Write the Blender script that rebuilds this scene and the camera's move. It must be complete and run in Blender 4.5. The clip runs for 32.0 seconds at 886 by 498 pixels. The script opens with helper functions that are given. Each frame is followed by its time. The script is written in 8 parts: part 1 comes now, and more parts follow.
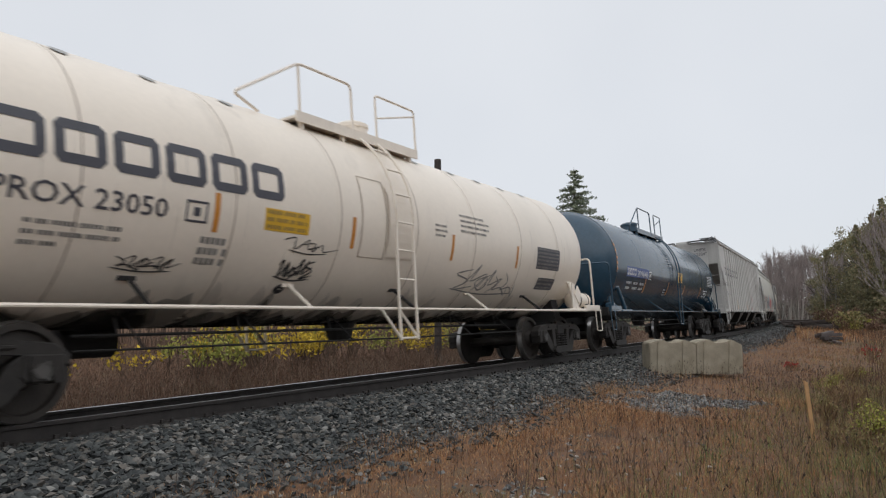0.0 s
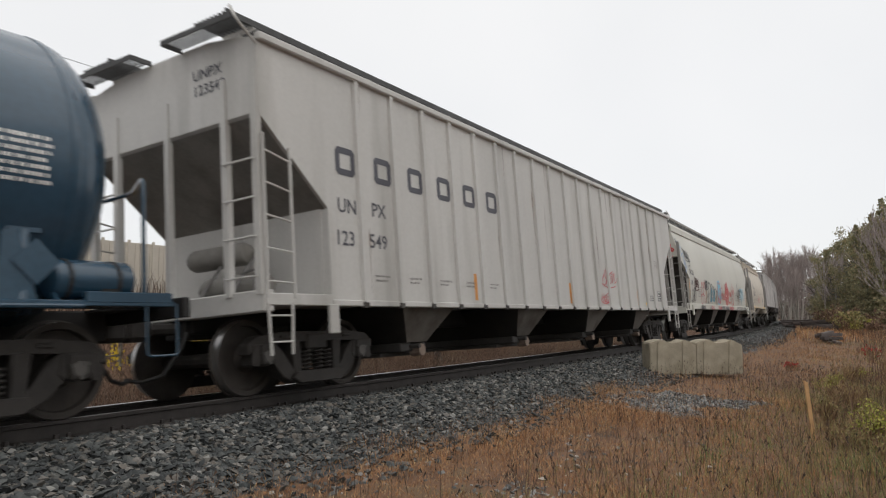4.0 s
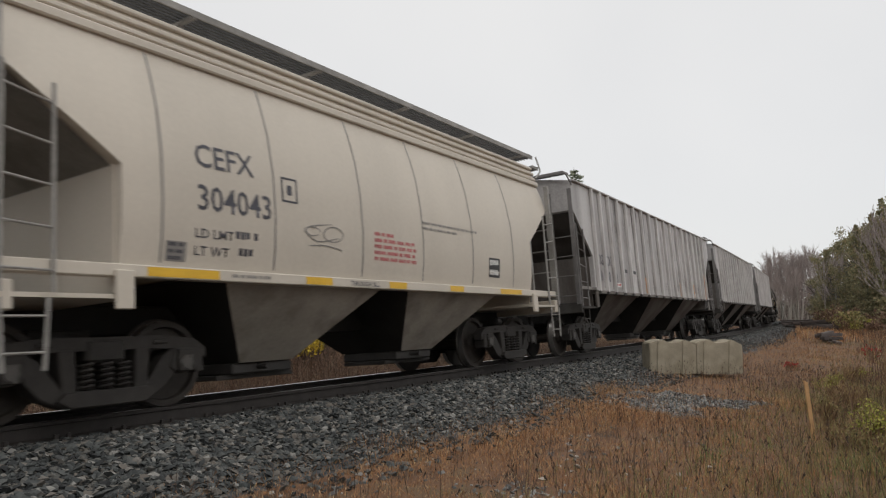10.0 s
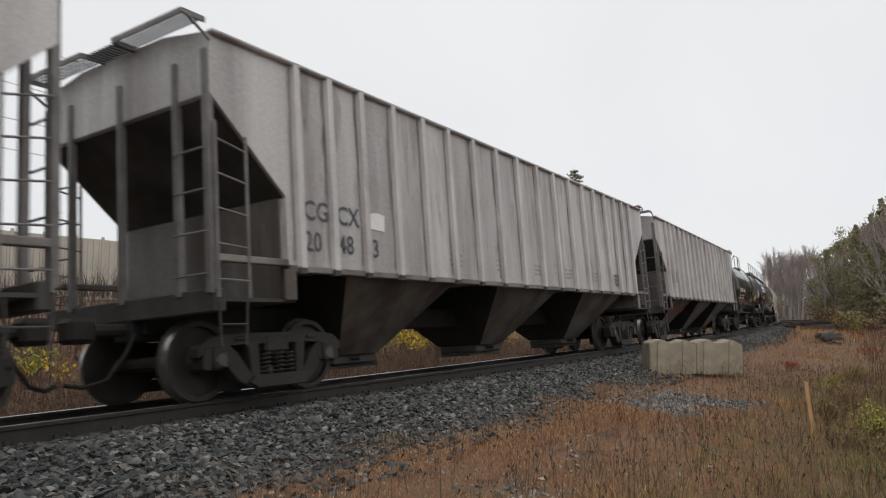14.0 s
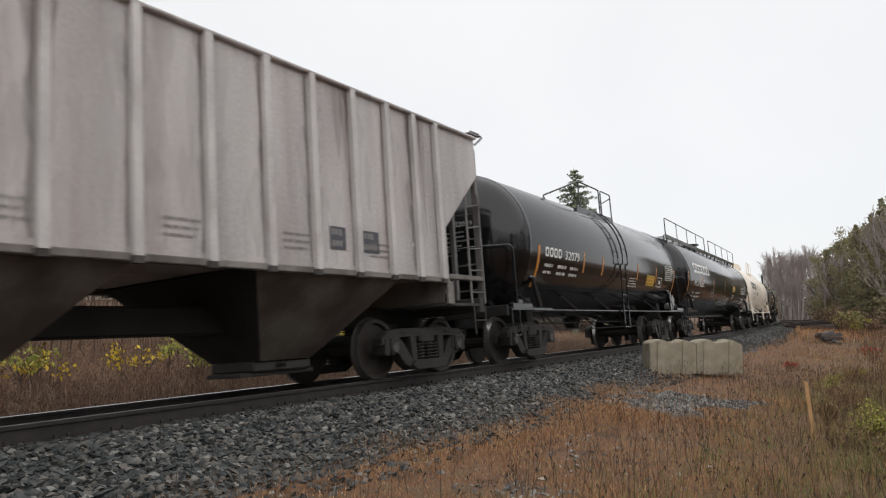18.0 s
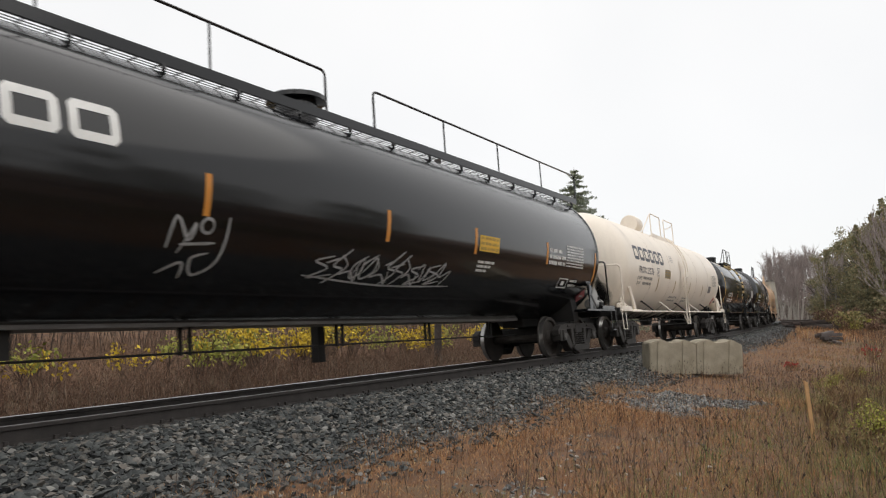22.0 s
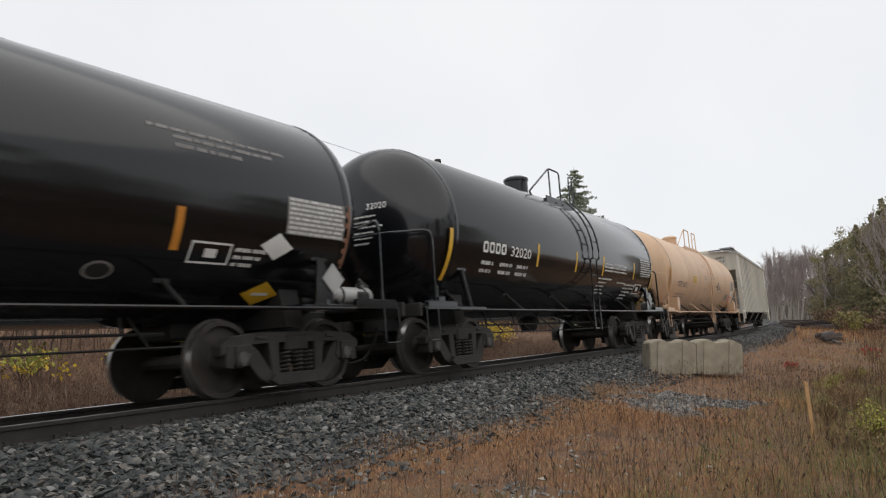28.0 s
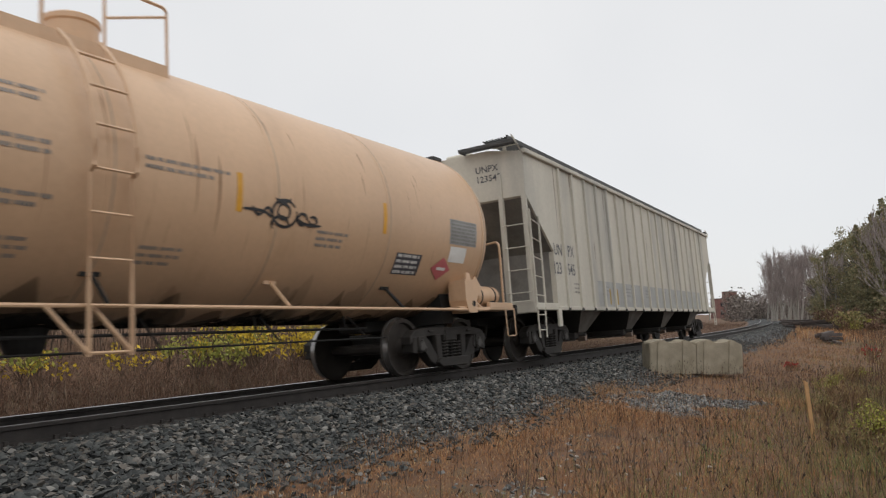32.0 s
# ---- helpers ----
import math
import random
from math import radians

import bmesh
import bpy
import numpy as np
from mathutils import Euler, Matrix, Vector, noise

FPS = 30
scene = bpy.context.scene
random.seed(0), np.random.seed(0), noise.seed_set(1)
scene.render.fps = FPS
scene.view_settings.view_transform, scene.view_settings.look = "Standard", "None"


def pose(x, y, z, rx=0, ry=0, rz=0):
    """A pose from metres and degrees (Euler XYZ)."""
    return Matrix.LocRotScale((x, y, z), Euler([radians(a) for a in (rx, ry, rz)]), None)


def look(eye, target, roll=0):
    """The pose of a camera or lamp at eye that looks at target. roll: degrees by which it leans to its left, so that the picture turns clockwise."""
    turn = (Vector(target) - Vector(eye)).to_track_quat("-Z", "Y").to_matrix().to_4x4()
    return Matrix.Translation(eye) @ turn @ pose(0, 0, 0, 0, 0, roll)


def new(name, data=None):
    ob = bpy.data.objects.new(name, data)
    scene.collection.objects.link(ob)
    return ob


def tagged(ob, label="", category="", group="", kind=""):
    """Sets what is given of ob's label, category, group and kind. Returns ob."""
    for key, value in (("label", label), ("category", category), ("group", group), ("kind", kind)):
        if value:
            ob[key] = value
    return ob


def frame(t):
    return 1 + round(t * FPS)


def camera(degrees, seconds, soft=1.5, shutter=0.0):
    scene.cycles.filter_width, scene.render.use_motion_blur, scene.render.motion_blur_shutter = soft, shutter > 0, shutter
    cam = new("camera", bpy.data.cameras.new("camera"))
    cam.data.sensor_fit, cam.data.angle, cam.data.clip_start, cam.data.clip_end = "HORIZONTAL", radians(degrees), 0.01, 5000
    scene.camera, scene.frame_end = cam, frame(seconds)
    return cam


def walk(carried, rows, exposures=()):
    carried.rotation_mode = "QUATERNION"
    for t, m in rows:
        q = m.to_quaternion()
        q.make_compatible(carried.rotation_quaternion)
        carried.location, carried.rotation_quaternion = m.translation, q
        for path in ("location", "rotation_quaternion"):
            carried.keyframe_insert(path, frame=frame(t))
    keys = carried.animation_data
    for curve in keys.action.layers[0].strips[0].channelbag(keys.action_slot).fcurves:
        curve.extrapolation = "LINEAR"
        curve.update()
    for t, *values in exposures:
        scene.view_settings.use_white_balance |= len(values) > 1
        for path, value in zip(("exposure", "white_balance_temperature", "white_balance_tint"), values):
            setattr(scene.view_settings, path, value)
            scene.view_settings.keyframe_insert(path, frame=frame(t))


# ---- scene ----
# ---- camera: stands still beside the line ----
LENS_F, PITCH, ROLL, CAM_H = 1268.6, 0.0913, -0.0022, 1.03
cam = camera(2 * math.degrees(math.atan(784 / LENS_F)), 32.0, soft=1.2, shutter=0.22)


def cam_pose(nudge=0.0):
    return pose(0, 0, CAM_H, 90 + math.degrees(PITCH) + nudge, 0, 0) @ pose(0, 0, 0, 0, 0, math.degrees(ROLL))


walk(cam, [(0.0, cam_pose()), (32.0, cam_pose())], [(0.0, -0.14, 6300, 10), (1.0, -0.12, 6300, 10), (2.0, -0.06, 6400, 10), (3.0, 0.1, 6550, 10), (6.0, 0.05, 6700, 10), (8.0, -0.03, 6700, 10), (10.0, -0.08, 6700, 10), (12.0, 0.05, 6600, 10), (14.0, 0.0, 6600, 10), (17.0, 0.14, 6600, 10), (19.0, 0.12, 6600, 10), (20.0, 0.18, 6650, 10), (22.0, 0.2, 6700, 10), (24.0, 0.12, 6650, 10), (25.0, -0.12, 6650, 10), (28.0, 0.08, 6550, 10), (30.0, 0.22, 6600, 10), (31.0, 0.1, 6500, 10), (32.0, -0.04, 6600, 10)])

# ---- overcast daylight ----
world = bpy.data.worlds.new("sky")
scene.world = world
world.use_nodes = True
wn, wl = world.node_tree.nodes, world.node_tree.links
wn.clear()
w_out = wn.new("ShaderNodeOutputWorld")
w_bg = wn.new("ShaderNodeBackground")
w_sky = wn.new("ShaderNodeTexSky")
w_sky.sky_type, w_sky.sun_disc = "NISHITA", False
w_sky.sun_elevation, w_sky.sun_rotation = radians(32), radians(200)
w_mix = wn.new("ShaderNodeMix")
w_mix.data_type = "RGBA"
w_mix.inputs[0].default_value = 0.93
w_cloud = wn.new("ShaderNodeTexNoise")
w_cloud.inputs["Scale"].default_value, w_cloud.inputs["Detail"].default_value = 1.6, 4
w_ramp = wn.new("ShaderNodeValToRGB")
w_ramp.color_ramp.elements[0].position, w_ramp.color_ramp.elements[0].color = 0.3, (7.9, 8.1, 8.4, 1)
w_ramp.color_ramp.elements[1].position, w_ramp.color_ramp.elements[1].color = 0.75, (9.0, 9.1, 9.25, 1)
wl.new(w_cloud.outputs["Fac"], w_ramp.inputs[0])
wl.new(w_sky.outputs[0], w_mix.inputs[6])
wl.new(w_ramp.outputs[0], w_mix.inputs[7])
wl.new(w_mix.outputs[2], w_bg.inputs[0])
w_bg.inputs[1].default_value = 0.1
wl.new(w_bg.outputs[0], w_out.inputs[0])
sun_data = bpy.data.lights.new("sun", "SUN")
sun_data.energy, sun_data.angle, sun_data.color = 1.25, radians(110), (1.0, 0.975, 0.94)
sun = new("sun", sun_data)
sun.matrix_world = look((0, 0, 50), (0 - math.sin(radians(200)) * -20, 50 * 0.3, 0))
scene.view_settings.exposure = 0.0


# ---- materials ----
def srgb(*c):
    return tuple(((v / 255 + 0.055) / 1.055) ** 2.4 if v > 10 else v / 255 / 12.92 for v in c)


def material(name, color, rough=0.7, metal=0.0, spread=0.25, scale=3.0, fine=40.0, bump=0.15, streak=0.0, dirt=None, each=0.0, coat=0.0):
    """Principled paint with coarse and fine variation; streak: vertical weather runs; dirt: a second colour in blotches."""
    m = bpy.data.materials.new(name)
    m.use_nodes = True
    n, l = m.node_tree.nodes, m.node_tree.links
    b = n["Principled BSDF"]
    b.inputs["Roughness"].default_value, b.inputs["Metallic"].default_value = rough, metal
    if coat:
        b.inputs["Coat Weight"].default_value, b.inputs["Coat Roughness"].default_value = coat, 0.15
    co = n.new("ShaderNodeTexCoord")
    big = n.new("ShaderNodeTexNoise")
    big.inputs["Scale"].default_value, big.inputs["Detail"].default_value = scale, 5
    small = n.new("ShaderNodeTexNoise")
    small.inputs["Scale"].default_value, small.inputs["Detail"].default_value = fine, 3
    l.new(co.outputs["Object"], small.inputs["Vector"])
    if streak:
        mp = n.new("ShaderNodeMapping")
        mp.inputs["Scale"].default_value = (1, 1, 1 - streak)
        l.new(co.outputs["Object"], mp.inputs["Vector"])
        l.new(mp.outputs[0], big.inputs["Vector"])
    else:
        l.new(co.outputs["Object"], big.inputs["Vector"])
    add = n.new("ShaderNodeMath")
    add.operation = "MULTIPLY_ADD"
    add.inputs[1].default_value = 0.4
    l.new(small.outputs["Fac"], add.inputs[0])
    l.new(big.outputs["Fac"], add.inputs[2])
    ramp = n.new("ShaderNodeMapRange")
    ramp.inputs[1].default_value, ramp.inputs[2].default_value = 0.45, 0.95
    ramp.inputs[3].default_value, ramp.inputs[4].default_value = 1 - spread, 1 + spread
    l.new(add.outputs[0], ramp.inputs[0])
    hsv = n.new("ShaderNodeHueSaturation")
    hsv.inputs["Color"].default_value = (*color, 1)
    val = ramp.outputs[0]
    if each:
        info = n.new("ShaderNodeObjectInfo")
        er = n.new("ShaderNodeMapRange")
        er.inputs[3].default_value, er.inputs[4].default_value = 1 - each, 1 + each
        l.new(info.outputs["Random"], er.inputs[0])
        mu = n.new("ShaderNodeMath")
        mu.operation = "MULTIPLY"
        l.new(val, mu.inputs[0])
        l.new(er.outputs[0], mu.inputs[1])
        val = mu.outputs[0]
    l.new(val, hsv.inputs["Value"])
    col = hsv.outputs[0]
    if dirt:
        dn = n.new("ShaderNodeTexNoise")
        dn.inputs["Scale"].default_value, dn.inputs["Detail"].default_value = dirt[1], 6
        if streak:
            l.new(mp.outputs[0], dn.inputs["Vector"])
        else:
            l.new(co.outputs["Object"], dn.inputs["Vector"])
        dr = n.new("ShaderNodeMapRange")
        dr.inputs[1].default_value, dr.inputs[2].default_value = dirt[2], dirt[2] + 0.2
        dr.inputs[4].default_value = dirt[3]
        l.new(dn.outputs["Fac"], dr.inputs[0])
        mx = n.new("ShaderNodeMix")
        mx.data_type = "RGBA"
        mx.inputs[7].default_value = (*dirt[0], 1)
        l.new(dr.outputs[0], mx.inputs[0])
        l.new(col, mx.inputs[6])
        col = mx.outputs[2]
    l.new(col, b.inputs["Base Color"])
    if bump:
        bp = n.new("ShaderNodeBump")
        bp.inputs["Strength"].default_value, bp.inputs["Distance"].default_value = bump, 0.01
        l.new(add.outputs[0], bp.inputs["Height"])
        l.new(bp.outputs[0], b.inputs["Normal"])
    return m


def mixed(name, stops, scale=2.0, rough=0.9, bump=0.4, detail=6, island=False):
    """Several colours by noise, or one to each loose piece."""
    m = bpy.data.materials.new(name)
    m.use_nodes = True
    n, l = m.node_tree.nodes, m.node_tree.links
    b = n["Principled BSDF"]
    b.inputs["Roughness"].default_value = rough
    co = n.new("ShaderNodeTexCoord")
    t = n.new("ShaderNodeTexNoise")
    t.inputs["Scale"].default_value, t.inputs["Detail"].default_value = scale, detail
    l.new(co.outputs["Object"], t.inputs["Vector"])
    r = n.new("ShaderNodeValToRGB")
    while len(r.color_ramp.elements) < len(stops):
        r.color_ramp.elements.new(0.5)
    for e, (p, c) in zip(r.color_ramp.elements, stops):
        e.position, e.color = p, (*c, 1)
    if island:
        geo = n.new("ShaderNodeNewGeometry")
        l.new(geo.outputs["Random Per Island"], r.inputs[0])
    else:
        l.new(t.outputs["Fac"], r.inputs[0])
    l.new(r.outputs[0], b.inputs["Base Color"])
    if bump:
        bp = n.new("ShaderNodeBump")
        bp.inputs["Strength"].default_value, bp.inputs["Distance"].default_value = bump, 0.03
        l.new(t.outputs["Fac"], bp.inputs["Height"])
        l.new(bp.outputs[0], b.inputs["Normal"])
    return m


GRIME = srgb(48, 42, 38)
M = {}
M["white_tank"] = material("cream_white_tank_paint", (0.8, 0.72, 0.62), 0.38, spread=0.06, scale=0.8, fine=14, bump=0.03, streak=0.85, dirt=(srgb(120, 105, 92), 1.3, 0.6, 0.35))
M["blue_tank"] = material("navy_tank_paint", (0.021, 0.054, 0.088), 0.2, spread=0.25, scale=0.8, fine=14, bump=0.015, streak=0.85, coat=0.15)
M["black_tank"] = material("gloss_black_tank_paint", (0.0052, 0.0056, 0.0068), 0.13, spread=0.3, scale=0.7, fine=12, bump=0.012, streak=0.85)
M["tan_tank"] = material("orange_tan_tank_paint", (0.57, 0.38, 0.24), 0.42, spread=0.1, scale=0.8, fine=14, bump=0.03, streak=0.85, dirt=(srgb(120, 80, 52), 1.2, 0.58, 0.35))
M["grey_hopper"] = material("light_grey_hopper_paint", (0.5, 0.49, 0.47), 0.55, spread=0.1, scale=0.9, fine=20, bump=0.04, streak=0.88, dirt=(srgb(120, 116, 108), 1.4, 0.52, 0.5))
M["sage_hopper"] = material("pale_sage_hopper_paint", (0.5, 0.49, 0.44), 0.5, spread=0.08, scale=0.7, fine=20, bump=0.04, streak=0.8)
M["cream_hopper"] = material("warm_cream_hopper_paint", (0.55, 0.5, 0.43), 0.5, spread=0.08, scale=0.9, fine=20, bump=0.03, streak=0.8)
M["steel_hopper"] = material("weathered_aluminium_grey_paint", (0.44, 0.425, 0.42), 0.5, 0.15, spread=0.34, scale=1.8, fine=22, bump=0.02, streak=0.9, dirt=(srgb(98, 84, 80), 1.5, 0.5, 0.5))
M["rust_hopper"] = material("rust_streaked_grey_paint", (0.45, 0.425, 0.42), 0.55, 0.1, spread=0.3, scale=1.8, fine=22, bump=0.02, streak=0.9, dirt=(srgb(120, 88, 84), 1.5, 0.5, 0.45))
M["old_hopper"] = material("dirty_cream_hopper_paint", (0.52, 0.49, 0.42), 0.6, spread=0.14, scale=1.0, fine=18, bump=0.05, streak=0.85, dirt=(srgb(120, 122, 122), 0.9, 0.5, 0.6))
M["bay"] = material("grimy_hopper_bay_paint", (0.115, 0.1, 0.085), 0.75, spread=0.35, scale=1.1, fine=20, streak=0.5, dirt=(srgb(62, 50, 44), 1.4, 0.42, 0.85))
M["dark_bay"] = material("dark_grimy_steel", (0.045, 0.042, 0.04), 0.75, spread=0.35, scale=2, fine=25)
M["under"] = material("black_underframe_grime", (0.012, 0.011, 0.0105), 0.8, spread=0.4, scale=3, fine=40)
M["truck"] = material("brown_black_cast_steel", (0.021, 0.018, 0.016), 0.75, spread=0.5, scale=4, fine=50, bump=0.3)
M["wheel"] = material("rusty_wheel_steel", (0.036, 0.03, 0.026), 0.7, 0.15, spread=0.4, scale=5, fine=60, bump=0.2)
M["tread"] = material("polished_wheel_tread", (0.4, 0.39, 0.38), 0.35, 0.9, spread=0.1)
M["rail"] = material("brown_rail_steel", (0.034, 0.029, 0.027), 0.65, 0.2, spread=0.35, scale=6, fine=60, bump=0.2)
M["railtop"] = material("polished_rail_head", (0.5, 0.5, 0.5), 0.3, 0.9, spread=0.1)
M["dull_head"] = material("worn_grey_rail_head", (0.16, 0.15, 0.145), 0.5, 0.5, spread=0.2, scale=6, fine=40, bump=0.05)
M["tie"] = material("creosoted_tie_wood", (0.045, 0.037, 0.032), 0.9, spread=0.4, scale=5, fine=60, bump=0.6)
M["concrete"] = material("weathered_concrete", (0.33, 0.29, 0.22), 0.9, spread=0.25, scale=3, fine=50, bump=0.4, dirt=(srgb(105, 98, 80), 2.0, 0.5, 0.6))
M["orange"] = material("orange_reflective_stripe", (0.55, 0.22, 0.03), 0.4, spread=0.1, bump=0)
M["amber"] = material("amber_reflective_stripe", (0.66, 0.33, 0.03), 0.4, spread=0.12, bump=0)
M["yellow"] = material("yellow_reflective_stripe", (0.7, 0.42, 0.03), 0.4, spread=0.1, bump=0)
M["white"] = material("white_stencil_paint", (0.72, 0.72, 0.7), 0.5, spread=0.1, bump=0)
M["black"] = material("black_stencil_paint", (0.03, 0.03, 0.033), 0.5, spread=0.2, bump=0)
M["charcoal"] = material("charcoal_lettering_paint", (0.06, 0.06, 0.075), 0.5, spread=0.15, bump=0)
M["faded"] = material("faded_grey_stencil_paint", (0.22, 0.21, 0.2), 0.6, spread=0.2, bump=0)
M["red"] = material("red_paint", (0.5, 0.05, 0.05), 0.5, spread=0.2, bump=0)
M["pink"] = material("pink_spray_paint", (0.5, 0.13, 0.14), 0.6, spread=0.2, bump=0)
M["cyan"] = material("pale_blue_spray_paint", (0.2, 0.47, 0.6), 0.6, spread=0.2, bump=0)
M["rustline"] = material("rust_run", (0.2, 0.09, 0.05), 0.8, spread=0.3, bump=0)
M["grate"] = material("dark_steel_grating", (0.06, 0.06, 0.06), 0.6, 0.3, spread=0.3, scale=6, fine=60, bump=0.3)
M["soot"] = material("soot_stain", (0.05, 0.045, 0.04), 0.9, spread=0.3, bump=0)
M["silver"] = material("galvanised_grey_paint", (0.33, 0.33, 0.32), 0.5, 0.3, spread=0.15, bump=0.05)
M["ochre"] = material("faded_ochre_placard", (0.33, 0.22, 0.06), 0.6, spread=0.15, bump=0)
M["blue"] = material("bright_blue_patch", (0.03, 0.07, 0.26), 0.4, spread=0.1, bump=0)
# Grime plus the shade of the open hopper ends, both in one colour
M["end_grime_shade"] = material("grimy_shaded_hopper_end_paint", (0.06, 0.056, 0.052), 0.8, spread=0.35, scale=1.3, fine=20, dirt=(srgb(45, 41, 37), 1.4, 0.45, 0.7))
M["soot"] = material("thin_black_soot", (0.012, 0.011, 0.01), 0.9, spread=0.3, scale=5, bump=0)
M["soot"].node_tree.nodes["Principled BSDF"].inputs["Alpha"].default_value = 0.16
M["ladder_grey"] = material("grimy_grey_ladder_paint", (0.16, 0.152, 0.148), 0.65, 0.1, spread=0.3, scale=3, fine=30)
M["worn_yellow"] = material("worn_yellow_cream_paint", (0.55, 0.4, 0.17), 0.65, spread=0.3, scale=6, bump=0.1)
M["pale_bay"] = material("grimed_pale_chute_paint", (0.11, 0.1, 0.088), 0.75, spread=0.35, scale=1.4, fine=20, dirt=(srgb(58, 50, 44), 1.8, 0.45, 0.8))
# Dusty grey; on slope sheets it stands for body paint in shade
M["grey_end"] = material("dusty_shaded_grey_end_paint", (0.2, 0.19, 0.175), 0.75, spread=0.25, scale=1.2, fine=20, dirt=(srgb(80, 74, 68), 1.5, 0.5, 0.6))
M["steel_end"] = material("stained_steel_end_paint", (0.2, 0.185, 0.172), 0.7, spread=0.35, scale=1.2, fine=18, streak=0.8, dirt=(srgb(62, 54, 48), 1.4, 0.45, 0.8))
# Shade on the chutes' end faces, put into a near-black paint
M["chute_end"] = material("shade_black_chute_sheet", (0.022, 0.02, 0.018), 0.85, spread=0.4, scale=2, fine=25)
M["seam"] = material("dirty_tan_seam", (0.36, 0.29, 0.22), 0.8, spread=0.35, scale=2, bump=0)
M["cream_bay"] = material("dusty_cream_chute_paint", (0.33, 0.3, 0.26), 0.7, spread=0.25, scale=1.4, fine=20, dirt=(srgb(90, 82, 74), 1.8, 0.52, 0.6))
M["bearing"] = material("dusty_grey_bearing_steel", (0.085, 0.08, 0.075), 0.6, 0.3, spread=0.3, scale=8, bump=0.1)
M["bright_post"] = material("chalky_grey_post_paint", (0.52, 0.5, 0.49), 0.55, 0.1, spread=0.22, scale=2.5, fine=30, bump=0.05, streak=0.6, dirt=(srgb(120, 104, 98), 2.2, 0.55, 0.5))
M["cap"] = material("rusty_cap_steel", (0.2, 0.15, 0.12), 0.8, spread=0.3, scale=6, bump=0.2)
for key, nm, col, al in (("mauve_stain", "thin_mauve_rust_stain", (0.13, 0.07, 0.07), 0.16), ("pale_stain", "thin_chalky_bloom", (0.62, 0.6, 0.59), 0.12), ("dark_stain", "thin_dark_dirt_run", (0.05, 0.045, 0.04), 0.3), ("rust_stain", "thin_rust_run", (0.22, 0.1, 0.04), 0.45)):
    M[key] = material(nm, col, 0.8, spread=0.35, scale=3, bump=0)
    M[key].node_tree.nodes["Principled BSDF"].inputs["Alpha"].default_value = al
M["dull_red"] = material("dull_red_spray_paint", (0.16, 0.05, 0.045), 0.8, spread=0.3, bump=0)
for key, nm, col, al in (("belly_grime", "black_belly_grime", (0.03, 0.025, 0.021), 0.4), ("thin_grime", "thin_brown_grime", (0.09, 0.07, 0.055), 0.16)):
    M[key] = material(nm, col, 0.9, spread=0.35, scale=3, bump=0)
    M[key].node_tree.nodes["Principled BSDF"].inputs["Alpha"].default_value = al
M["sky"] = material("thin_blue_spray_paint", (0.16, 0.3, 0.55), 0.6, spread=0.2, bump=0)
M["brown_spray"] = material("brown_black_spray_paint", (0.09, 0.045, 0.04), 0.7, spread=0.3, bump=0)
M["thin_cyan"] = material("thin_pale_blue_spray", (0.2, 0.5, 0.66), 0.7, spread=0.2, bump=0)
M["thin_cyan"].node_tree.nodes["Principled BSDF"].inputs["Alpha"].default_value = 0.5
M["dim_post"] = material("dull_grey_post_paint", (0.27, 0.26, 0.245), 0.65, 0.1, spread=0.3, scale=3, fine=30)
M["mist_cyan"] = material("misty_pale_blue_spray", (0.2, 0.56, 0.78), 0.7, spread=0.3, scale=6, bump=0)
M["mist_cyan"].node_tree.nodes["Principled BSDF"].inputs["Alpha"].default_value = 0.3
M["pale_spray"] = material("pale_grey_spray_paint", (0.33, 0.33, 0.33), 0.6, spread=0.3, bump=0)
M["tan_patch"] = material("greyish_tan_patch_paint", (0.3, 0.27, 0.21), 0.7, spread=0.2, scale=3, bump=0.05)


# ---- mesh helpers ----
def part(name, bm, mat, parent=None, label="", smooth=None):
    """Links a bmesh as one mesh object, under a thing or a part if given."""
    me = bpy.data.meshes.new(name)
    bmesh.ops.recalc_face_normals(bm, faces=bm.faces)
    if smooth:
        for f in bm.faces:
            f.smooth = True
        for e in bm.edges:
            if len(e.link_faces) == 2 and e.calc_face_angle(0) > smooth:
                e.smooth = False
    bm.to_mesh(me)
    bm.free()
    for mm in (mat if isinstance(mat, (list, tuple)) else [mat]):
        me.materials.append(mm)
    ob = new(name, me)
    if parent:
        ob.parent = parent
    if label:
        ob["label"] = label
    return ob


def raw_mesh(name, verts, faces, mat, parent=None):
    me = bpy.data.meshes.new(name)
    me.from_pydata(verts, [], faces)
    for mm in (mat if isinstance(mat, (list, tuple)) else [mat]):
        me.materials.append(mm)
    ob = new(name, me)
    if parent:
        ob.parent = parent
    return ob


def box(bm, x0, x1, y0, y1, z0, z1, bev=0.0):
    v = [bm.verts.new(p) for p in ((x0, y0, z0), (x1, y0, z0), (x1, y1, z0), (x0, y1, z0), (x0, y0, z1), (x1, y0, z1), (x1, y1, z1), (x0, y1, z1))]
    f = [bm.faces.new([v[i] for i in q]) for q in ((3, 2, 1, 0), (4, 5, 6, 7), (0, 1, 5, 4), (1, 2, 6, 5), (2, 3, 7, 6), (3, 0, 4, 7))]
    if bev:
        bmesh.ops.bevel(bm, geom=list({e for q in f for e in q.edges}), offset=bev, segments=1, affect="EDGES")


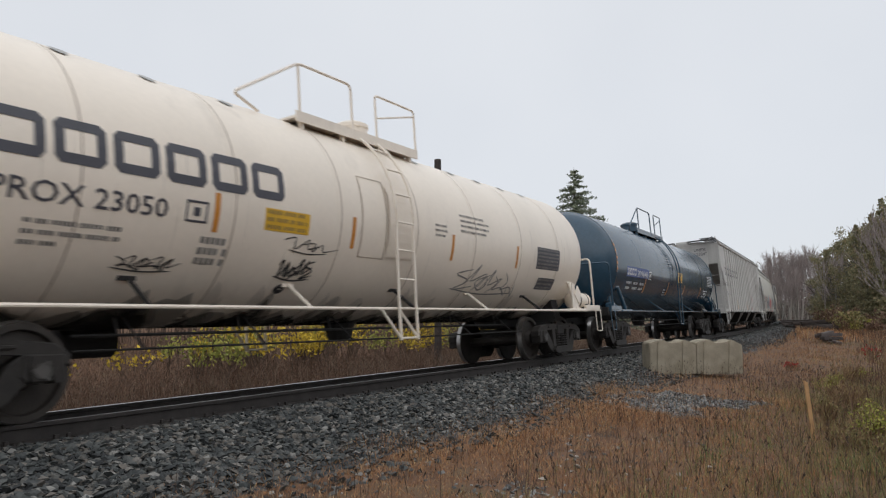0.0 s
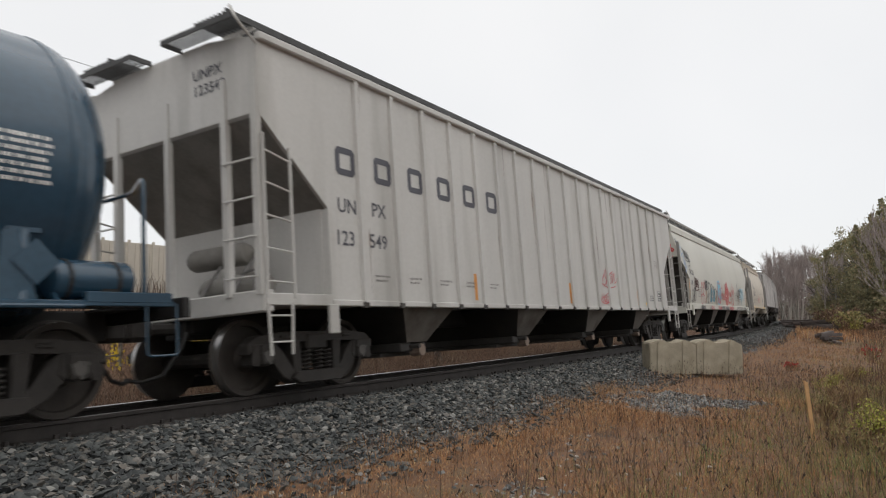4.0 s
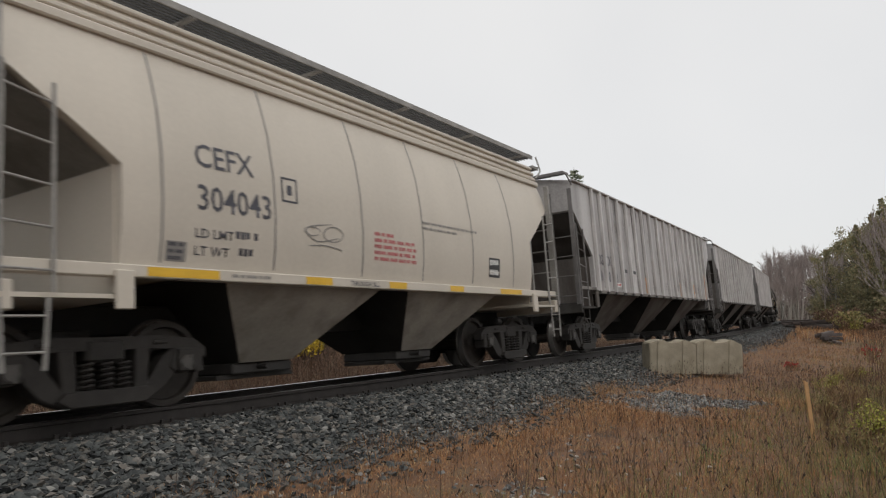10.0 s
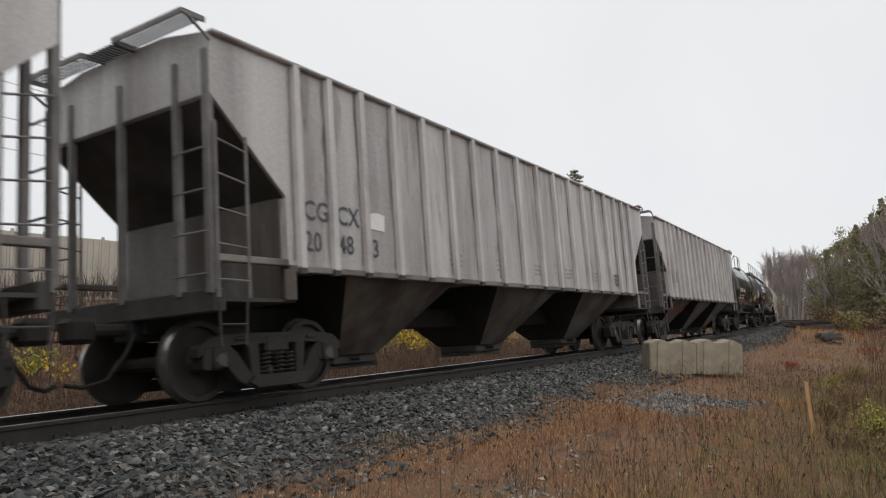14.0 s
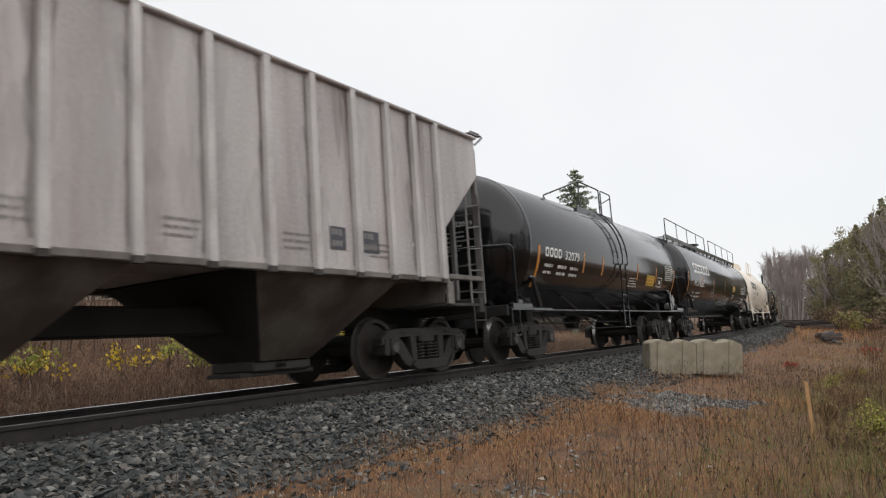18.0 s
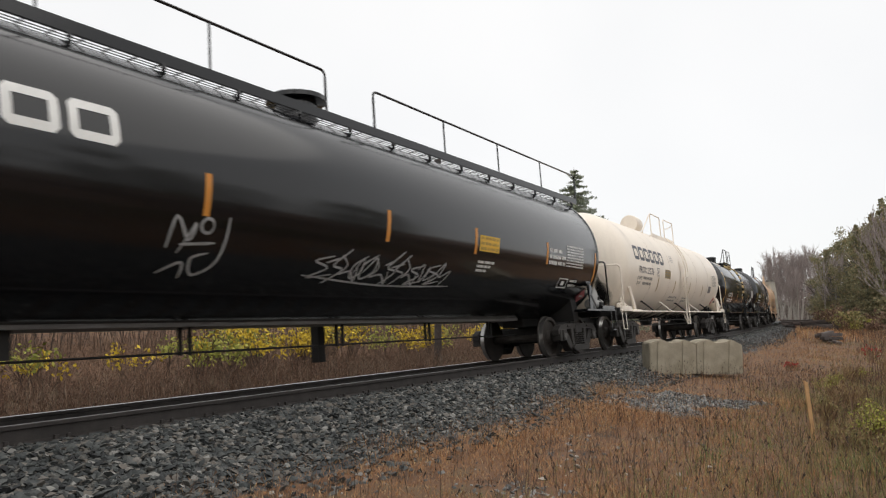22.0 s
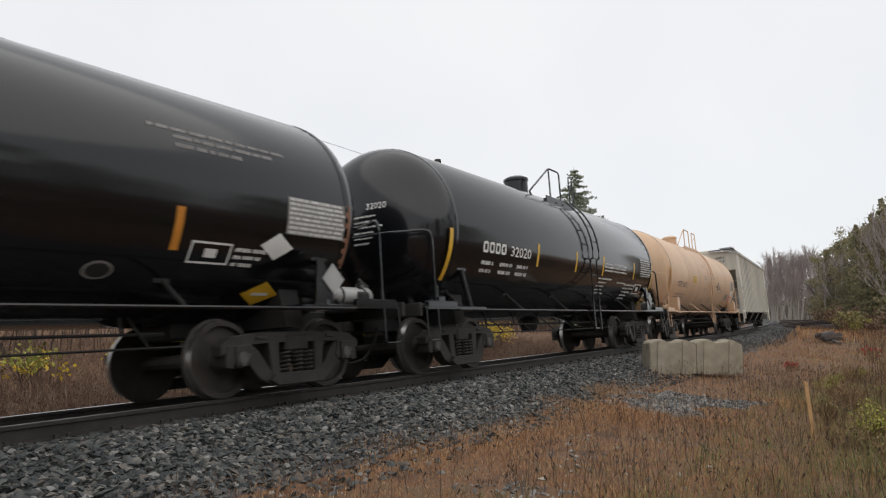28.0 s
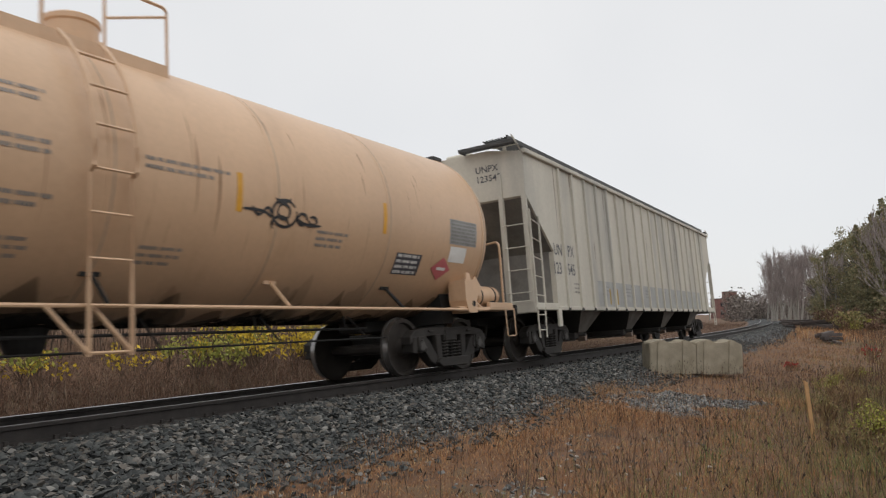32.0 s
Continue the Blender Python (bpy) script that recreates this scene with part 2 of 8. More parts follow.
def prism(bm, pts, y0, y1):
    """A plate of the outline pts in x, z between two y."""
    a = [bm.verts.new((x, y0, z)) for x, z in pts]
    b = [bm.verts.new((x, y1, z)) for x, z in pts]
    bm.faces.new(a)
    bm.faces.new(b[::-1])
    for i in range(len(pts)):
        j = (i + 1) % len(pts)
        bm.faces.new((a[j], a[i], b[i], b[j]))


def sweep_x(bm, pts, x0, x1):
    """A bar of the section pts in y, z from x0 to x1."""
    a = [bm.verts.new((x0, y, z)) for y, z in pts]
    b = [bm.verts.new((x1, y, z)) for y, z in pts]
    bm.faces.new(a)
    bm.faces.new(b[::-1])
    for i in range(len(pts)):
        j = (i + 1) % len(pts)
        bm.faces.new((a[j], a[i], b[i], b[j]))


def tube(bm, pts, r, seg=6):
    """A round bar along a polyline."""
    pts = [Vector(p) for p in pts]
    rings = []
    for i, p in enumerate(pts):
        d = (pts[min(i + 1, len(pts) - 1)] - pts[max(i - 1, 0)]).normalized()
        u = d.cross(Vector((0, 0, 1)))
        u = u.normalized() if u.length > 0.05 else Vector((1, 0, 0)) if abs(d.x) < 0.9 else Vector((0, 1, 0))
        w = d.cross(u).normalized()
        u = w.cross(d).normalized()
        rr = r[i] if isinstance(r, (list, tuple)) else r
        rings.append([bm.verts.new(p + rr * (u * math.cos(2 * math.pi * k / seg) + w * math.sin(2 * math.pi * k / seg))) for k in range(seg)])
    for a, b in zip(rings, rings[1:]):
        for k in range(seg):
            bm.faces.new((a[k], a[(k + 1) % seg], b[(k + 1) % seg], b[k]))
    bm.faces.new(rings[0][::-1])
    bm.faces.new(rings[-1])


def lathe(bm, prof, axis="x", seg=24, at=(0, 0, 0), mats=None):
    """Turns (along, radius) pairs about an axis."""
    rings = []
    for a, r in prof:
        ring = []
        for k in range(seg):
            t = 2 * math.pi * k / seg
            p = {"x": (a, r * math.cos(t), r * math.sin(t)), "y": (r * math.cos(t), a, r * math.sin(t)), "z": (r * math.cos(t), r * math.sin(t), a)}[axis]
            ring.append(bm.verts.new(Vector(at) + Vector(p)))
        rings.append(ring)
    for i, (a, b) in enumerate(zip(rings, rings[1:])):
        for k in range(seg):
            f = bm.faces.new((a[k], a[(k + 1) % seg], b[(k + 1) % seg], b[k]))
            if mats:
                f.material_index = mats[i]
    bm.faces.new(rings[0][::-1])
    bm.faces.new(rings[-1])


def bend(pts, r=0.12, n=4):
    """Rounds the corners of a polyline."""
    pts = [Vector(p) for p in pts]
    out = [pts[0]]
    for a, b, c in zip(pts, pts[1:], pts[2:]):
        u, w = (a - b), (c - b)
        k = min(r, u.length / 2, w.length / 2)
        p, q = b + u.normalized() * k, b + w.normalized() * k
        for i in range(n + 1):
            t = i / n
            out.append((1 - t) ** 2 * p + 2 * t * (1 - t) * b + t * t * q)
    return out + [pts[-1]]


# ---- the curved line: centre, heading and the train's travel ----
NEAR_D, CURVE_R, HEAD0, EASE, CANT = 7.495, 479.1, 0.9908, -0.5686, 0.0781
SPEED, SLOWING, JERK = 6.9156, -0.01004, 0.000792
STEP = 1.0
TRACK = {}
_n = (-math.sin(HEAD0), math.cos(HEAD0))


def _curve(s):
    return max(0.0006, (1 + EASE * s / 100) / CURVE_R)


def _lay():
    for way in (1, -1):
        x, y, h = NEAR_D * _n[0], NEAR_D * _n[1], HEAD0
        TRACK[0] = (x, y, h)
        for i in range(1, 420 if way > 0 else 130):
            k = _curve(way * (i - 0.5) * STEP)
            hm = h + way * k * STEP / 2
            x, y, h = x + way * STEP * math.cos(hm), y + way * STEP * math.sin(hm), h + way * k * STEP
            TRACK[way * i] = (x, y, h)


_lay()


def track(s):
    i = math.floor(s / STEP)
    i = max(-128, min(417, i))
    a, b, t = TRACK[i], TRACK[i + 1], s / STEP - i
    return tuple(p + (q - p) * t for p, q in zip(a, b))


def on_track(s, y=0.0, z=0.0):
    """World place beside the line: y away from the camera, z over the rail tops, in the level of the plain ground."""
    x0, y0, h = track(s)
    return Vector((x0 - y * math.sin(h), y0 + y * math.cos(h), z))


def travel(t):
    return SPEED * (t - 16) + SLOWING * (t - 16) ** 2 / 2 + JERK * (t - 16) ** 3 / 6


def car_pose(u, half, t):
    """Pose of a car whose middle has the train place u and whose trucks stand half its wheelbase away."""
    s = u - travel(t)
    a, b = Vector(track(s - half)[:2]), Vector(track(s + half)[:2])
    c, d = (a + b) / 2, b - a
    return pose(c.x, c.y, 0, 0, 0, math.degrees(math.atan2(d.y, d.x))) @ pose(0, 0, 0, -math.degrees(CANT))


def side_of(x, y):
    """Nearest place on the line: along it, and how far off it away from the camera."""
    best = min(range(-128, 418, 6), key=lambda i: (TRACK[i][0] - x) ** 2 + (TRACK[i][1] - y) ** 2)
    best = min(range(max(-128, best - 6), min(417, best + 7)), key=lambda i: (TRACK[i][0] - x) ** 2 + (TRACK[i][1] - y) ** 2)
    x0, y0, h = TRACK[best]
    return best * STEP + (x - x0) * math.cos(h) + (y - y0) * math.sin(h), -(x - x0) * math.sin(h) + (y - y0) * math.cos(h)


# ---- the train: shared running gear ----
AX = 0.889
MOVING, WHEELSETS = [], []


def wheelset(parent, x):
    bm = bmesh.new()
    tube(bm, [(0, -0.8, 0), (0, 0.8, 0)], 0.09, 10)
    for sgn in (-1, 1):
        prof = [(0.66, 0.16), (0.675, 0.40), (0.665, 0.455), (0.672, 0.482), (0.692, 0.482), (0.705, 0.457), (0.80, 0.452), (0.80, 0.39), (0.745, 0.375), (0.75, 0.17), (0.83, 0.13), (0.83, 0.085)]
        lathe(bm, [(sgn * a, r) for a, r in prof], "y", 28, mats=[0, 0, 0, 0, 0, 1, 0, 0, 0, 0, 0])
    w = part("wheelset", bm, [M["wheel"], M["tread"]], parent, "steel wheels on an axle with bright treads", smooth=0.6)
    w.location = (x, 0, 0.457)
    for sgn in (-1, 1):
        cb = bmesh.new()
        lathe(cb, [(sgn * 0.96, 0.115), (sgn * 1.12, 0.115), (sgn * 1.15, 0.075), (sgn * 1.17, 0.07)], "y", 12)
        for k in range(3):
            a = k * 2.094
            box(cb, 0.075 * math.cos(a) - 0.018, 0.075 * math.cos(a) + 0.018, sgn * 1.165 - 0.012, sgn * 1.165 + 0.012, 0.075 * math.sin(a) - 0.018, 0.075 * math.sin(a) + 0.018)
        part("bearing_cap", cb, M["bearing"], w, "round bolted axle end cap")
    WHEELSETS.append(w)
    return w


def side_frame_mesh():
    """A cast truck side frame with two window openings and a spring nest."""
    bm = bmesh.new()
    y0, y1 = -0.09, 0.09
    # arched top member over the axle boxes
    prism(bm, [(-1.17, 0.48), (-1.17, 0.60), (-1.02, 0.70), (-0.62, 0.74), (0.62, 0.74), (1.02, 0.70), (1.17, 0.60), (1.17, 0.48), (1.04, 0.56), (0.85, 0.60), (0.45, 0.615), (-0.45, 0.615), (-0.85, 0.60), (-1.04, 0.56)], y0, y1)
    for sg in (-1, 1):
        # tension leg sloping down to the spring seat, column guide, and the jaw round the axle box
        prism(bm, [(sg * 1.0, 0.60), (sg * 0.74, 0.61), (sg * 0.62, 0.52), (sg * 0.50, 0.34), (sg * 0.40, 0.25), (sg * 0.34, 0.12), (sg * 0.46, 0.12), (sg * 0.62, 0.20), (sg * 0.80, 0.40)], y0, y1)
        prism(bm, [(sg * 0.47, 0.63), (sg * 0.31, 0.63), (sg * 0.29, 0.22), (sg * 0.43, 0.22)], y0 * 1.15, y1 * 1.15)
        prism(bm, [(sg * 1.10, 0.60), (sg * 0.74, 0.61), (sg * 0.70, 0.42), (sg * 0.77, 0.36), (sg * 0.80, 0.56), (sg * 0.98, 0.56), (sg * 1.01, 0.34), (sg * 1.12, 0.36)], y0 * 1.2, y1 * 1.2)
        prism(bm, [(sg * 0.99, 0.60), (sg * 0.79, 0.60), (sg * 0.77, 0.50), (sg * 0.80, 0.36), (sg * 0.98, 0.36), (sg * 1.01, 0.50)], -0.13, 0.05)
        prism(bm, [(sg * 0.66, 0.70), (sg * 0.52, 0.70), (sg * 0.52, 0.655), (sg * 0.66, 0.655)], y0 - 0.02, y0)
    prism(bm, [(-0.50, 0.17), (-0.38, 0.10), (0.38, 0.10), (0.50, 0.17), (0.42, 0.25), (-0.42, 0.25)], -0.16, 0.14)
    bmesh.ops.bevel(bm, geom=[e for e in bm.edges if e.calc_length() > 0.12], offset=0.012, segments=1, affect="EDGES")
    return bm


def spring_mesh():
    bm = bmesh.new()
    for x, y in ((-0.19, -0.07), (0, -0.09), (0.19, -0.07)):
        pts = [(x + 0.062 * math.cos(a), y + 0.062 * math.sin(a), 0.25 + 0.25 * a / (2 * math.pi * 5)) for a in [i * 2 * math.pi / 7 for i in range(36)]]
        tube(bm, pts, 0.017, 4)
    return bm


_shared = {}


def shared(name, make, mat, smooth=None):
    if name not in _shared:
        ob = part(name, make(), mat, smooth=smooth)
        _shared[name] = ob.data
        bpy.data.objects.remove(ob)
    return _shared[name]


def truck(car, x):
    """One two-axle truck: bolster, two side frames with springs, brake beams; the wheelsets turn."""
    for sgn in (-1, 1):
        f = new("side_frame", shared("side_frame", side_frame_mesh, M["truck"]))
        f.parent, f.location = car, (x, sgn * 1.03, 0)
        if sgn > 0:
            f.rotation_euler = (0, 0, math.pi)
        f["label"] = "cast steel truck side frame, grimy brown-black"
        sp = new("spring_nest", shared("spring_nest", spring_mesh, M["truck"]))
        sp.parent = f
        sp["label"] = "coil springs in the side frame"
    bm = bmesh.new()
    box(bm, x - 0.2, x + 0.2, -1.14, 1.14, 0.5, 0.72, 0.03)
    box(bm, x - 0.33, x + 0.33, -0.33, 0.33, 0.7, 0.86, 0.02)
    part("bolster", bm, M["truck"], car)
    bm = bmesh.new()
    for sg in (-1, 1):
        tube(bm, [(x + sg * 0.4, -0.75, 0.36), (x + sg * 0.33, 0, 0.36), (x + sg * 0.4, 0.75, 0.36)], 0.035)
        for yy in (-0.75, 0.75):
            box(bm, x + sg * 0.37, x + sg * 0.44, yy - 0.06, yy + 0.06, 0.28, 0.48)
    part("brake_beam", bm, M["truck"], car)
    for sg in (-1, 1):
        wheelset(car, x + sg * AX)


def coupler(car, x, sg):
    bm = bmesh.new()
    box(bm, min(x - sg * 1.1, x - sg * 0.1), max(x - sg * 1.1, x - sg * 0.1), -0.17, 0.17, 0.72, 1.02, 0.02)
    part("draft_sill", bm, M["under"], car)
    bm = bmesh.new()
    tube(bm, [(x - sg * 0.4, 0, 0.86), (x + sg * 0.42, 0, 0.86)], 0.075, 8)
    box(bm, min(x + sg * 0.3, x + sg * 0.62), max(x + sg * 0.3, x + sg * 0.62), -0.15, 0.12, 0.72, 1.0, 0.05)
    part("coupler", bm, M["truck"], car, "knuckle coupler, rusty brown")
    bm = bmesh.new()
    pts = [(x, -0.35, 0.8), (x + sg * 0.1, -0.36, 0.6), (x + sg * 0.3, -0.3, 0.32), (x + sg * 0.5, -0.2, 0.26), (x + sg * 0.66, -0.1, 0.3)]
    tube(bm, pts, 0.025, 6)
    part("air_hose", bm, M["under"], car, "black rubber brake hose")


def ladder(car, mat, feet, top, name="ladder", n=6, r=0.018, rail=0.02, label=""):
    """feet: the two lower ends; top: the two upper ends; n rungs."""
    bm = bmesh.new()
    a, b = Vector(feet[0]), Vector(feet[1])
    c, d = Vector(top[0]), Vector(top[1])
    tube(bm, [a, c], rail, 6)
    ob = part(name, bm, mat, car, label)
    bm = bmesh.new()
    tube(bm, [b, d], rail, 6)
    part("stile", bm, mat, ob)
    for k in range(n):
        t = (k + 0.5) / n
        rb = bmesh.new()
        tube(rb, [a + (c - a) * t, b + (d - b) * t], r * 0.75, 6)
        part("rung", rb, mat, ob)
    return ob


# ---- paint, stripes and stencils laid on curved or flat sides ----
def on_tank(r, zc):
    return lambda x, v, e=0.004: (x - 1.7 * (r - 1.47), -(r + e) * math.cos((v + 0.8 * (2.5 - zc)) / r), zc + (r + e) * math.sin((v + 0.8 * (2.5 - zc)) / r))


def on_flat(y):
    return lambda x, v, e=0.004: (x, -(y + e), v)


def on_bulge(x_end, r, zc):
    """On the rounded tank head that ends at -x_end: a runs towards the camera's side."""
    return lambda a, v, e=0.004: (-x_end + 0.5 * r * (1 - math.sqrt(max(0.02, 1 - (a / r) ** 2 - ((v - zc) / r) ** 2))) - e - 0.004, -a, v)


def decal(car, name, rects, mat, where, label="", lift=0.004):
    """Flat paint pieces: rects of (x0, v0, x1, v1), or outlines of points."""
    bm = bmesh.new()
    for q in rects:
        if len(q) == 4 and not isinstance(q[0], (tuple, list, Vector)):
            x0, v0, x1, v1 = q
            n = max(1, int(abs(v1 - v0) / 0.12))
            for i in range(n):
                va, vb = v0 + (v1 - v0) * i / n, v0 + (v1 - v0) * (i + 1) / n
                bm.faces.new([bm.verts.new(where(*p, lift)) for p in ((x0, va), (x1, va), (x1, vb), (x0, vb))])
        else:
            flat_bm = bmesh.new()
            flat_bm.faces.new([flat_bm.verts.new((p[0], p[1], 0)) for p in q])
            lo, hi = min(p[1] for p in q), max(p[1] for p in q)
            for k in range(1, int((hi - lo) / 0.07) + 1):
                bmesh.ops.bisect_plane(flat_bm, geom=flat_bm.verts[:] + flat_bm.edges[:] + flat_bm.faces[:], plane_co=(0, lo + k * 0.07, 0), plane_no=(0, 1, 0))
            for f in flat_bm.faces:
                bm.faces.new([bm.verts.new(where(p.co.x, p.co.y, lift)) for p in f.verts])
            flat_bm.free()
            bmesh.ops.remove_doubles(bm, verts=bm.verts[:], dist=0.0004)
    return part(name, bm, mat, car, label)


def lettering(car, words, x, v, size, mat, where, name="lettering", label="", wide=1.0, lift=0.005):
    """Words in the built-in font, cut fine enough to lie on a curved side."""
    cu = bpy.data.curves.new(name, "FONT")
    cu.body, cu.size, cu.resolution_u = words, size / 0.73, 2
    cu.offset = 0.012 * size
    tmp = new(name, cu)
    me = tmp.to_mesh()
    bm = bmesh.new()
    bm.from_mesh(me)
    tmp.to_mesh_clear()
    bpy.data.objects.remove(tmp)
    for k in range(1, int(size / 0.1) + 1):
        bmesh.ops.bisect_plane(bm, geom=bm.verts[:] + bm.edges[:] + bm.faces[:], plane_co=(0, k * 0.1, 0), plane_no=(0, 1, 0))
    for q in bm.verts:
        q.co = where(x + q.co.x * wide, v + q.co.y, lift)
    return part(name, bm, mat, car, label)


def stencil_lines(car, x, v, widths, mat, where, h=0.06, gap=0.05, name="stencil_block", label="rows of small stencilled data", seed=1):
    """Small writing that cannot be read: bars broken into words."""
    rnd = random.Random(seed)
    rects = []
    for i, w in enumerate(widths):
        y = v - i * (h + gap)
        a = x
        while a < x + w - 0.04:
            n = rnd.randint(2, 6)
            for k in range(n):
                q = a + k * 0.78 * h
                if q + 0.6 * h < x + w:
                    rects.append((q, y - h * rnd.uniform(0.82, 0.95), q + 0.58 * h, y))
            a += (n * 0.78 + 0.55) * h
    return tagged(decal(car, name, rects, mat, where, label), label, kind="stuff")


def block_letters(car, x, v, h, w, gap, n, mat, where, name="brand_mark", label=""):
    """A company mark as plain solid shapes, one to a letter's place: rounded rings."""
    t = 0.235 * h
    ob = None
    for i in range(n):
        a = x + i * (w + gap)
        c = 0.6 * t
        bm = bmesh.new()
        out = [(a + c, v), (a + w - c, v), (a + w, v + c), (a + w, v + h - c), (a + w - c, v + h), (a + c, v + h), (a, v + h - c), (a, v + c)]
        inn = [(a + t, v + t), (a + w - t, v + t), (a + w - t, v + t), (a + w - t, v + h - t), (a + w - t, v + h - t), (a + t, v + h - t), (a + t, v + h - t), (a + t, v + t)]
        for k in range(8):
            m = (k + 1) % 8
            steps = max(1, int(abs(out[k][1] - out[m][1]) / 0.12))
            for q in range(steps):
                f, g = q / steps, (q + 1) / steps
                mixp = lambda p, r2, z: (p[0] + (r2[0] - p[0]) * z, p[1] + (r2[1] - p[1]) * z)
                quad = [mixp(out[k], out[m], f), mixp(out[k], out[m], g), mixp(inn[k], inn[m], g), mixp(inn[k], inn[m], f)]
                if quad[2] == quad[3]:
                    quad.pop()
                bm.faces.new([bm.verts.new(where(*p, 0.004)) for p in quad])
        if ob is None:
            ob = part(name, bm, mat, car, label)
        else:
            part("mark_shape", bm, mat, ob)
    return ob


def ribbon(bm, pts, width, where, lift):
    """A sprayed stroke of even width through the points, smoothed."""
    pts = [Vector(p) for p in pts]
    fine = []
    for i in range(len(pts) - 1):
        p0, p1, p2, p3 = pts[max(i - 1, 0)], pts[i], pts[i + 1], pts[min(i + 2, len(pts) - 1)]
        for j in range(4):
            t = j / 4
            fine.append(0.5 * ((2 * p1) + (p2 - p0) * t + (2 * p0 - 5 * p1 + 4 * p2 - p3) * t * t + (3 * p1 - p0 - 3 * p2 + p3) * t ** 3))
    fine.append(pts[-1])
    prev = None
    for i, p in enumerate(fine):
        d = fine[min(i + 1, len(fine) - 1)] - fine[max(i - 1, 0)]
        k = 0.5 + 0.5 * min(1, 6 * min(i, len(fine) - 1 - i) / len(fine))
        nrm = Vector((-d.y, d.x)).normalized() * width * 0.5 * k if d.length > 1e-6 else Vector((0, width / 2))
        cur = [bm.verts.new(where(*(p + nrm), lift)), bm.verts.new(where(*(p - nrm), lift))]
        if prev:
            bm.faces.new((prev[0], prev[1], cur[1], cur[0]))
        prev = cur


def arc(cx, cv, rx, rv, a0, a1, n=10):
    """Points along part of an ellipse, angles in turns."""
    return [(cx + rx * math.cos(6.2832 * (a0 + (a1 - a0) * k / n)), cv + rv * math.sin(6.2832 * (a0 + (a1 - a0) * k / n))) for k in range(n + 1)]


def spray(car, name, strokes, mat, where, width=0.04, label="", lift=0.007):
    """One tag: several strokes in one colour."""
    ob = None
    for k, pts in enumerate(strokes):
        bm = bmesh.new()
        ribbon(bm, pts, width, where, lift + k * 0.0005)
        if ob is None:
            ob = part(name, bm, mat, car, label)
        else:
            part("stroke", bm, mat, ob)
    return ob


def scrawl(car, x, v, w, h, mat, where, seed, loops=5, width=0.04, name="graffiti", label="", lift=0.007):
    """A quick tag: looping strokes, hooks and a few straight slashes side by side."""
    rnd = random.Random(seed)
    strokes = []
    for k in range(loops):
        cx = x + w * (k + 0.5) / loops
        rx, top, low = w / loops * rnd.uniform(0.6, 1.2), v + h * rnd.uniform(0.7, 1.0), v + h * rnd.uniform(0.0, 0.3)
        mid = (top + low) / 2
        kind = rnd.randrange(4)
        tilt = rnd.uniform(-0.5, 0.5) * rx
        if kind == 0:
            strokes.append([(p + tilt * (q - mid) / h, q) for p, q in arc(cx, mid, rx, (top - low) / 2, rnd.random(), rnd.random() + 1.2, 12)])
        elif kind == 1:
            strokes.append(arc(cx, mid, rx * 1.5, (top - low) * 0.3, 0.6, -0.15, 7) + arc(cx + rx, low + 0.3 * h, rx * 0.8, 0.2 * h, 0.2, -0.5, 6))
        elif kind == 2:
            strokes.append([(cx - rx * 1.6, mid + rnd.uniform(-0.2, 0.2) * h), (cx - rx * 0.5, top), (cx + rx * 0.2, low), (cx + rx * 0.9, mid), (cx + rx * 1.8, mid + 0.25 * h), (cx + rx * 1.2, top)])
        else:
            strokes.append([(cx + rx, top), (cx - rx * 0.7, mid + 0.1 * h), (cx + tilt, low), (cx + rx * 1.5, low + 0.2 * h)])
            strokes.append(arc(cx - rx * 0.3, mid, rx * 0.5, 0.15 * h, 0, 0.9, 8))
    if rnd.random() < 0.6:
        strokes.append([(x, v - 0.02 * h), (x + w * 0.5, v + 0.05 * h), (x + w * 1.05, v - 0.06 * h)])
    return spray(car, name, strokes, mat, where, width, label, lift)


HAND = {
    "L": [[(0.1, 1.0), (0.05, 0.0), (0.8, 0.05)]], "E": [[(0.75, 1.0), (0.1, 0.95), (0.05, 0.0), (0.8, 0.05)], [(0.05, 0.5), (0.65, 0.52)]],
    "A": [[(0.0, 0.0), (0.4, 1.05), (0.75, -0.05)], [(0.1, 0.35), (0.75, 0.4)]], "K": [[(0.1, 1.0), (0.05, 0.0)], [(0.8, 1.0), (0.1, 0.45), (0.85, -0.1)]],
    "S": [[(0.8, 0.95), (0.2, 0.9), (0.15, 0.6), (0.7, 0.4), (0.65, 0.05), (0.0, 0.0)]]}
# strokes of tags that cannot be read
GLYPHS = [[[(-0.3, 0.7), (0.1, 0.95), (0.2, 0.1), (0.75, 0.9), (0.7, 0.2), (1.5, 0.6)]], [[(0.9, 0.95), (-0.2, 0.7), (0.9, 0.45), (-0.1, 0.0), (1.3, 0.2)]], [[(-0.4, 0.2), (0.5, 1.1), (0.2, 0.4), (1.2, 0.75), (0.5, -0.1)]],
          [[(0.2, 0.3), (0.6, 0.9), (0.9, 0.4), (0.3, 0.1), (0.0, 0.6), (0.8, 1.0)]], [[(1.1, 1.1), (0.3, 0.5), (0.9, 0.35), (0.1, -0.2)], [(-0.2, 0.55), (0.6, 0.75)]], [[(-0.1, 1.0), (0.4, 0.6), (0.0, 0.2), (0.7, 0.35), (1.4, -0.1), (1.2, 0.5)]]]


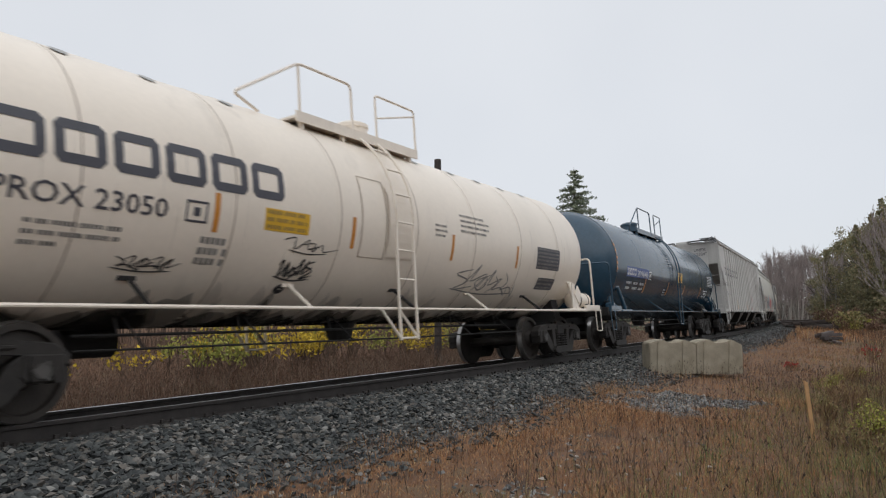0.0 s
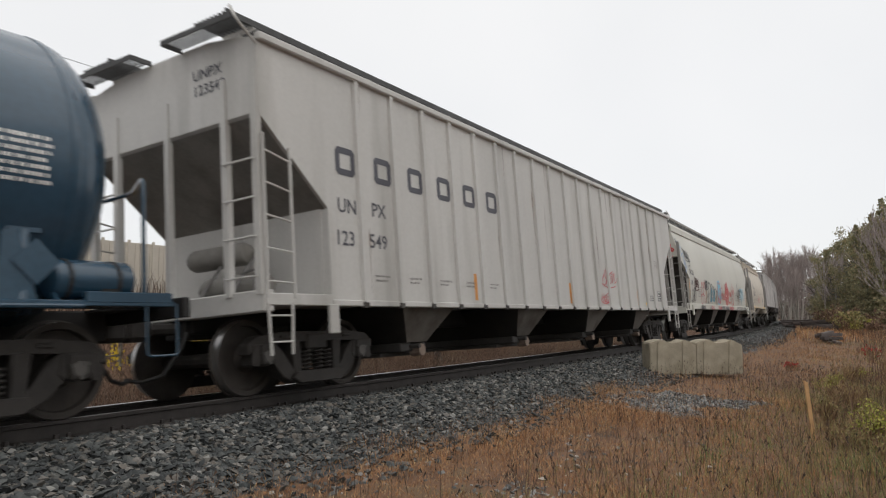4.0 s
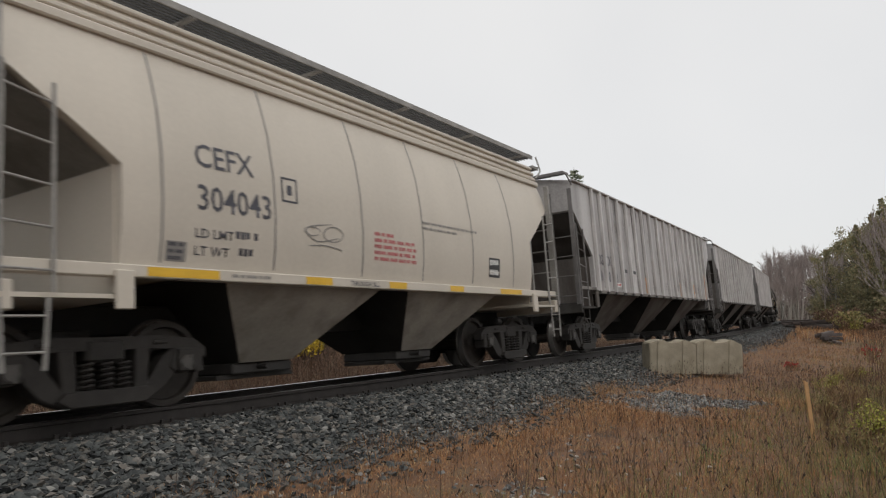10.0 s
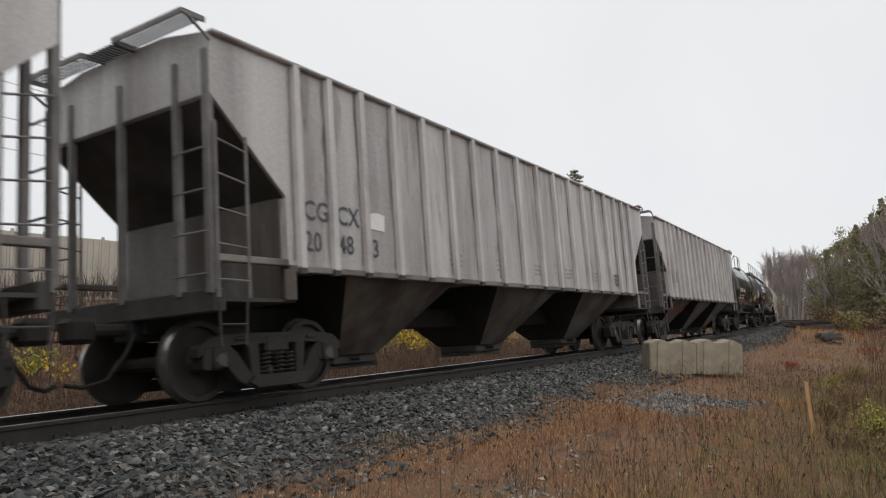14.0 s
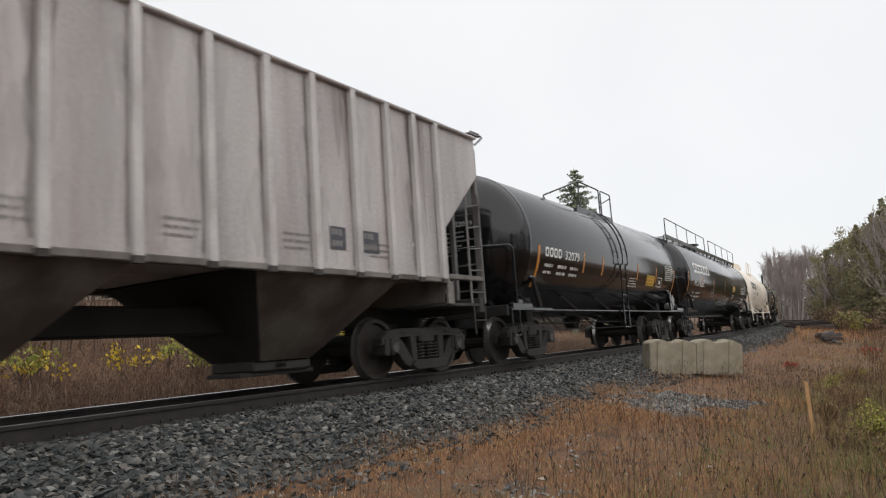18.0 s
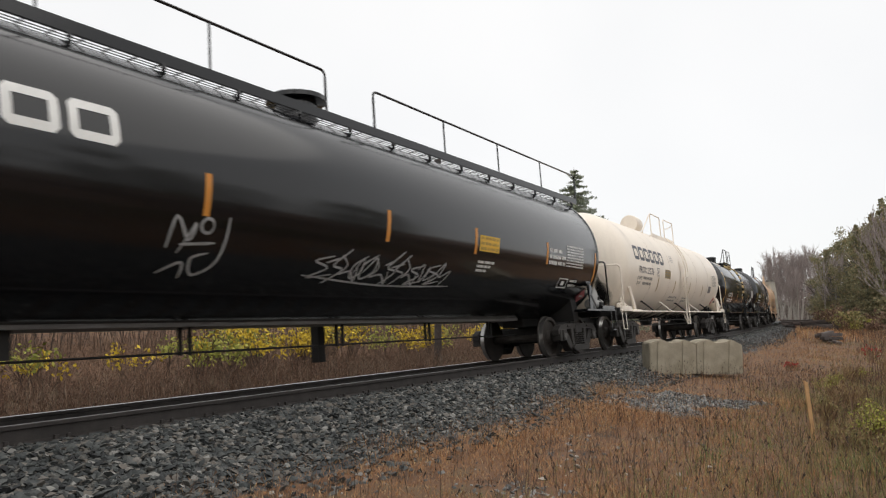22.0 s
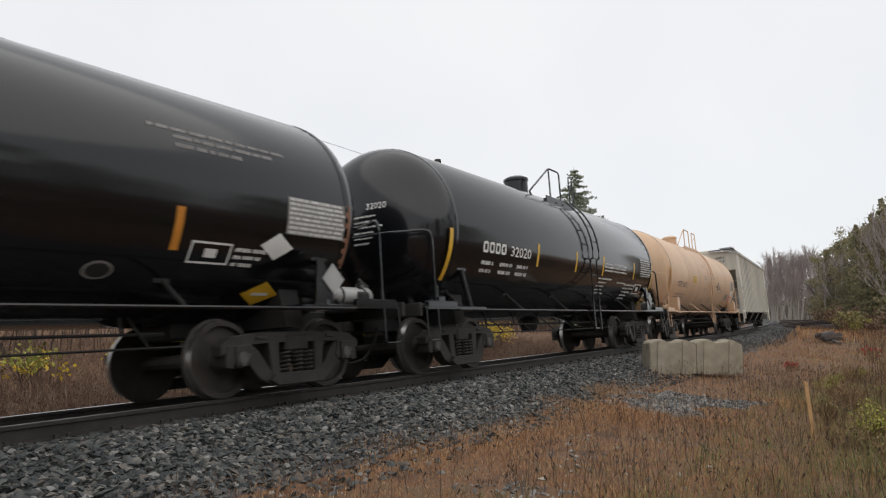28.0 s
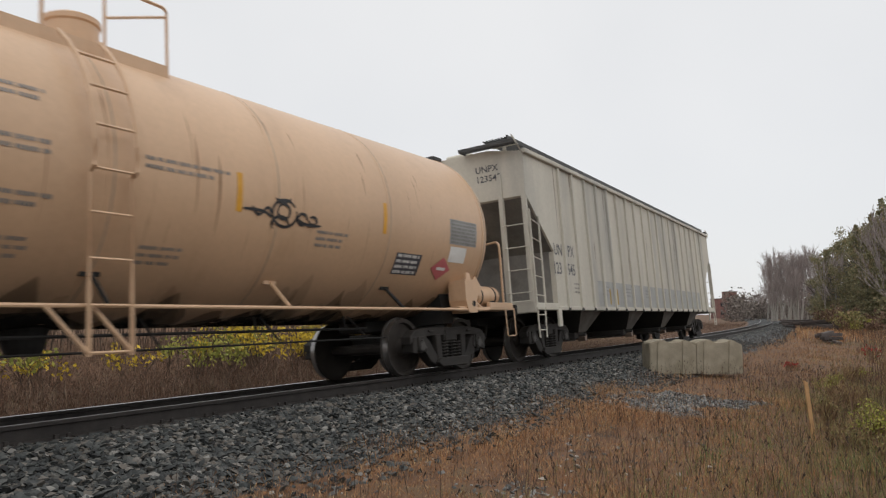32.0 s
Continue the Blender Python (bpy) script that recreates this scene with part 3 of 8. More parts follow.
def hand_tag(car, x, v, w, h, mat, where, letters="", n=4, seed=1, width=0.035, slant=0.2, label="", name="graffiti"):
    """A tag in quick pen strokes side by side: the letters given, or n shapes that spell nothing."""
    rnd = random.Random(seed)
    n = len(letters) or n
    strokes = []
    for k in range(n):
        hh, dy = h * rnd.uniform(0.8, 1.1), h * rnd.uniform(-0.08, 0.08)
        for st in HAND[letters[k]] if letters else rnd.choice(GLYPHS):
            strokes.append([(x + (k + a * (0.95 if letters else 1.25)) * w / n + slant * b * hh + rnd.uniform(-0.04, 0.04) * (1 if letters else 5) * w / n, v + dy + b * hh) for a, b in st])
    if not letters:
        strokes.append([(x - 0.05 * w, v + 0.1 * h), (x + 0.5 * w, v - 0.12 * h), (x + 1.1 * w, v + 0.02 * h)])
    return spray(car, name, strokes, mat, where, width, label)


def stripes(car, xs, v0, v1, mat, where, w=0.1):
    for x in xs:
        decal(car, "reflector_stripe", [(x - w / 2, v0, x + w / 2, v1)], mat, where, "upright reflective stripe")


# ---- tank cars ----
def tank_car(u0, u1, paint, r=1.54, zc=2.42, over=1.42, label="", deck=(-1.8, 1.1, -2.9, -1.73, -0.6, 0.0, 1.08), dome=0.55, ladder_x=-0.5, bands=(), fit=None, post="slim"):
    """Tank car whose trucks stand at train places u0, u1. Local x runs away from the camera's end of the line; -y faces the camera."""
    half = (u1 - u0) / 2
    car = new("tank_car")
    tagged(car, label, "tank car", "cars of the train")
    MOVING.append((car, (u0 + u1) / 2, half))
    L = half + over
    P, F = M[paint], M[fit or paint]
    bm = bmesh.new()
    hd = r * 0.5
    left = [(-L + hd * (1 - math.sin(a)), max(0.02, r * math.cos(a))) for a in [k / 8 * math.pi / 2 for k in range(8, -1, -1)]]
    body = left + [(-a, q) for a, q in left[::-1]]
    lathe(bm, body, "x", 56, (0, 0, zc))
    part("tank_shell", bm, P, car, smooth=0.5)
    for sg in () if paint == "white_tank" else (-1, 1):
        bm = bmesh.new()
        e = sg * (L - hd)
        lathe(bm, [(e - sg * 0.05, r - 0.004), (e - sg * 0.048, r + 0.005), (e + sg * 0.02, r + 0.005), (e + sg * 0.045, r - 0.006)], "x", 56, (0, 0, zc))
        lip = part("head_lip", bm, P, car, "raised lip where the head meets the shell", smooth=0.4)
        if paint == "tan_tank":
            bm = bmesh.new()
            lathe(bm, [(e + sg * 0.03, r - 0.003), (e + sg * 0.031, r + 0.004), (e + sg * 0.05, r + 0.002), (e + sg * 0.06, r - 0.01)], "x", 56, (0, 0, zc))
            part("lip_seam", bm, M["seam"], lip, smooth=0.4)
    for bx in bands:
        bm = bmesh.new()
        lathe(bm, [(bx - 0.03, r - 0.004), (bx - 0.028, r + 0.003), (bx + 0.028, r + 0.003), (bx + 0.03, r - 0.004)], "x", 56, (0, 0, zc))
        part("jacket_band", bm, P, car, smooth=0.4)
        if paint in ("white_tank", "tan_tank"):
            bm = bmesh.new()
            lathe(bm, [(bx + 0.03, r - 0.003), (bx + 0.031, r + 0.0025), (bx + 0.046, r + 0.0025), (bx + 0.047, r - 0.003)], "x", 56, (0, 0, zc))
            part("jacket_seam", bm, M["seam"], car, "thin dirty seam of the jacket", smooth=0.4)
    # stub sills, bolster saddles
    for sg in (-1, 1):
        x = sg * half
        bm = bmesh.new()
        box(bm, min(x - sg * 1.2, x + sg * (over + 0.25)), max(x - sg * 1.2, x + sg * (over + 0.25)), -0.28, 0.28, 0.72, 1.06, 0.02)
        part("stub_sill", bm, M["under"], car)
        bm = bmesh.new()
        pts = [(-1.1, 0.8)] + [(r * 0.98 * math.cos(a), zc + r * 0.98 * math.sin(a)) for a in [math.radians(226 + 11 * k) for k in range(9)]] + [(1.1, 0.8)]
        sweep_x(bm, pts, x - 0.16, x + 0.16)
        part("saddle", bm, M["under"], car)
        truck(car, x)
        coupler(car, sg * (half + 1.4), sg)
        end_platform(car, sg, half, over, r, zc, F, post)
    # running rails along both sides on brackets; the long car has none
    for sy in () if deck == "long" else (-1, 1):
        bm = bmesh.new()
        tube(bm, [(-L + 0.7, sy * 1.5, 1.0), (L - 0.7, sy * 1.5, 1.0)], 0.022, 8)
        rail_ob = part("side_rail", bm, F, car)
        k = int(2 * L / 2.05)
        for i in range(k):
            x = -L + 0.9 + i * (2 * L - 1.8) / (k - 1)
            bb = bmesh.new()
            a0 = 0.77
            tube(bb, [(x, sy * 1.49, 1.0), (x + 0.05, sy * r * math.cos(a0), zc - r * math.sin(a0))], 0.024, 6)
            box(bb, x - 0.06, x + 0.14, min(sy * (r * math.cos(a0) - 0.05), sy * (r * math.cos(a0) + 0.012)), max(sy * (r * math.cos(a0) - 0.05), sy * (r * math.cos(a0) + 0.012)), zc - r * math.sin(a0) - 0.03, zc - r * math.sin(a0) + 0.06)
            part("rail_bracket", bb, M["under"] if i % 2 or paint == "black_tank" else F, rail_ob)
    # brake rod and piping under the belly
    bm = bmesh.new()
    if deck == "long":
        tube(bm, [(-half + 1.3, -0.1, 0.56), (half - 1.3, -0.1, 0.56)], 0.016, 6)
        for x in (-2.4, 0.5, 3.0, 5.4):
            for e in (-0.07, 0.07):
                box(bm, x + e - 0.02, x + e + 0.02, -0.13, -0.09, 0.53, zc - r + 0.05)
        box(bm, -4.7, -4.5, -0.2, 0.1, 0.58, zc - r + 0.06)
        box(bm, 0.68, 0.84, 0.5, 0.66, 0.3, zc - r + 0.14)
    else:
        tube(bm, [(-half + 1.5, -0.55, 0.78), (half - 1.5, -0.55, 0.78)], 0.02, 6)
        tube(bm, [(-half + 1.3, -0.9, 0.62), (0.4, -0.85, 0.6), (half - 1.5, -0.9, 0.62)], 0.014, 6)
        for k in range(6):
            x = -half + 2 + k * (2 * half - 4) / 5
            tube(bm, [(x, -0.55, 0.78), (x, -0.5, zc - r * 0.94)], 0.02, 5)
            tube(bm, [(x + 0.1, -0.88, 0.61), (x + 0.1, -0.5, zc - r * 0.94)], 0.014, 5)
    part("brake_piping", bm, M["under"], car)
    bm = bmesh.new()
    lathe(bm, [(-half + 1.9, 0.02), (-half + 1.93, 0.18), (-half + 2.6, 0.18), (-half + 2.63, 0.02)], "x", 14, (0, 0.5, 0.75))
    part("brake_cylinder", bm, M["under"], car)
    bm = bmesh.new()
    if deck == "long":
        box(bm, -half + 1.6, half - 1.6, -0.34, 0.34, zc - r - 0.01, zc - r + 0.06)
        part("belly_strip", bm, M["ladder_grey"], car, "dull grey strip along the belly")
    else:
        lathe(bm, [(0.62, 0.16), (0.7, 0.2), (zc - r + 0.05, 0.26)], "z", 14)
        part("bottom_outlet", bm, M["under"], car)
    top_fittings(car, r, zc, half, F, deck, dome, ladder_x)
    return car


def end_platform(car, sg, half, over, r, zc, F, post="slim"):
    """Side boards over the truck, steps, a rail round the head and the post or box that carries the tank."""
    x0, x1 = sg * (half - 0.25), sg * (half + over + 0.42)
    lo, hi = sorted((x1, x1 - sg * 0.08))
    bm = bmesh.new()
    box(bm, lo, hi, -1.48, 1.48, 0.9, 1.1, 0.01)
    sill = part("end_sill", bm, M["under"], car)
    bm = bmesh.new()
    a, b = sorted((x1 - sg * 0.08, sg * (half + over + 0.03)))
    box(bm, a, b, -1.1, 1.1, 1.03, 1.06)
    part("end_tread", bm, M["grate"], sill, "open steel grating tread")
    for sy in (-1, 1):
        y0, y1 = sorted((sy * 1.16, sy * 1.5))
        a, b = sorted((x0, x1 - sg * 0.2))
        bm = bmesh.new()
        box(bm, a, b, y0, y1, 1.0, 1.05, 0.006)
        board = part("side_board", bm, F, car, "narrow steel footboard over the truck")
        bm = bmesh.new()
        a, b = sorted((sg * (half + 0.75), x1 - sg * 0.22))
        box(bm, a, b, sy * 1.47 - 0.035, sy * 1.47 + 0.035, 1.03, 1.13, 0.008)
        part("board_lip", bm, F, board)
        sb = bmesh.new()
        xa, xb = sg * (half + 1.34), sg * (half + 1.67)
        tube(sb, bend([(xa, sy * 1.49, 1.03), (xa, sy * 1.5, 0.53), (xb, sy * 1.5, 0.53), (xb, sy * 1.49, 1.03)], 0.05), 0.012, 6)
        part("stirrup_step", sb, F, car, "thin bent-rod step")
        if post == "box":
            xa, xb = sorted((sg * (half - 0.09), sg * (half + 0.27)))
            kb = bmesh.new()
            prism(kb, [(xa, 1.5), (xa, 1.15), (xa + 0.08, 0.95), (xb, 0.95), (xb, 1.5)], min(sy * 1.2, sy * 1.53), max(sy * 1.2, sy * 1.53))
            pad = part("jacking_bracket", kb, F, car, "welded box bracket on the tank")
            kb = bmesh.new()
            lathe(kb, [(sy * 1.531, 0.001), (sy * 1.536, 0.05), (sy * 1.531, 0.052)], "y", 12, ((xa + xb) / 2 + 0.07, 0, 1.1))
            part("bracket_hole", kb, M["under"], pad)
        else:
            a0 = 0.5
            px, py, pz = sg * (half + 0.3), sy * r * math.cos(a0), zc - r * math.sin(a0)
            kb = bmesh.new()
            tube(kb, [(sg * (half + 0.22), sy * 1.45, 1.03), (px, py, pz)], 0.05, 8)
            st_ob = part("bolster_post", kb, F, car)
            kb = bmesh.new()
            box(kb, px - 0.15, px + 0.15, min(py - sy * 0.06, py + sy * 0.015), max(py - sy * 0.06, py + sy * 0.015), pz - 0.02, pz + 0.13, 0.01)
            part("post_pad", kb, F, st_ob)
    hb = bmesh.new()
    xr, xo = sg * (half + 1.34), sg * (half + over + 0.24)
    tube(hb, bend([(xr, -1.46, 1.05), (xr, -1.46, 2.26), (xo, -0.8, 2.26), (xo, 0.8, 2.26), (xr, 1.46, 2.26), (xr, 1.46, 1.05)], 0.14), 0.022, 7)
    part("end_handrail", hb, F, car, "tubular handrail round the tank's end")
    if sg < 0:
        bb = bmesh.new()
        lathe(bb, [(x1 - 0.1, 0.02), (x1 - 0.09, 0.2), (x1 - 0.06, 0.21), (x1 - 0.05, 0.02)], "x", 18, (0, 0.75, 1.75))
        wh = part("brake_wheel", bb, M["under"], car, "hand brake wheel on the end")
        bb = bmesh.new()
        box(bb, x1 - 0.05, x1 + 0.12, 0.62, 0.9, 1.1, 1.95, 0.02)
        part("brake_housing", bb, M["under"], wh)
    if sg > 0:
        rd = 0.12 if F is M["black_tank"] else 0.185
        db = bmesh.new()
        lathe(db, [(half + 0.48, 0.02), (half + 0.49, rd * 0.7), (half + 0.54, rd), (half + 1.26, rd), (half + 1.31, rd * 0.7), (half + 1.32, 0.02)], "x", 18, (0, -1.24, 1.07 + rd))
        drum = part("air_reservoir", db, M["silver"] if F is M["black_tank"] else F, car, "small air reservoir drum lying on the platform", smooth=0.7)
        for xs in (half + 0.66, half + 1.12):
            db = bmesh.new()
            lathe(db, [(xs - 0.02, rd), (xs - 0.019, rd + 0.006), (xs + 0.019, rd + 0.006), (xs + 0.02, rd)], "x", 18, (0, -1.24, 1.07 + rd))
            part("drum_strap", db, M["under"], drum)
        db = bmesh.new()
        prism(db, [(half + 0.0, 1.04), (half + 0.34, 1.04), (half + 0.17, 1.62), (half + 0.05, 1.62)], -1.475, -1.45)
        holder = part("placard_bracket", db, F, car, "upright steel bracket with a placard frame")
        db = bmesh.new()
        prism(db, [(half + 0.12, 1.37), (half + 0.32, 1.17), (half + 0.52, 1.37), (half + 0.32, 1.57)], -1.495, -1.477)
        part("placard_frame", db, M["silver"] if F is M["black_tank"] else F, holder)
    for sy in (-1, 1):
        vb = bmesh.new()
        xv = sg * (half + 1.05)
        box(vb, xv - 0.12, xv + 0.12, sy * 1.3 - 0.1, sy * 1.3 + 0.1, 1.06, 1.24, 0.03)
        tube(vb, [(xv + 0.2, sy * 1.3, 1.15), (xv - 0.22, sy * 1.3, 1.15)], 0.045, 7)
        tube(vb, [(xv, sy * 1.3, 1.2), (xv, sy * 1.3, 1.4)], 0.03, 6)
        sy < 0 and part("brake_valve", vb, F if sg < 0 else M["under"], car, "cast valve on the footboard")
        db = bmesh.new()
        tube(db, [(x1 - sg * 0.06, sy * 0.9, 1.08), (sg * (half + 0.9), sy * 1.3, 1.12)], 0.016, 6)
        part("brake_pipe", db, F, car)


def top_fittings(car, r, zc, half, F, deck, dome, lx):
    zt = zc + r
    zd = 3.66
    if deck == "long":
        xs = (-half - 1.08, half + 1.25)
        zt -= 0.08
        zd = zt - 0.02
        bm = bmesh.new()
        for k in range(9):
            box(bm, xs[0], xs[1], -0.868 + k * 0.064, -0.856 + k * 0.064, zt - 0.012, zt - 0.004)
        for k in range(60):
            x = xs[0] + k * (xs[1] - xs[0] - 0.03) / 59
            box(bm, x, x + 0.02, -0.868, -0.35, zt - 0.022, zt - 0.012)
        deck_ob = part("top_walkway", bm, M["grate"], car, "long steel grating walkway on top of the tank")
        bm = bmesh.new()
        box(bm, xs[0], xs[1], -0.895, -0.872, zt - 0.075, zt + 0.065)
        part("toe_board", bm, F, deck_ob)
        for k in range(17):
            x = xs[0] + 0.3 + k * (xs[1] - xs[0] - 0.6) / 16
            bm = bmesh.new()
            tube(bm, bend([(x, -0.86, zt - 0.02), (x, -0.9, zt - 0.2), (x, -0.75, zc + math.sqrt(r * r - 0.6)), (x, -0.5, zt - 0.06)], 0.08, 3), 0.03, 5)
            part("walkway_support", bm, F, deck_ob)
        for a, b in ((xs[0] + 0.15, -0.45), (0.7, xs[1])):
            hb = bmesh.new()
            tube(hb, bend([(a, -0.88, zt), (a, -0.88, zt + 0.68), (b, -0.88, zt + 0.68), (b, -0.88, zt)], 0.1), 0.02, 6)
            rail = part("handrail", hb, F, deck_ob)
            m = max(2, int((b - a) / 2.1))
            for k in range(1, m):
                x = a + (b - a) * k / m
                pb = bmesh.new()
                tube(pb, [(x, -0.88, zt), (x, -0.88, zt + 0.68)], 0.016, 5)
                part("rail_post", pb, F, rail)
        bm = bmesh.new()
        lathe(bm, [(zt - 0.2, 0.32), (zt + 0.38, 0.32), (zt + 0.39, 0.46), (zt + 0.46, 0.46), (zt + 0.52, 0.05)], "z", 20, (-0.3, -0.15, 0))
        part("manway_dome", bm, F, car, smooth=0.6)
    else:
        p0, p1, h0, h1, h2, g0, g1 = deck
        for sy in (-1, 1):
            bm = bmesh.new()
            box(bm, p0, p1, min(sy * 0.42, sy * 0.95), max(sy * 0.42, sy * 0.95), zd, zd + 0.035)
            ob = part("top_platform", bm, M["grate"] if F is M["black_tank"] else F, car, "steel grating platform beside the dome")
            bm = bmesh.new()
            box(bm, p0 - 0.01, p1 + 0.01, min(sy * 0.95, sy * 0.975), max(sy * 0.95, sy * 0.975), zd - 0.06, zd + 0.09)
            part("toe_board", bm, F, ob)
            for k in range(4):
                x = p0 + 0.15 + k * (p1 - p0 - 0.3) / 3
                bm = bmesh.new()
                box(bm, x - 0.025, x + 0.025, min(sy * 0.85, sy * 0.93), max(sy * 0.85, sy * 0.93), zc + math.sqrt(r * r - 0.8) - 0.05, zd)
                part("platform_support", bm, F, ob)
            hb = bmesh.new()
            tube(hb, bend([(h0 + 0.55, sy * 0.8, zd - 0.02), (h0, sy * 0.95, zd + 0.06), (h1, sy * 0.96, zd + 0.78), (h2, sy * 0.96, zd + 0.78), (h2, sy * 0.96, zd)], 0.1), 0.021, 7)
            hr = part("handrail", hb, F, ob)
            pb = bmesh.new()
            tube(pb, [(h1, sy * 0.96, zd + 0.77), (h1, sy * 0.96, zd)], 0.02, 6)
            part("rail_post", pb, F, hr)
            hb = bmesh.new()
            tube(hb, bend([(g0, sy * 0.96, zd), (g0, sy * 0.96, zd + 0.78), (g1, sy * 0.96, zd + 0.78), (g1, sy * 0.96, zd)], 0.07), 0.019, 6)
            hr = part("handrail", hb, F, ob)
            pb = bmesh.new()
            tube(pb, [(g0, sy * 0.96, zd + 0.4), (g1, sy * 0.96, zd + 0.68)], 0.016, 6)
            part("rail_post", pb, F, hr)
        if dome is not None:
            bm = bmesh.new()
            dz = 0.14
            lathe(bm, [(zt - 0.25, 0.29), (zt + 0.2 + dz, 0.29), (zt + 0.22 + dz, 0.31), (zt + 0.28 + dz, 0.31), (zt + 0.33 + dz, 0.22), (zt + 0.34 + dz, 0.02)], "z", 24, (dome, 0, 0))
            part("manway_dome", bm, F, car, "round housing over the valves", smooth=0.6)
    if deck == "long":
        xh = -half - 1.62
        ladder(car, F, [(xh + 0.02, -0.95, 2.3), (xh + 0.02, -0.57, 2.3)], [(xh + 0.3, -0.88, zt), (xh + 0.3, -0.5, zt)], "end_ladder", 5, 0.016, 0.018, "ladder up the tank's end to the walkway")
        return
    # ladders up both flanks
    for sy in (-1, 1):
        xs2 = (lx, lx + 0.42)
        path = []
        for k in range(8):
            a = -0.1 + k * 0.14
            path.append((sy * (r + 0.13) * math.cos(a), zc + (r + 0.13) * math.sin(a)))
        low = [(sy * 1.56, 0.55), (sy * 1.56, 1.1), (sy * 1.59, 2.2)]
        lob = None
        for x in xs2:
            bm = bmesh.new()
            tube(bm, [(x, y, z) for y, z in low + path], 0.023, 6)
            if lob is None:
                lob = part("side_ladder", bm, F, car)
            else:
                part("stile", bm, F, lob)
        pts = [Vector((y, z)) for y, z in low + path]
        tot = 0
        nxt = 0.03
        for p, q in zip(pts, pts[1:]):
            d = (q - p).length
            while nxt < tot + d:
                w = p + (q - p) * ((nxt - tot) / d)
                rb = bmesh.new()
                tube(rb, [(xs2[0], w.x, w.y), (xs2[1], w.x, w.y)], 0.016, 5)
                part("rung", rb, F, lob)
                nxt += 0.42
            tot += d
        for x in xs2:
            bb = bmesh.new()
            tube(bb, [(x, sy * 1.56, 0.57), (x - 0.36, sy * 1.5, 1.0)], 0.022, 6)
            part("ladder_brace", bb, F, lob)


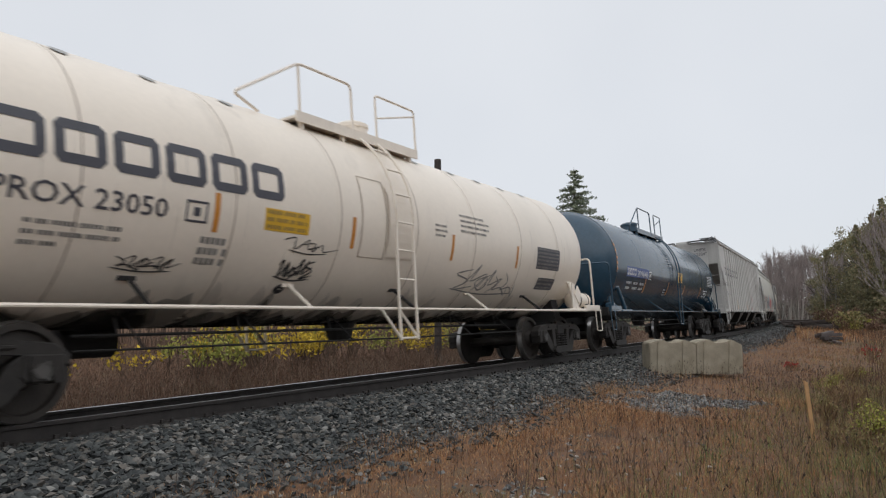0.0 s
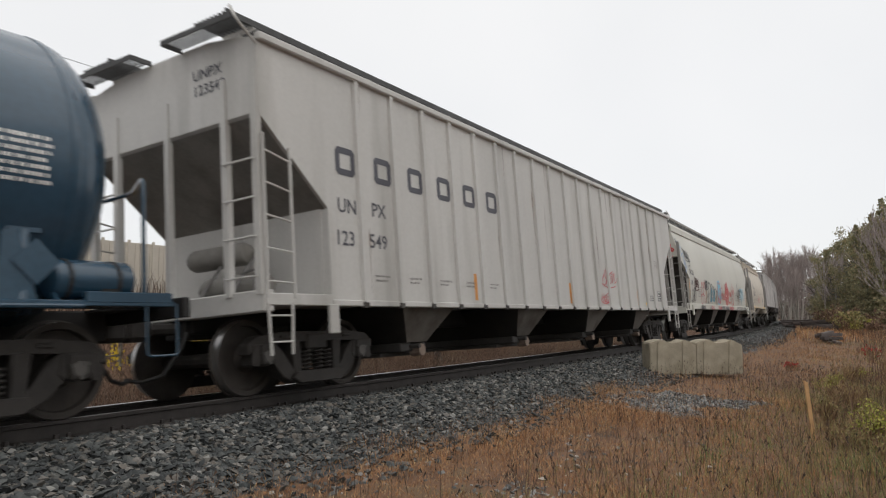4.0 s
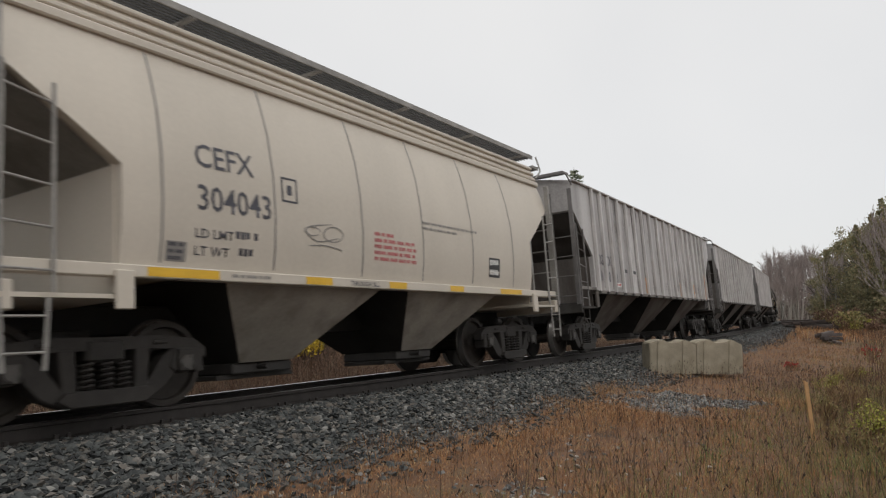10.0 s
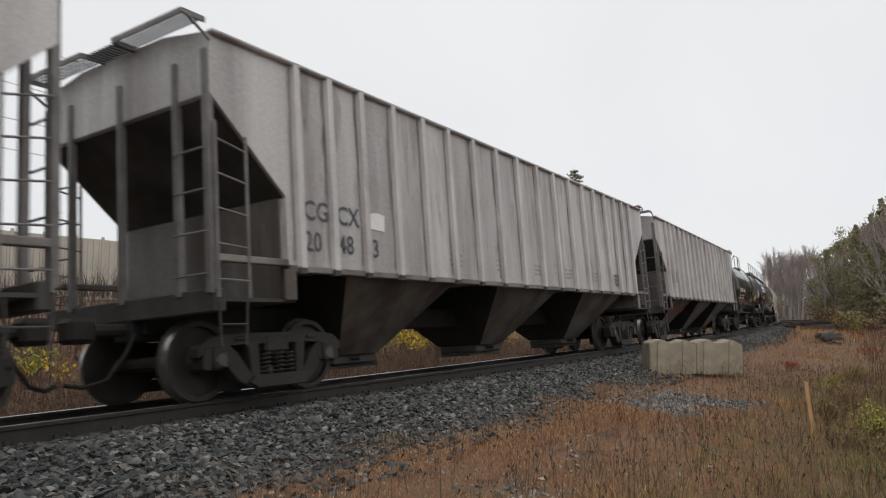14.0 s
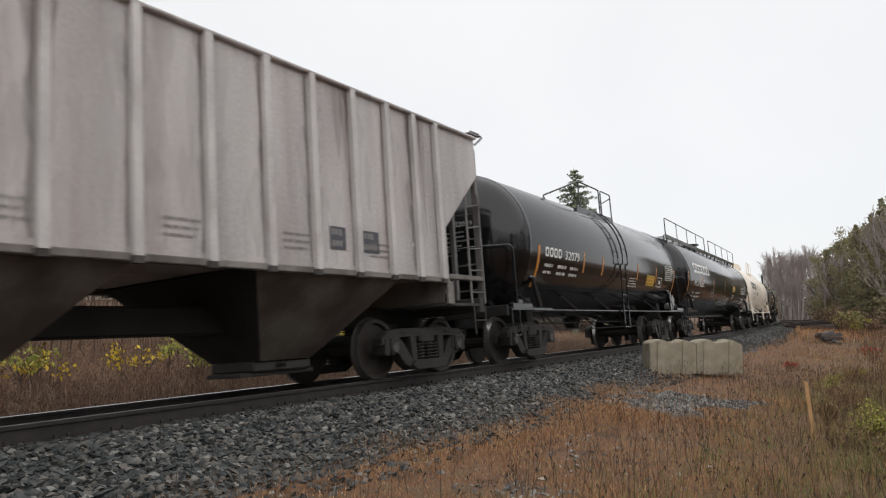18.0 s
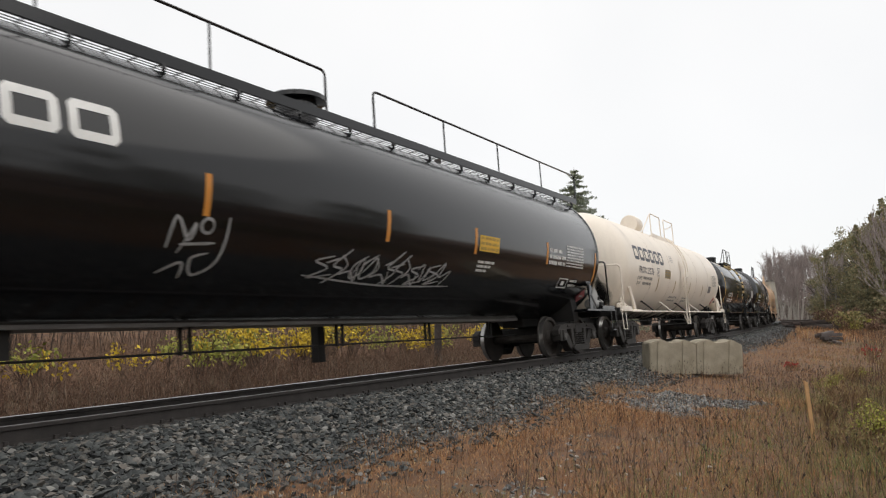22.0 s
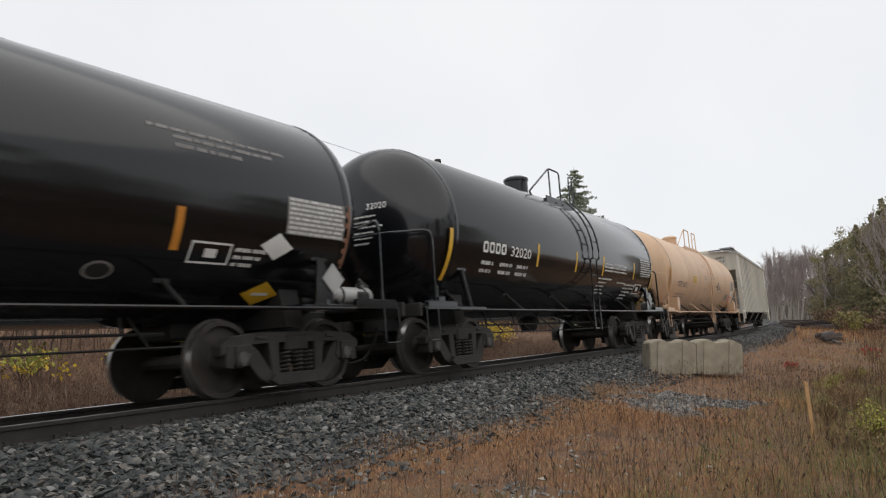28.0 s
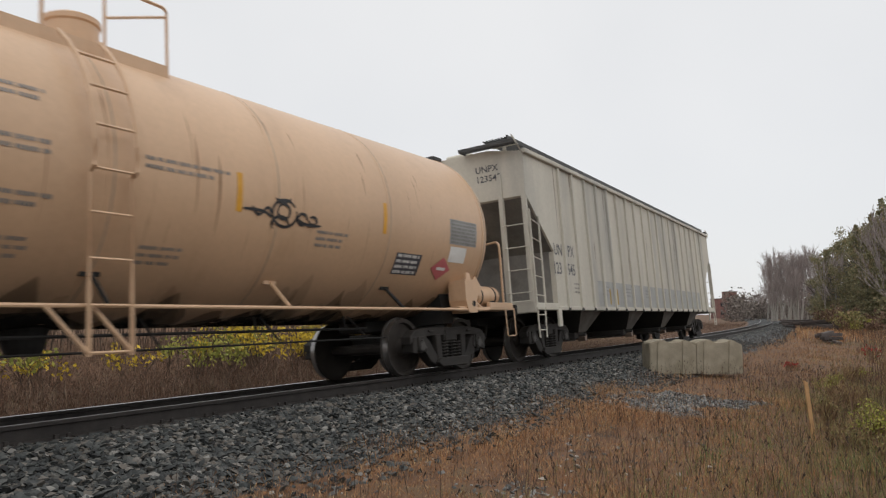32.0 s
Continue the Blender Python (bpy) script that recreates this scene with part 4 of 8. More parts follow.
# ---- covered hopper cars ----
def hopper_car(u0, u1, paint, L, zb, zt, zs, zl, cut, half_w=1.55, label="", ribs=0, rib_w=0.1, rib_d=0.06, curved=False, bays=3, sill=0.0, roof=0.14, bay_paint="bay", walkway="boards", post_paint=None, ladder_h=3.0, end_ladders=False, pitch=0, rib_span=0, eave=0.05, rib_at=(), bay=(1.1, 0.42, 1.08, 0.42), boards="edge", slope_paint="end_grime_shade", bulk_paint="end_grime_shade", sill_paint=None, board_paint=None, roof_w=0.5):
    """L: half the body's length at the eaves; zs, zl: where the slope sheet begins and ends; cut: how far it runs in."""
    half = (u1 - u0) / 2
    car = new("hopper_car")
    tagged(car, label, "hopper car", "cars of the train")
    MOVING.append((car, (u0 + u1) / 2, half))
    P = M[paint]
    F = M[post_paint or paint]
    if curved:
        sec = [(half_w * c, zb + (zt - zb) * t) for t, c in ((0, 0.955), (0.12, 0.985), (0.28, 1.0), (0.5, 0.99), (0.7, 0.95), (0.86, 0.89), (1, 0.82))]
    else:
        sec = [(half_w, zb), (half_w, zt)]

    def width(z):
        for (y0, z0), (y1, z1) in zip(sec, sec[1:]):
            if z <= z1 + 1e-6:
                return y0 + (y1 - y0) * (z - z0) / (z1 - z0)
        return sec[-1][0]

    up = [(width(zl), zl)] + [q for q in sec if q[1] > zl + 0.02]
    top_y = up[-1][0]
    bm = bmesh.new()
    upper = up + [(top_y * roof_w, zt + roof), (-top_y * roof_w, zt + roof)] + [(-y, z) for y, z in up[::-1]]
    sweep_x(bm, upper, -L, L)
    for sg in (-1, 1):
        way = [(L, zs), (L - cut, zl)]
        for (xa, za), (xb, zb2) in zip(way, way[1:]):
            nrm = Vector((sg * (za - zb2), 0, -(xa - xb))).normalized()
            res = bmesh.ops.bisect_plane(bm, geom=bm.verts[:] + bm.edges[:] + bm.faces[:], plane_co=(sg * xa, 0, za), plane_no=nrm, clear_outer=True)
            bmesh.ops.edgenet_fill(bm, edges=[e for e in res["geom_cut"] if isinstance(e, bmesh.types.BMEdge)])
    low = [q for q in sec if q[1] < zl - 0.02] + [(width(zl), zl + 0.001)]
    sweep_x(bm, low + [(-y, z) for y, z in low[::-1]], -L + cut, L - cut)
    part("hopper_body", bm, P, car, smooth=0.35 if curved else None)

    for sy in (-1, 1):
        for x in [sx * q for q in rib_at for sx in (-1, 1)] or [rib_span * (k / (ribs - 1) - 0.5) for k in range(ribs)]:
            z0, z1 = zb - 0.03, zt
            bm = bmesh.new()
            y0, y1 = sy * half_w, sy * (half_w + rib_d)
            sweep = [(x - rib_w / 2, y0), (x - rib_w * 0.42, y1), (x + rib_w * 0.42, y1), (x + rib_w / 2, y0)]
            a = [bm.verts.new((px, py, z0)) for px, py in sweep]
            b = [bm.verts.new((px, py, z1)) for px, py in sweep]
            for i in range(4):
                bm.faces.new((a[i], a[(i + 1) % 4], b[(i + 1) % 4], b[i]))
            bm.faces.new(a)
            bm.faces.new(b)
            post = part("side_post", bm, M["bright_post"] if sill_paint else P, car)
            fb = bmesh.new()
            prism(fb, [(x - rib_w * 0.5, zb - 0.1), (x + rib_w * 0.5, zb - 0.1), (x + rib_w * 0.45, zb - 0.015), (x - rib_w * 0.45, zb - 0.015)], min(sy * (half_w - 0.03), sy * (half_w + rib_d * 0.9)), max(sy * (half_w - 0.03), sy * (half_w + rib_d * 0.9)))
            part("post_foot", fb, M["end_grime_shade"], post, "grimy foot of the side post")
        # eave rail and side sill
        bm = bmesh.new()
        box(bm, -L, L, min(sy * (top_y - 0.03), sy * (top_y + 0.07)), max(sy * (top_y - 0.03), sy * (top_y + 0.07)), zt - eave, zt + eave, 0.015)
        part("roof_rail", bm, P, car)
        if sill:
            bm = bmesh.new()
            ye = sec[0][0] + 0.06
            box(bm, -L + 0.05, L - 0.05, min(sy * (ye - 0.14), sy * ye), max(sy * (ye - 0.14), sy * ye), zb - sill, zb, 0.01)
            part("side_sill", bm, P, car)
        else:
            bm = bmesh.new()
            ye = sec[0][0] + 0.02
            box(bm, -L + cut, L - cut, min(sy * (ye - 0.1), sy * ye), max(sy * (ye - 0.1), sy * ye), zb - 0.08, zb, 0.01)
            box(bm, -L + 0.02, -L + cut, min(sy * (ye - 0.1), sy * ye), max(sy * (ye - 0.1), sy * ye), min(zb, 1.5) - (0.02 if sill_paint else 0.08), min(zb, 1.5) + 0.06, 0.01)
            box(bm, L - cut, L - 0.02, min(sy * (ye - 0.1), sy * ye), max(sy * (ye - 0.1), sy * ye), min(zb, 1.5) - (0.02 if sill_paint else 0.08), min(zb, 1.5) + 0.06, 0.01)
            part("side_sill", bm, M["steel_end"] if sill_paint else P, car)
    # discharge bays between the trucks
    bw = pitch or (2 * half - 0.4) / bays
    for k in range(bays):
        c = bw * (k - (bays - 1) / 2)
        bm = bmesh.new()
        t0, t1, yb, zbt = bay
        yt, ztp = half_w * 0.955, zb - 0.03
        lo = [bm.verts.new((c + sx * t1, sy * yb, zbt)) for sx, sy in ((-1, -1), (1, -1), (1, 1), (-1, 1))]
        hi = [bm.verts.new((c + sx * t0, sy * yt, ztp)) for sx, sy in ((-1, -1), (1, -1), (1, 1), (-1, 1))]
        bm.faces.new(lo[::-1])
        bm.faces.new(hi)
        # side sheets keep the bay paint; end sheets have their shade painted in
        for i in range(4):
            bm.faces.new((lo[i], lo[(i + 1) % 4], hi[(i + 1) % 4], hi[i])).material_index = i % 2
        chute = part("discharge_bay", bm, [M[bay_paint], M["chute_end"]], car, "tapered bottom chute, grimed sides, end sheets painted dark as shade")
        gb = bmesh.new()
        box(gb, c - t1 - 0.06, c + t1 + 0.06, -yb + 0.06, yb - 0.06, zbt - 0.14, zbt, 0.02)
        box(gb, c - t1 - 0.2, c + t1 + 0.2, -yb * 0.7, yb * 0.7, zbt - 0.2, zbt - 0.14, 0.01)
        tube(gb, [(c - 0.1, -yb - 0.12, zbt - 0.06), (c - 0.1, yb + 0.12, zbt - 0.06)], 0.035, 8)
        part("outlet_gate", gb, M["dark_bay"], chute)
        for sy in (-1, 1) if yb > 1 else ():
            gb = bmesh.new()
            lathe(gb, [(sy * (yb + 0.06), 0.02), (sy * (yb + 0.06), 0.09), (sy * (yb - 0.12), 0.1)], "y", 14, (c + t1 * 0.2, 0, zbt - 0.12))
            part("outlet_cap", gb, M["cap"], chute, "rusty round outlet cap")
    # centre sill
    bm = bmesh.new()
    box(bm, -L + 0.1, L - 0.1, -0.25, 0.25, 0.78, 1.12, 0.02)
    part("centre_sill", bm, M["under"], car)
    # ends: sill, posts, ladders, slope braces
    for sg in (-1, 1):
        x = sg * L
        bm = bmesh.new()
        box(bm, min(x - sg * 0.16, x), max(x - sg * 0.16, x), -half_w, half_w, 0.95, 1.2, 0.015)
        box(bm, min(x - sg * (cut + 0.1), x - sg * 0.1), max(x - sg * (cut + 0.1), x - sg * 0.1), -half_w + 0.02, half_w - 0.02, 1.06, 1.1)
        part("end_sill", bm, M[sill_paint or paint], car)
        for yy in (-half_w + 0.05, -half_w + 0.55, 0.0, half_w - 0.55, half_w - 0.05):
            bm = bmesh.new()
            corner = abs(yy) > 1
            box(bm, min(x - sg * 0.05, x + sg * 0.03), max(x - sg * 0.05, x + sg * 0.03), yy - (0.045 if corner else 0.035), yy + (0.045 if corner else 0.035), 1.15, zs + (0.45 if not corner else 0.5))
            part("end_post", bm, F, car)
        xi = x - sg * 0.47
        for sy in (-1, 1):
            yy = sy * (half_w + 0.02)
            ladder(car, F, [(x - sg * 0.04, yy, 1.1), (xi, yy, 1.1)], [(x - sg * 0.04, yy, ladder_h), (xi, yy, ladder_h - 0.1)], "side_ladder", 5, 0.016, 0.02)
            ladder(car, M[sill_paint] if sill_paint else F, [(x - sg * 0.07, yy, 0.58 if sill_paint else 0.46), (xi + sg * 0.07, yy, 0.58 if sill_paint else 0.46)], [(x - sg * 0.04, yy, 1.05), (xi + sg * 0.04, yy, 1.05)], "step_ladder", 1 if sill_paint else 2, 0.016, 0.012 if sill_paint else 0.018)
            end_ladders and ladder(car, F, [(x + sg * 0.03, sy * (half_w - 0.08), 1.2), (x + sg * 0.03, sy * (half_w - 0.55), 1.2)], [(x + sg * 0.03, sy * (half_w - 0.08), zt - 0.1), (x + sg * 0.03, sy * (half_w - 0.55), zt - 0.1)], "end_ladder", 7, 0.015, 0.018)
            jb = bmesh.new()
            box(jb, min(x - sg * (cut + 0.1), x - sg * (cut - 0.08)), max(x - sg * (cut + 0.1), x - sg * (cut - 0.08)), min(sy * (half_w - 0.02), sy * (half_w + 0.03)), max(sy * (half_w - 0.02), sy * (half_w + 0.03)), zb - 0.42, zb - 0.06, 0.01)
            part("jacking_pad", jb, M["steel_end"] if sill_paint else P, car)
        for zz in (1.35, 1.8, 2.25, 2.7):
            for sy in (-1, 1):
                bm = bmesh.new()
                tube(bm, [(x + sg * 0.05, sy * (half_w - 0.05), zz), (x + sg * 0.05, sy * (half_w - 0.55), zz)], 0.013, 6)
                part("end_grab_bar", bm, F, car)
        truck(car, sg * half)
        coupler(car, sg * (half + 1.4), sg)
        # end bulkhead under the slope sheet; dark paints here also carry the recess's shade
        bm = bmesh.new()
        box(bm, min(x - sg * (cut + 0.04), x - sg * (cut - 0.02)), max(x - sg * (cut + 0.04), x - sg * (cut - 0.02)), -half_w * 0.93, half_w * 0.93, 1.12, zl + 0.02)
        part("end_bulkhead", bm, M[bulk_paint], car, "grimy end wall under the slope, shade painted in on some cars")
        # thin sheet over the slope, its colour darkened for shade as well as grime
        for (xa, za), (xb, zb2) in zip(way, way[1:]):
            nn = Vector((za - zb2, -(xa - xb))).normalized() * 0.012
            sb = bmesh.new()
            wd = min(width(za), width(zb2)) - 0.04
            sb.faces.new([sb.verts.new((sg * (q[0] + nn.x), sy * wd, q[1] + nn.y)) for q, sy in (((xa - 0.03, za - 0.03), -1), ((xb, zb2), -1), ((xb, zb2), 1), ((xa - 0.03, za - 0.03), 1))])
            part("slope_sheet", sb, M[slope_paint], car, "grimy sloping end sheet with the recess shade painted in")
    # roof: grating walkways beside the hatches, and across both ends
    zr = zt + roof
    lift = 0.14 if walkway == "boards" else walkway
    rw = None
    for sy in (-1, 1) if boards == "edge" else (0,):
        y = sy * top_y * 0.7
        bm = bmesh.new()
        box(bm, -L - 0.25, L + 0.25, y - 0.28, y - 0.26, zr + lift - 0.05, zr + lift + 0.03)
        rw = part("running_board", bm, M[board_paint] if board_paint else F, car, "steel grating walkway along the roof")
        for k in range(8):
            yy = y + (k - 3.3) * 0.068
            bm = bmesh.new()
            box(bm, -L - 0.25, L + 0.25, yy - 0.012, yy + 0.012, zr + lift - 0.03, zr + lift)
            part("grating_bar", bm, M["grate"], rw)
        m = max(6, int(L * 1.0))
        for k in range(m):
            x = -L + 0.2 + k * (2 * L - 0.4) / (m - 1)
            bm = bmesh.new()
            box(bm, x - 0.025, x + 0.025, y - 0.27, y + 0.26, zr + lift - 0.07, zr + lift - 0.03)
            box(bm, x - 0.03, x + 0.03, y - 0.03, y + 0.03, zr - 0.12, zr + lift - 0.07)
            part("walkway_bracket", bm, F, rw)
    for sg in (-1, 1):
        bm = bmesh.new()
        x = sg * (L + 0.3)
        ze = zr + min(lift, 0.04)
        halves = ((-top_y * 0.97, -0.3), (0.3, top_y * 0.97))
        for y0, y1 in halves:
            box(bm, x - 0.015, x + 0.015, y0, y1, ze - 0.05, ze + 0.015)
            box(bm, min(x, sg * L), max(x, sg * L), y0 - 0.012, y0 + 0.012, ze - 0.05, ze + 0.01)
            box(bm, min(x, sg * L), max(x, sg * L), y1 - 0.012, y1 + 0.012, ze - 0.05, ze + 0.01)
        ew = part("end_walkway", bm, M[board_paint] if board_paint else F, car, "grating steps across the roof end")
        for k in range(5):
            x = sg * (L + 0.03 + 0.055 * k)
            bm = bmesh.new()
            for y0, y1 in halves:
                box(bm, x - 0.008, x + 0.008, y0, y1, ze - 0.02, ze)
            part("grating_bar", bm, M["grate"], ew)
        for sy in (-1, 1):
            bm = bmesh.new()
            tube(bm, bend([(sg * (L + 0.3), sy * top_y * 0.95, zr + lift), (sg * (L + 0.3), sy * (top_y + 0.02), zr - 0.05), (sg * L, sy * (top_y + 0.02), zr - 0.25)], 0.08), 0.018, 6)
            part("roof_grab", bm, F, car)
    for k in range(4):
        bm = bmesh.new()
        x = -L + L / 4 + k * L / 2
        box(bm, x - L / 4 + 0.2, x + L / 4 - 0.2, -0.3, 0.3, zr - 0.02, zr + 0.12, 0.03)
        part("roof_hatch", bm, P, car)
    return car


def end_tanks(car, L):
    """Brake cylinder and air reservoir on the floor under the slope sheet."""
    for x, y0, y1, z, r in ((-L + 0.62, -1.05, 0.1, 1.33, 0.17), (-L + 0.75, -0.6, 0.5, 1.78, 0.15)):
        bm = bmesh.new()
        lathe(bm, [(y0, 0.02), (y0 + 0.03, r * 0.8), (y0 + 0.09, r), (y1 - 0.09, r), (y1 - 0.03, r * 0.8), (y1, 0.02)], "y", 18, (x, 0, z))
        part("air_reservoir", bm, M["grey_end"], car, "dusty grey air reservoir drum", smooth=0.7)
    bm = bmesh.new()
    for y in (-0.75, -0.2):
        tube(bm, [(-L + 0.2, y, 1.12), (-L + 0.95, y + 0.1, 1.95)], 0.02, 6)
    tube(bm, bend([(-L + 0.3, -1.1, 1.15), (-L + 0.35, -1.1, 1.5), (-L + 0.6, -0.6, 1.5), (-L + 0.7, 0.2, 1.2)], 0.1), 0.016, 6)
    part("brake_rigging", bm, M["ladder_grey"], car)


# ---- cars in order ----
car01 = tank_car(-110.0, -97.56, "white_tank", r=1.48, zc=2.36, label="cream-white tank car with dark company lettering and graffiti", bands=(-5.2, -3.4, -1.6, 0.2, 2.0, 3.8, 5.6), deck=(-1.8, 1.1, -2.9, -1.73, -0.6, 0.0, 1.08), dome=0.55, ladder_x=-0.5)
car02 = tank_car(-93.47, -81.11, "blue_tank", r=1.49, zc=2.37, label="navy blue tank car with white stencils and orange stripes", bands=(-4.5, -2.2, 0, 2.2, 4.5), deck=(-2.5, 0.82, -3.35, -2.27, -0.76, -0.2, 0.7), dome=0.1, ladder_x=-0.4)
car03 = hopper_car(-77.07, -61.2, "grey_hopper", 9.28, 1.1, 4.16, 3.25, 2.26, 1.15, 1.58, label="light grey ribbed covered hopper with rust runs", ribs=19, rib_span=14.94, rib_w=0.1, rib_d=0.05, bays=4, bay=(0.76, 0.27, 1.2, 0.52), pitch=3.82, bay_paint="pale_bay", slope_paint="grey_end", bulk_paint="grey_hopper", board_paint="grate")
end_tanks(car03, 9.28)
car04 = hopper_car(-57.26, -41.56, "sage_hopper", 9.15, 1.3, 3.97, 2.95, 2.22, 1.25, 1.6, label="pale curved-side covered hopper covered with graffiti", curved=True, bays=4, bay=(0.76, 0.27, 1.2, 0.52), pitch=3.82, bay_paint="pale_bay", bulk_paint="end_grime_shade", sill=0.2, walkway=0.2, roof=0.29, roof_w=0.9, eave=0.11, ladder_h=2.4, post_paint="dim_post")
end_tanks(car04, 9.15)
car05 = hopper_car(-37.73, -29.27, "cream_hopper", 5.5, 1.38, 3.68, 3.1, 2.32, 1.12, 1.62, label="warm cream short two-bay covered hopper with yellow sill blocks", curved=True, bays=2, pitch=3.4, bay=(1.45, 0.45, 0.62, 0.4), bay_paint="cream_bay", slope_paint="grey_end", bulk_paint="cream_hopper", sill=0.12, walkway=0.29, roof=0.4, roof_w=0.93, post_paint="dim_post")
car06 = hopper_car(-25.23, -11.87, "steel_hopper", 7.98, 1.5, 4.0, 3.31, 2.31, 1.1, 1.55, label="weathered aluminium-grey ribbed covered hopper", rib_at=(0.46, 1.35, 2.22, 3.06, 3.83, 4.63, 5.39, 6.06, 6.68), rib_w=0.12, rib_d=0.07, bays=3, pitch=4.32, bay=(1.41, 0.47, 0.48, 0.4), boards="centre", walkway=0.02, eave=0.025, post_paint="ladder_grey", bulk_paint="steel_end", sill_paint="end_grime_shade")
car07 = hopper_car(-7.67, 5.68, "steel_hopper", 7.98, 1.5, 4.0, 3.31, 2.31, 1.1, 1.55, label="weathered aluminium-grey ribbed covered hopper with a white patch", rib_at=(0.46, 1.35, 2.22, 3.06, 3.83, 4.63, 5.39, 6.06, 6.68), rib_w=0.12, rib_d=0.07, bays=3, pitch=4.32, bay=(1.41, 0.47, 0.48, 0.4), boards="centre", walkway=0.02, eave=0.025, post_paint="ladder_grey", bulk_paint="steel_end", sill_paint="end_grime_shade")
car08 = hopper_car(9.73, 23.28, "rust_hopper", 7.98, 1.5, 4.0, 3.31, 2.31, 1.1, 1.55, label="rust-streaked aluminium-grey ribbed covered hopper", rib_at=(0.46, 1.35, 2.22, 3.06, 3.83, 4.63, 5.39, 6.06, 6.68), rib_w=0.12, rib_d=0.07, bays=3, pitch=4.32, bay=(1.41, 0.47, 0.48, 0.4), boards="centre", walkway=0.02, eave=0.025, post_paint="ladder_grey", bulk_paint="steel_end", sill_paint="end_grime_shade")
car09 = tank_car(27.22, 37.58, "black_tank", label="glossy black tank car with white numbers and orange stripes", deck=(-1.42, 1.5, -3.57, -1.16, 0.45, 0.6, 1.45), dome=None, ladder_x=-0.24)
car10 = tank_car(41.5, 57.37, "black_tank", label="long glossy black tank car with a full-length top walkway", deck="long", dome=False)
car11 = tank_car(61.26, 73.9, "white_tank", label="cream-white tank car with dark company lettering and a soot stain", bands=(-4.5, -2.2, 0, 2.2, 4.5), deck=(-1.78, 1.58, -2.9, -1.75, -0.4, 0.17, 1.58), dome=None, ladder_x=-0.35)
car12 = tank_car(77.91, 89.03, "black_tank", r=1.455, zc=2.335, label="black tank car with yellow ladder and hazard diamonds", fit="black_tank", deck=(-2.0, 0.87, -2.9, -1.7, -0.6, -0.1, 0.85), dome=0.3, ladder_x=-0.5)
car13 = tank_car(93.05, 103.39, "black_tank", label="black tank car with yellow stripes and white numbers", deck=(-0.5, 1.27, -1.43, -0.24, 0.4, 1.02, 1.26), dome=-0.04, ladder_x=0.33)
car14 = tank_car(107.34, 120.09, "tan_tank", label="orange-tan tank car with dark stencils and a winding scrawl", bands=(-4.3, -2.1, 0, 2.1, 4.3), post="box", deck=(-1.5, 1.05, -2.6, -1.3, -0.35, 0.3, 1.05), dome=0.5, ladder_x=-0.24)
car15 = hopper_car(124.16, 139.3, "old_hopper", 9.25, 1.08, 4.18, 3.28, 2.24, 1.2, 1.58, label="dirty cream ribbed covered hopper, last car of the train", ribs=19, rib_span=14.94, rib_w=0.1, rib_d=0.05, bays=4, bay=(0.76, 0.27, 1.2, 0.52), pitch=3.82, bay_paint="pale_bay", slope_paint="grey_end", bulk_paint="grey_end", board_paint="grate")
for sy in (-1, 1):
    for k in range(3):
        bm = bmesh.new()
        yy = sy * (1.325 - 0.03 * k)
        box(bm, -5.48, 5.48, yy - 0.035, yy + 0.035, 3.76 + 0.125 * k, 3.82 + 0.125 * k, 0.014)
        part("eave_ridge", bm, M["cream_hopper"], car05)


# ---- markings: stripes, stencils, placards, spray paint ----
T = on_tank(1.54, 2.42)


def frame_box(car, x0, v0, x1, v1, mat, where, name="data_box", t=0.025, label="small outlined stencil box"):
    decal(car, name, [(x0, v0, x1, v0 + t), (x0, v1 - t, x1, v1), (x0, v0 + t, x0 + t, v1 - t), (x1 - t, v0 + t, x1, v1 - t), (x0 + (x1 - x0) * 0.35, v0 + (v1 - v0) * 0.3, x0 + (x1 - x0) * 0.65, v0 + (v1 - v0) * 0.7)], mat, where, label)


def filled_panel(car, x0, v0, x1, v1, back, ink, where, rows=6, label="stencilled data panel", seed=3):
    if back:
        decal(car, "data_panel", [(x0, v0, x1, v1)], M[back], where, label, lift=0.004)
    h = (v1 - v0) / rows
    stencil_lines(car, x0 + 0.03, v1 - h * 0.2, [x1 - x0 - 0.06] * rows, M[ink], lambda a, b, e=0: where(a, b, 0.007), h * 0.6, h * 0.4, seed=seed)


def diamond(car, x, v, w, h, mat, where, label):
    decal(car, "hazard_placard", [[(x - w, v), (x, v - h), (x + w, v), (x, v + h)]], mat, where, label, lift=0.012)
    decal(car, "placard_symbol", [(x - w * 0.45, v - 0.02, x + w * 0.45, v + 0.03)], M["white"], where, lift=0.016)


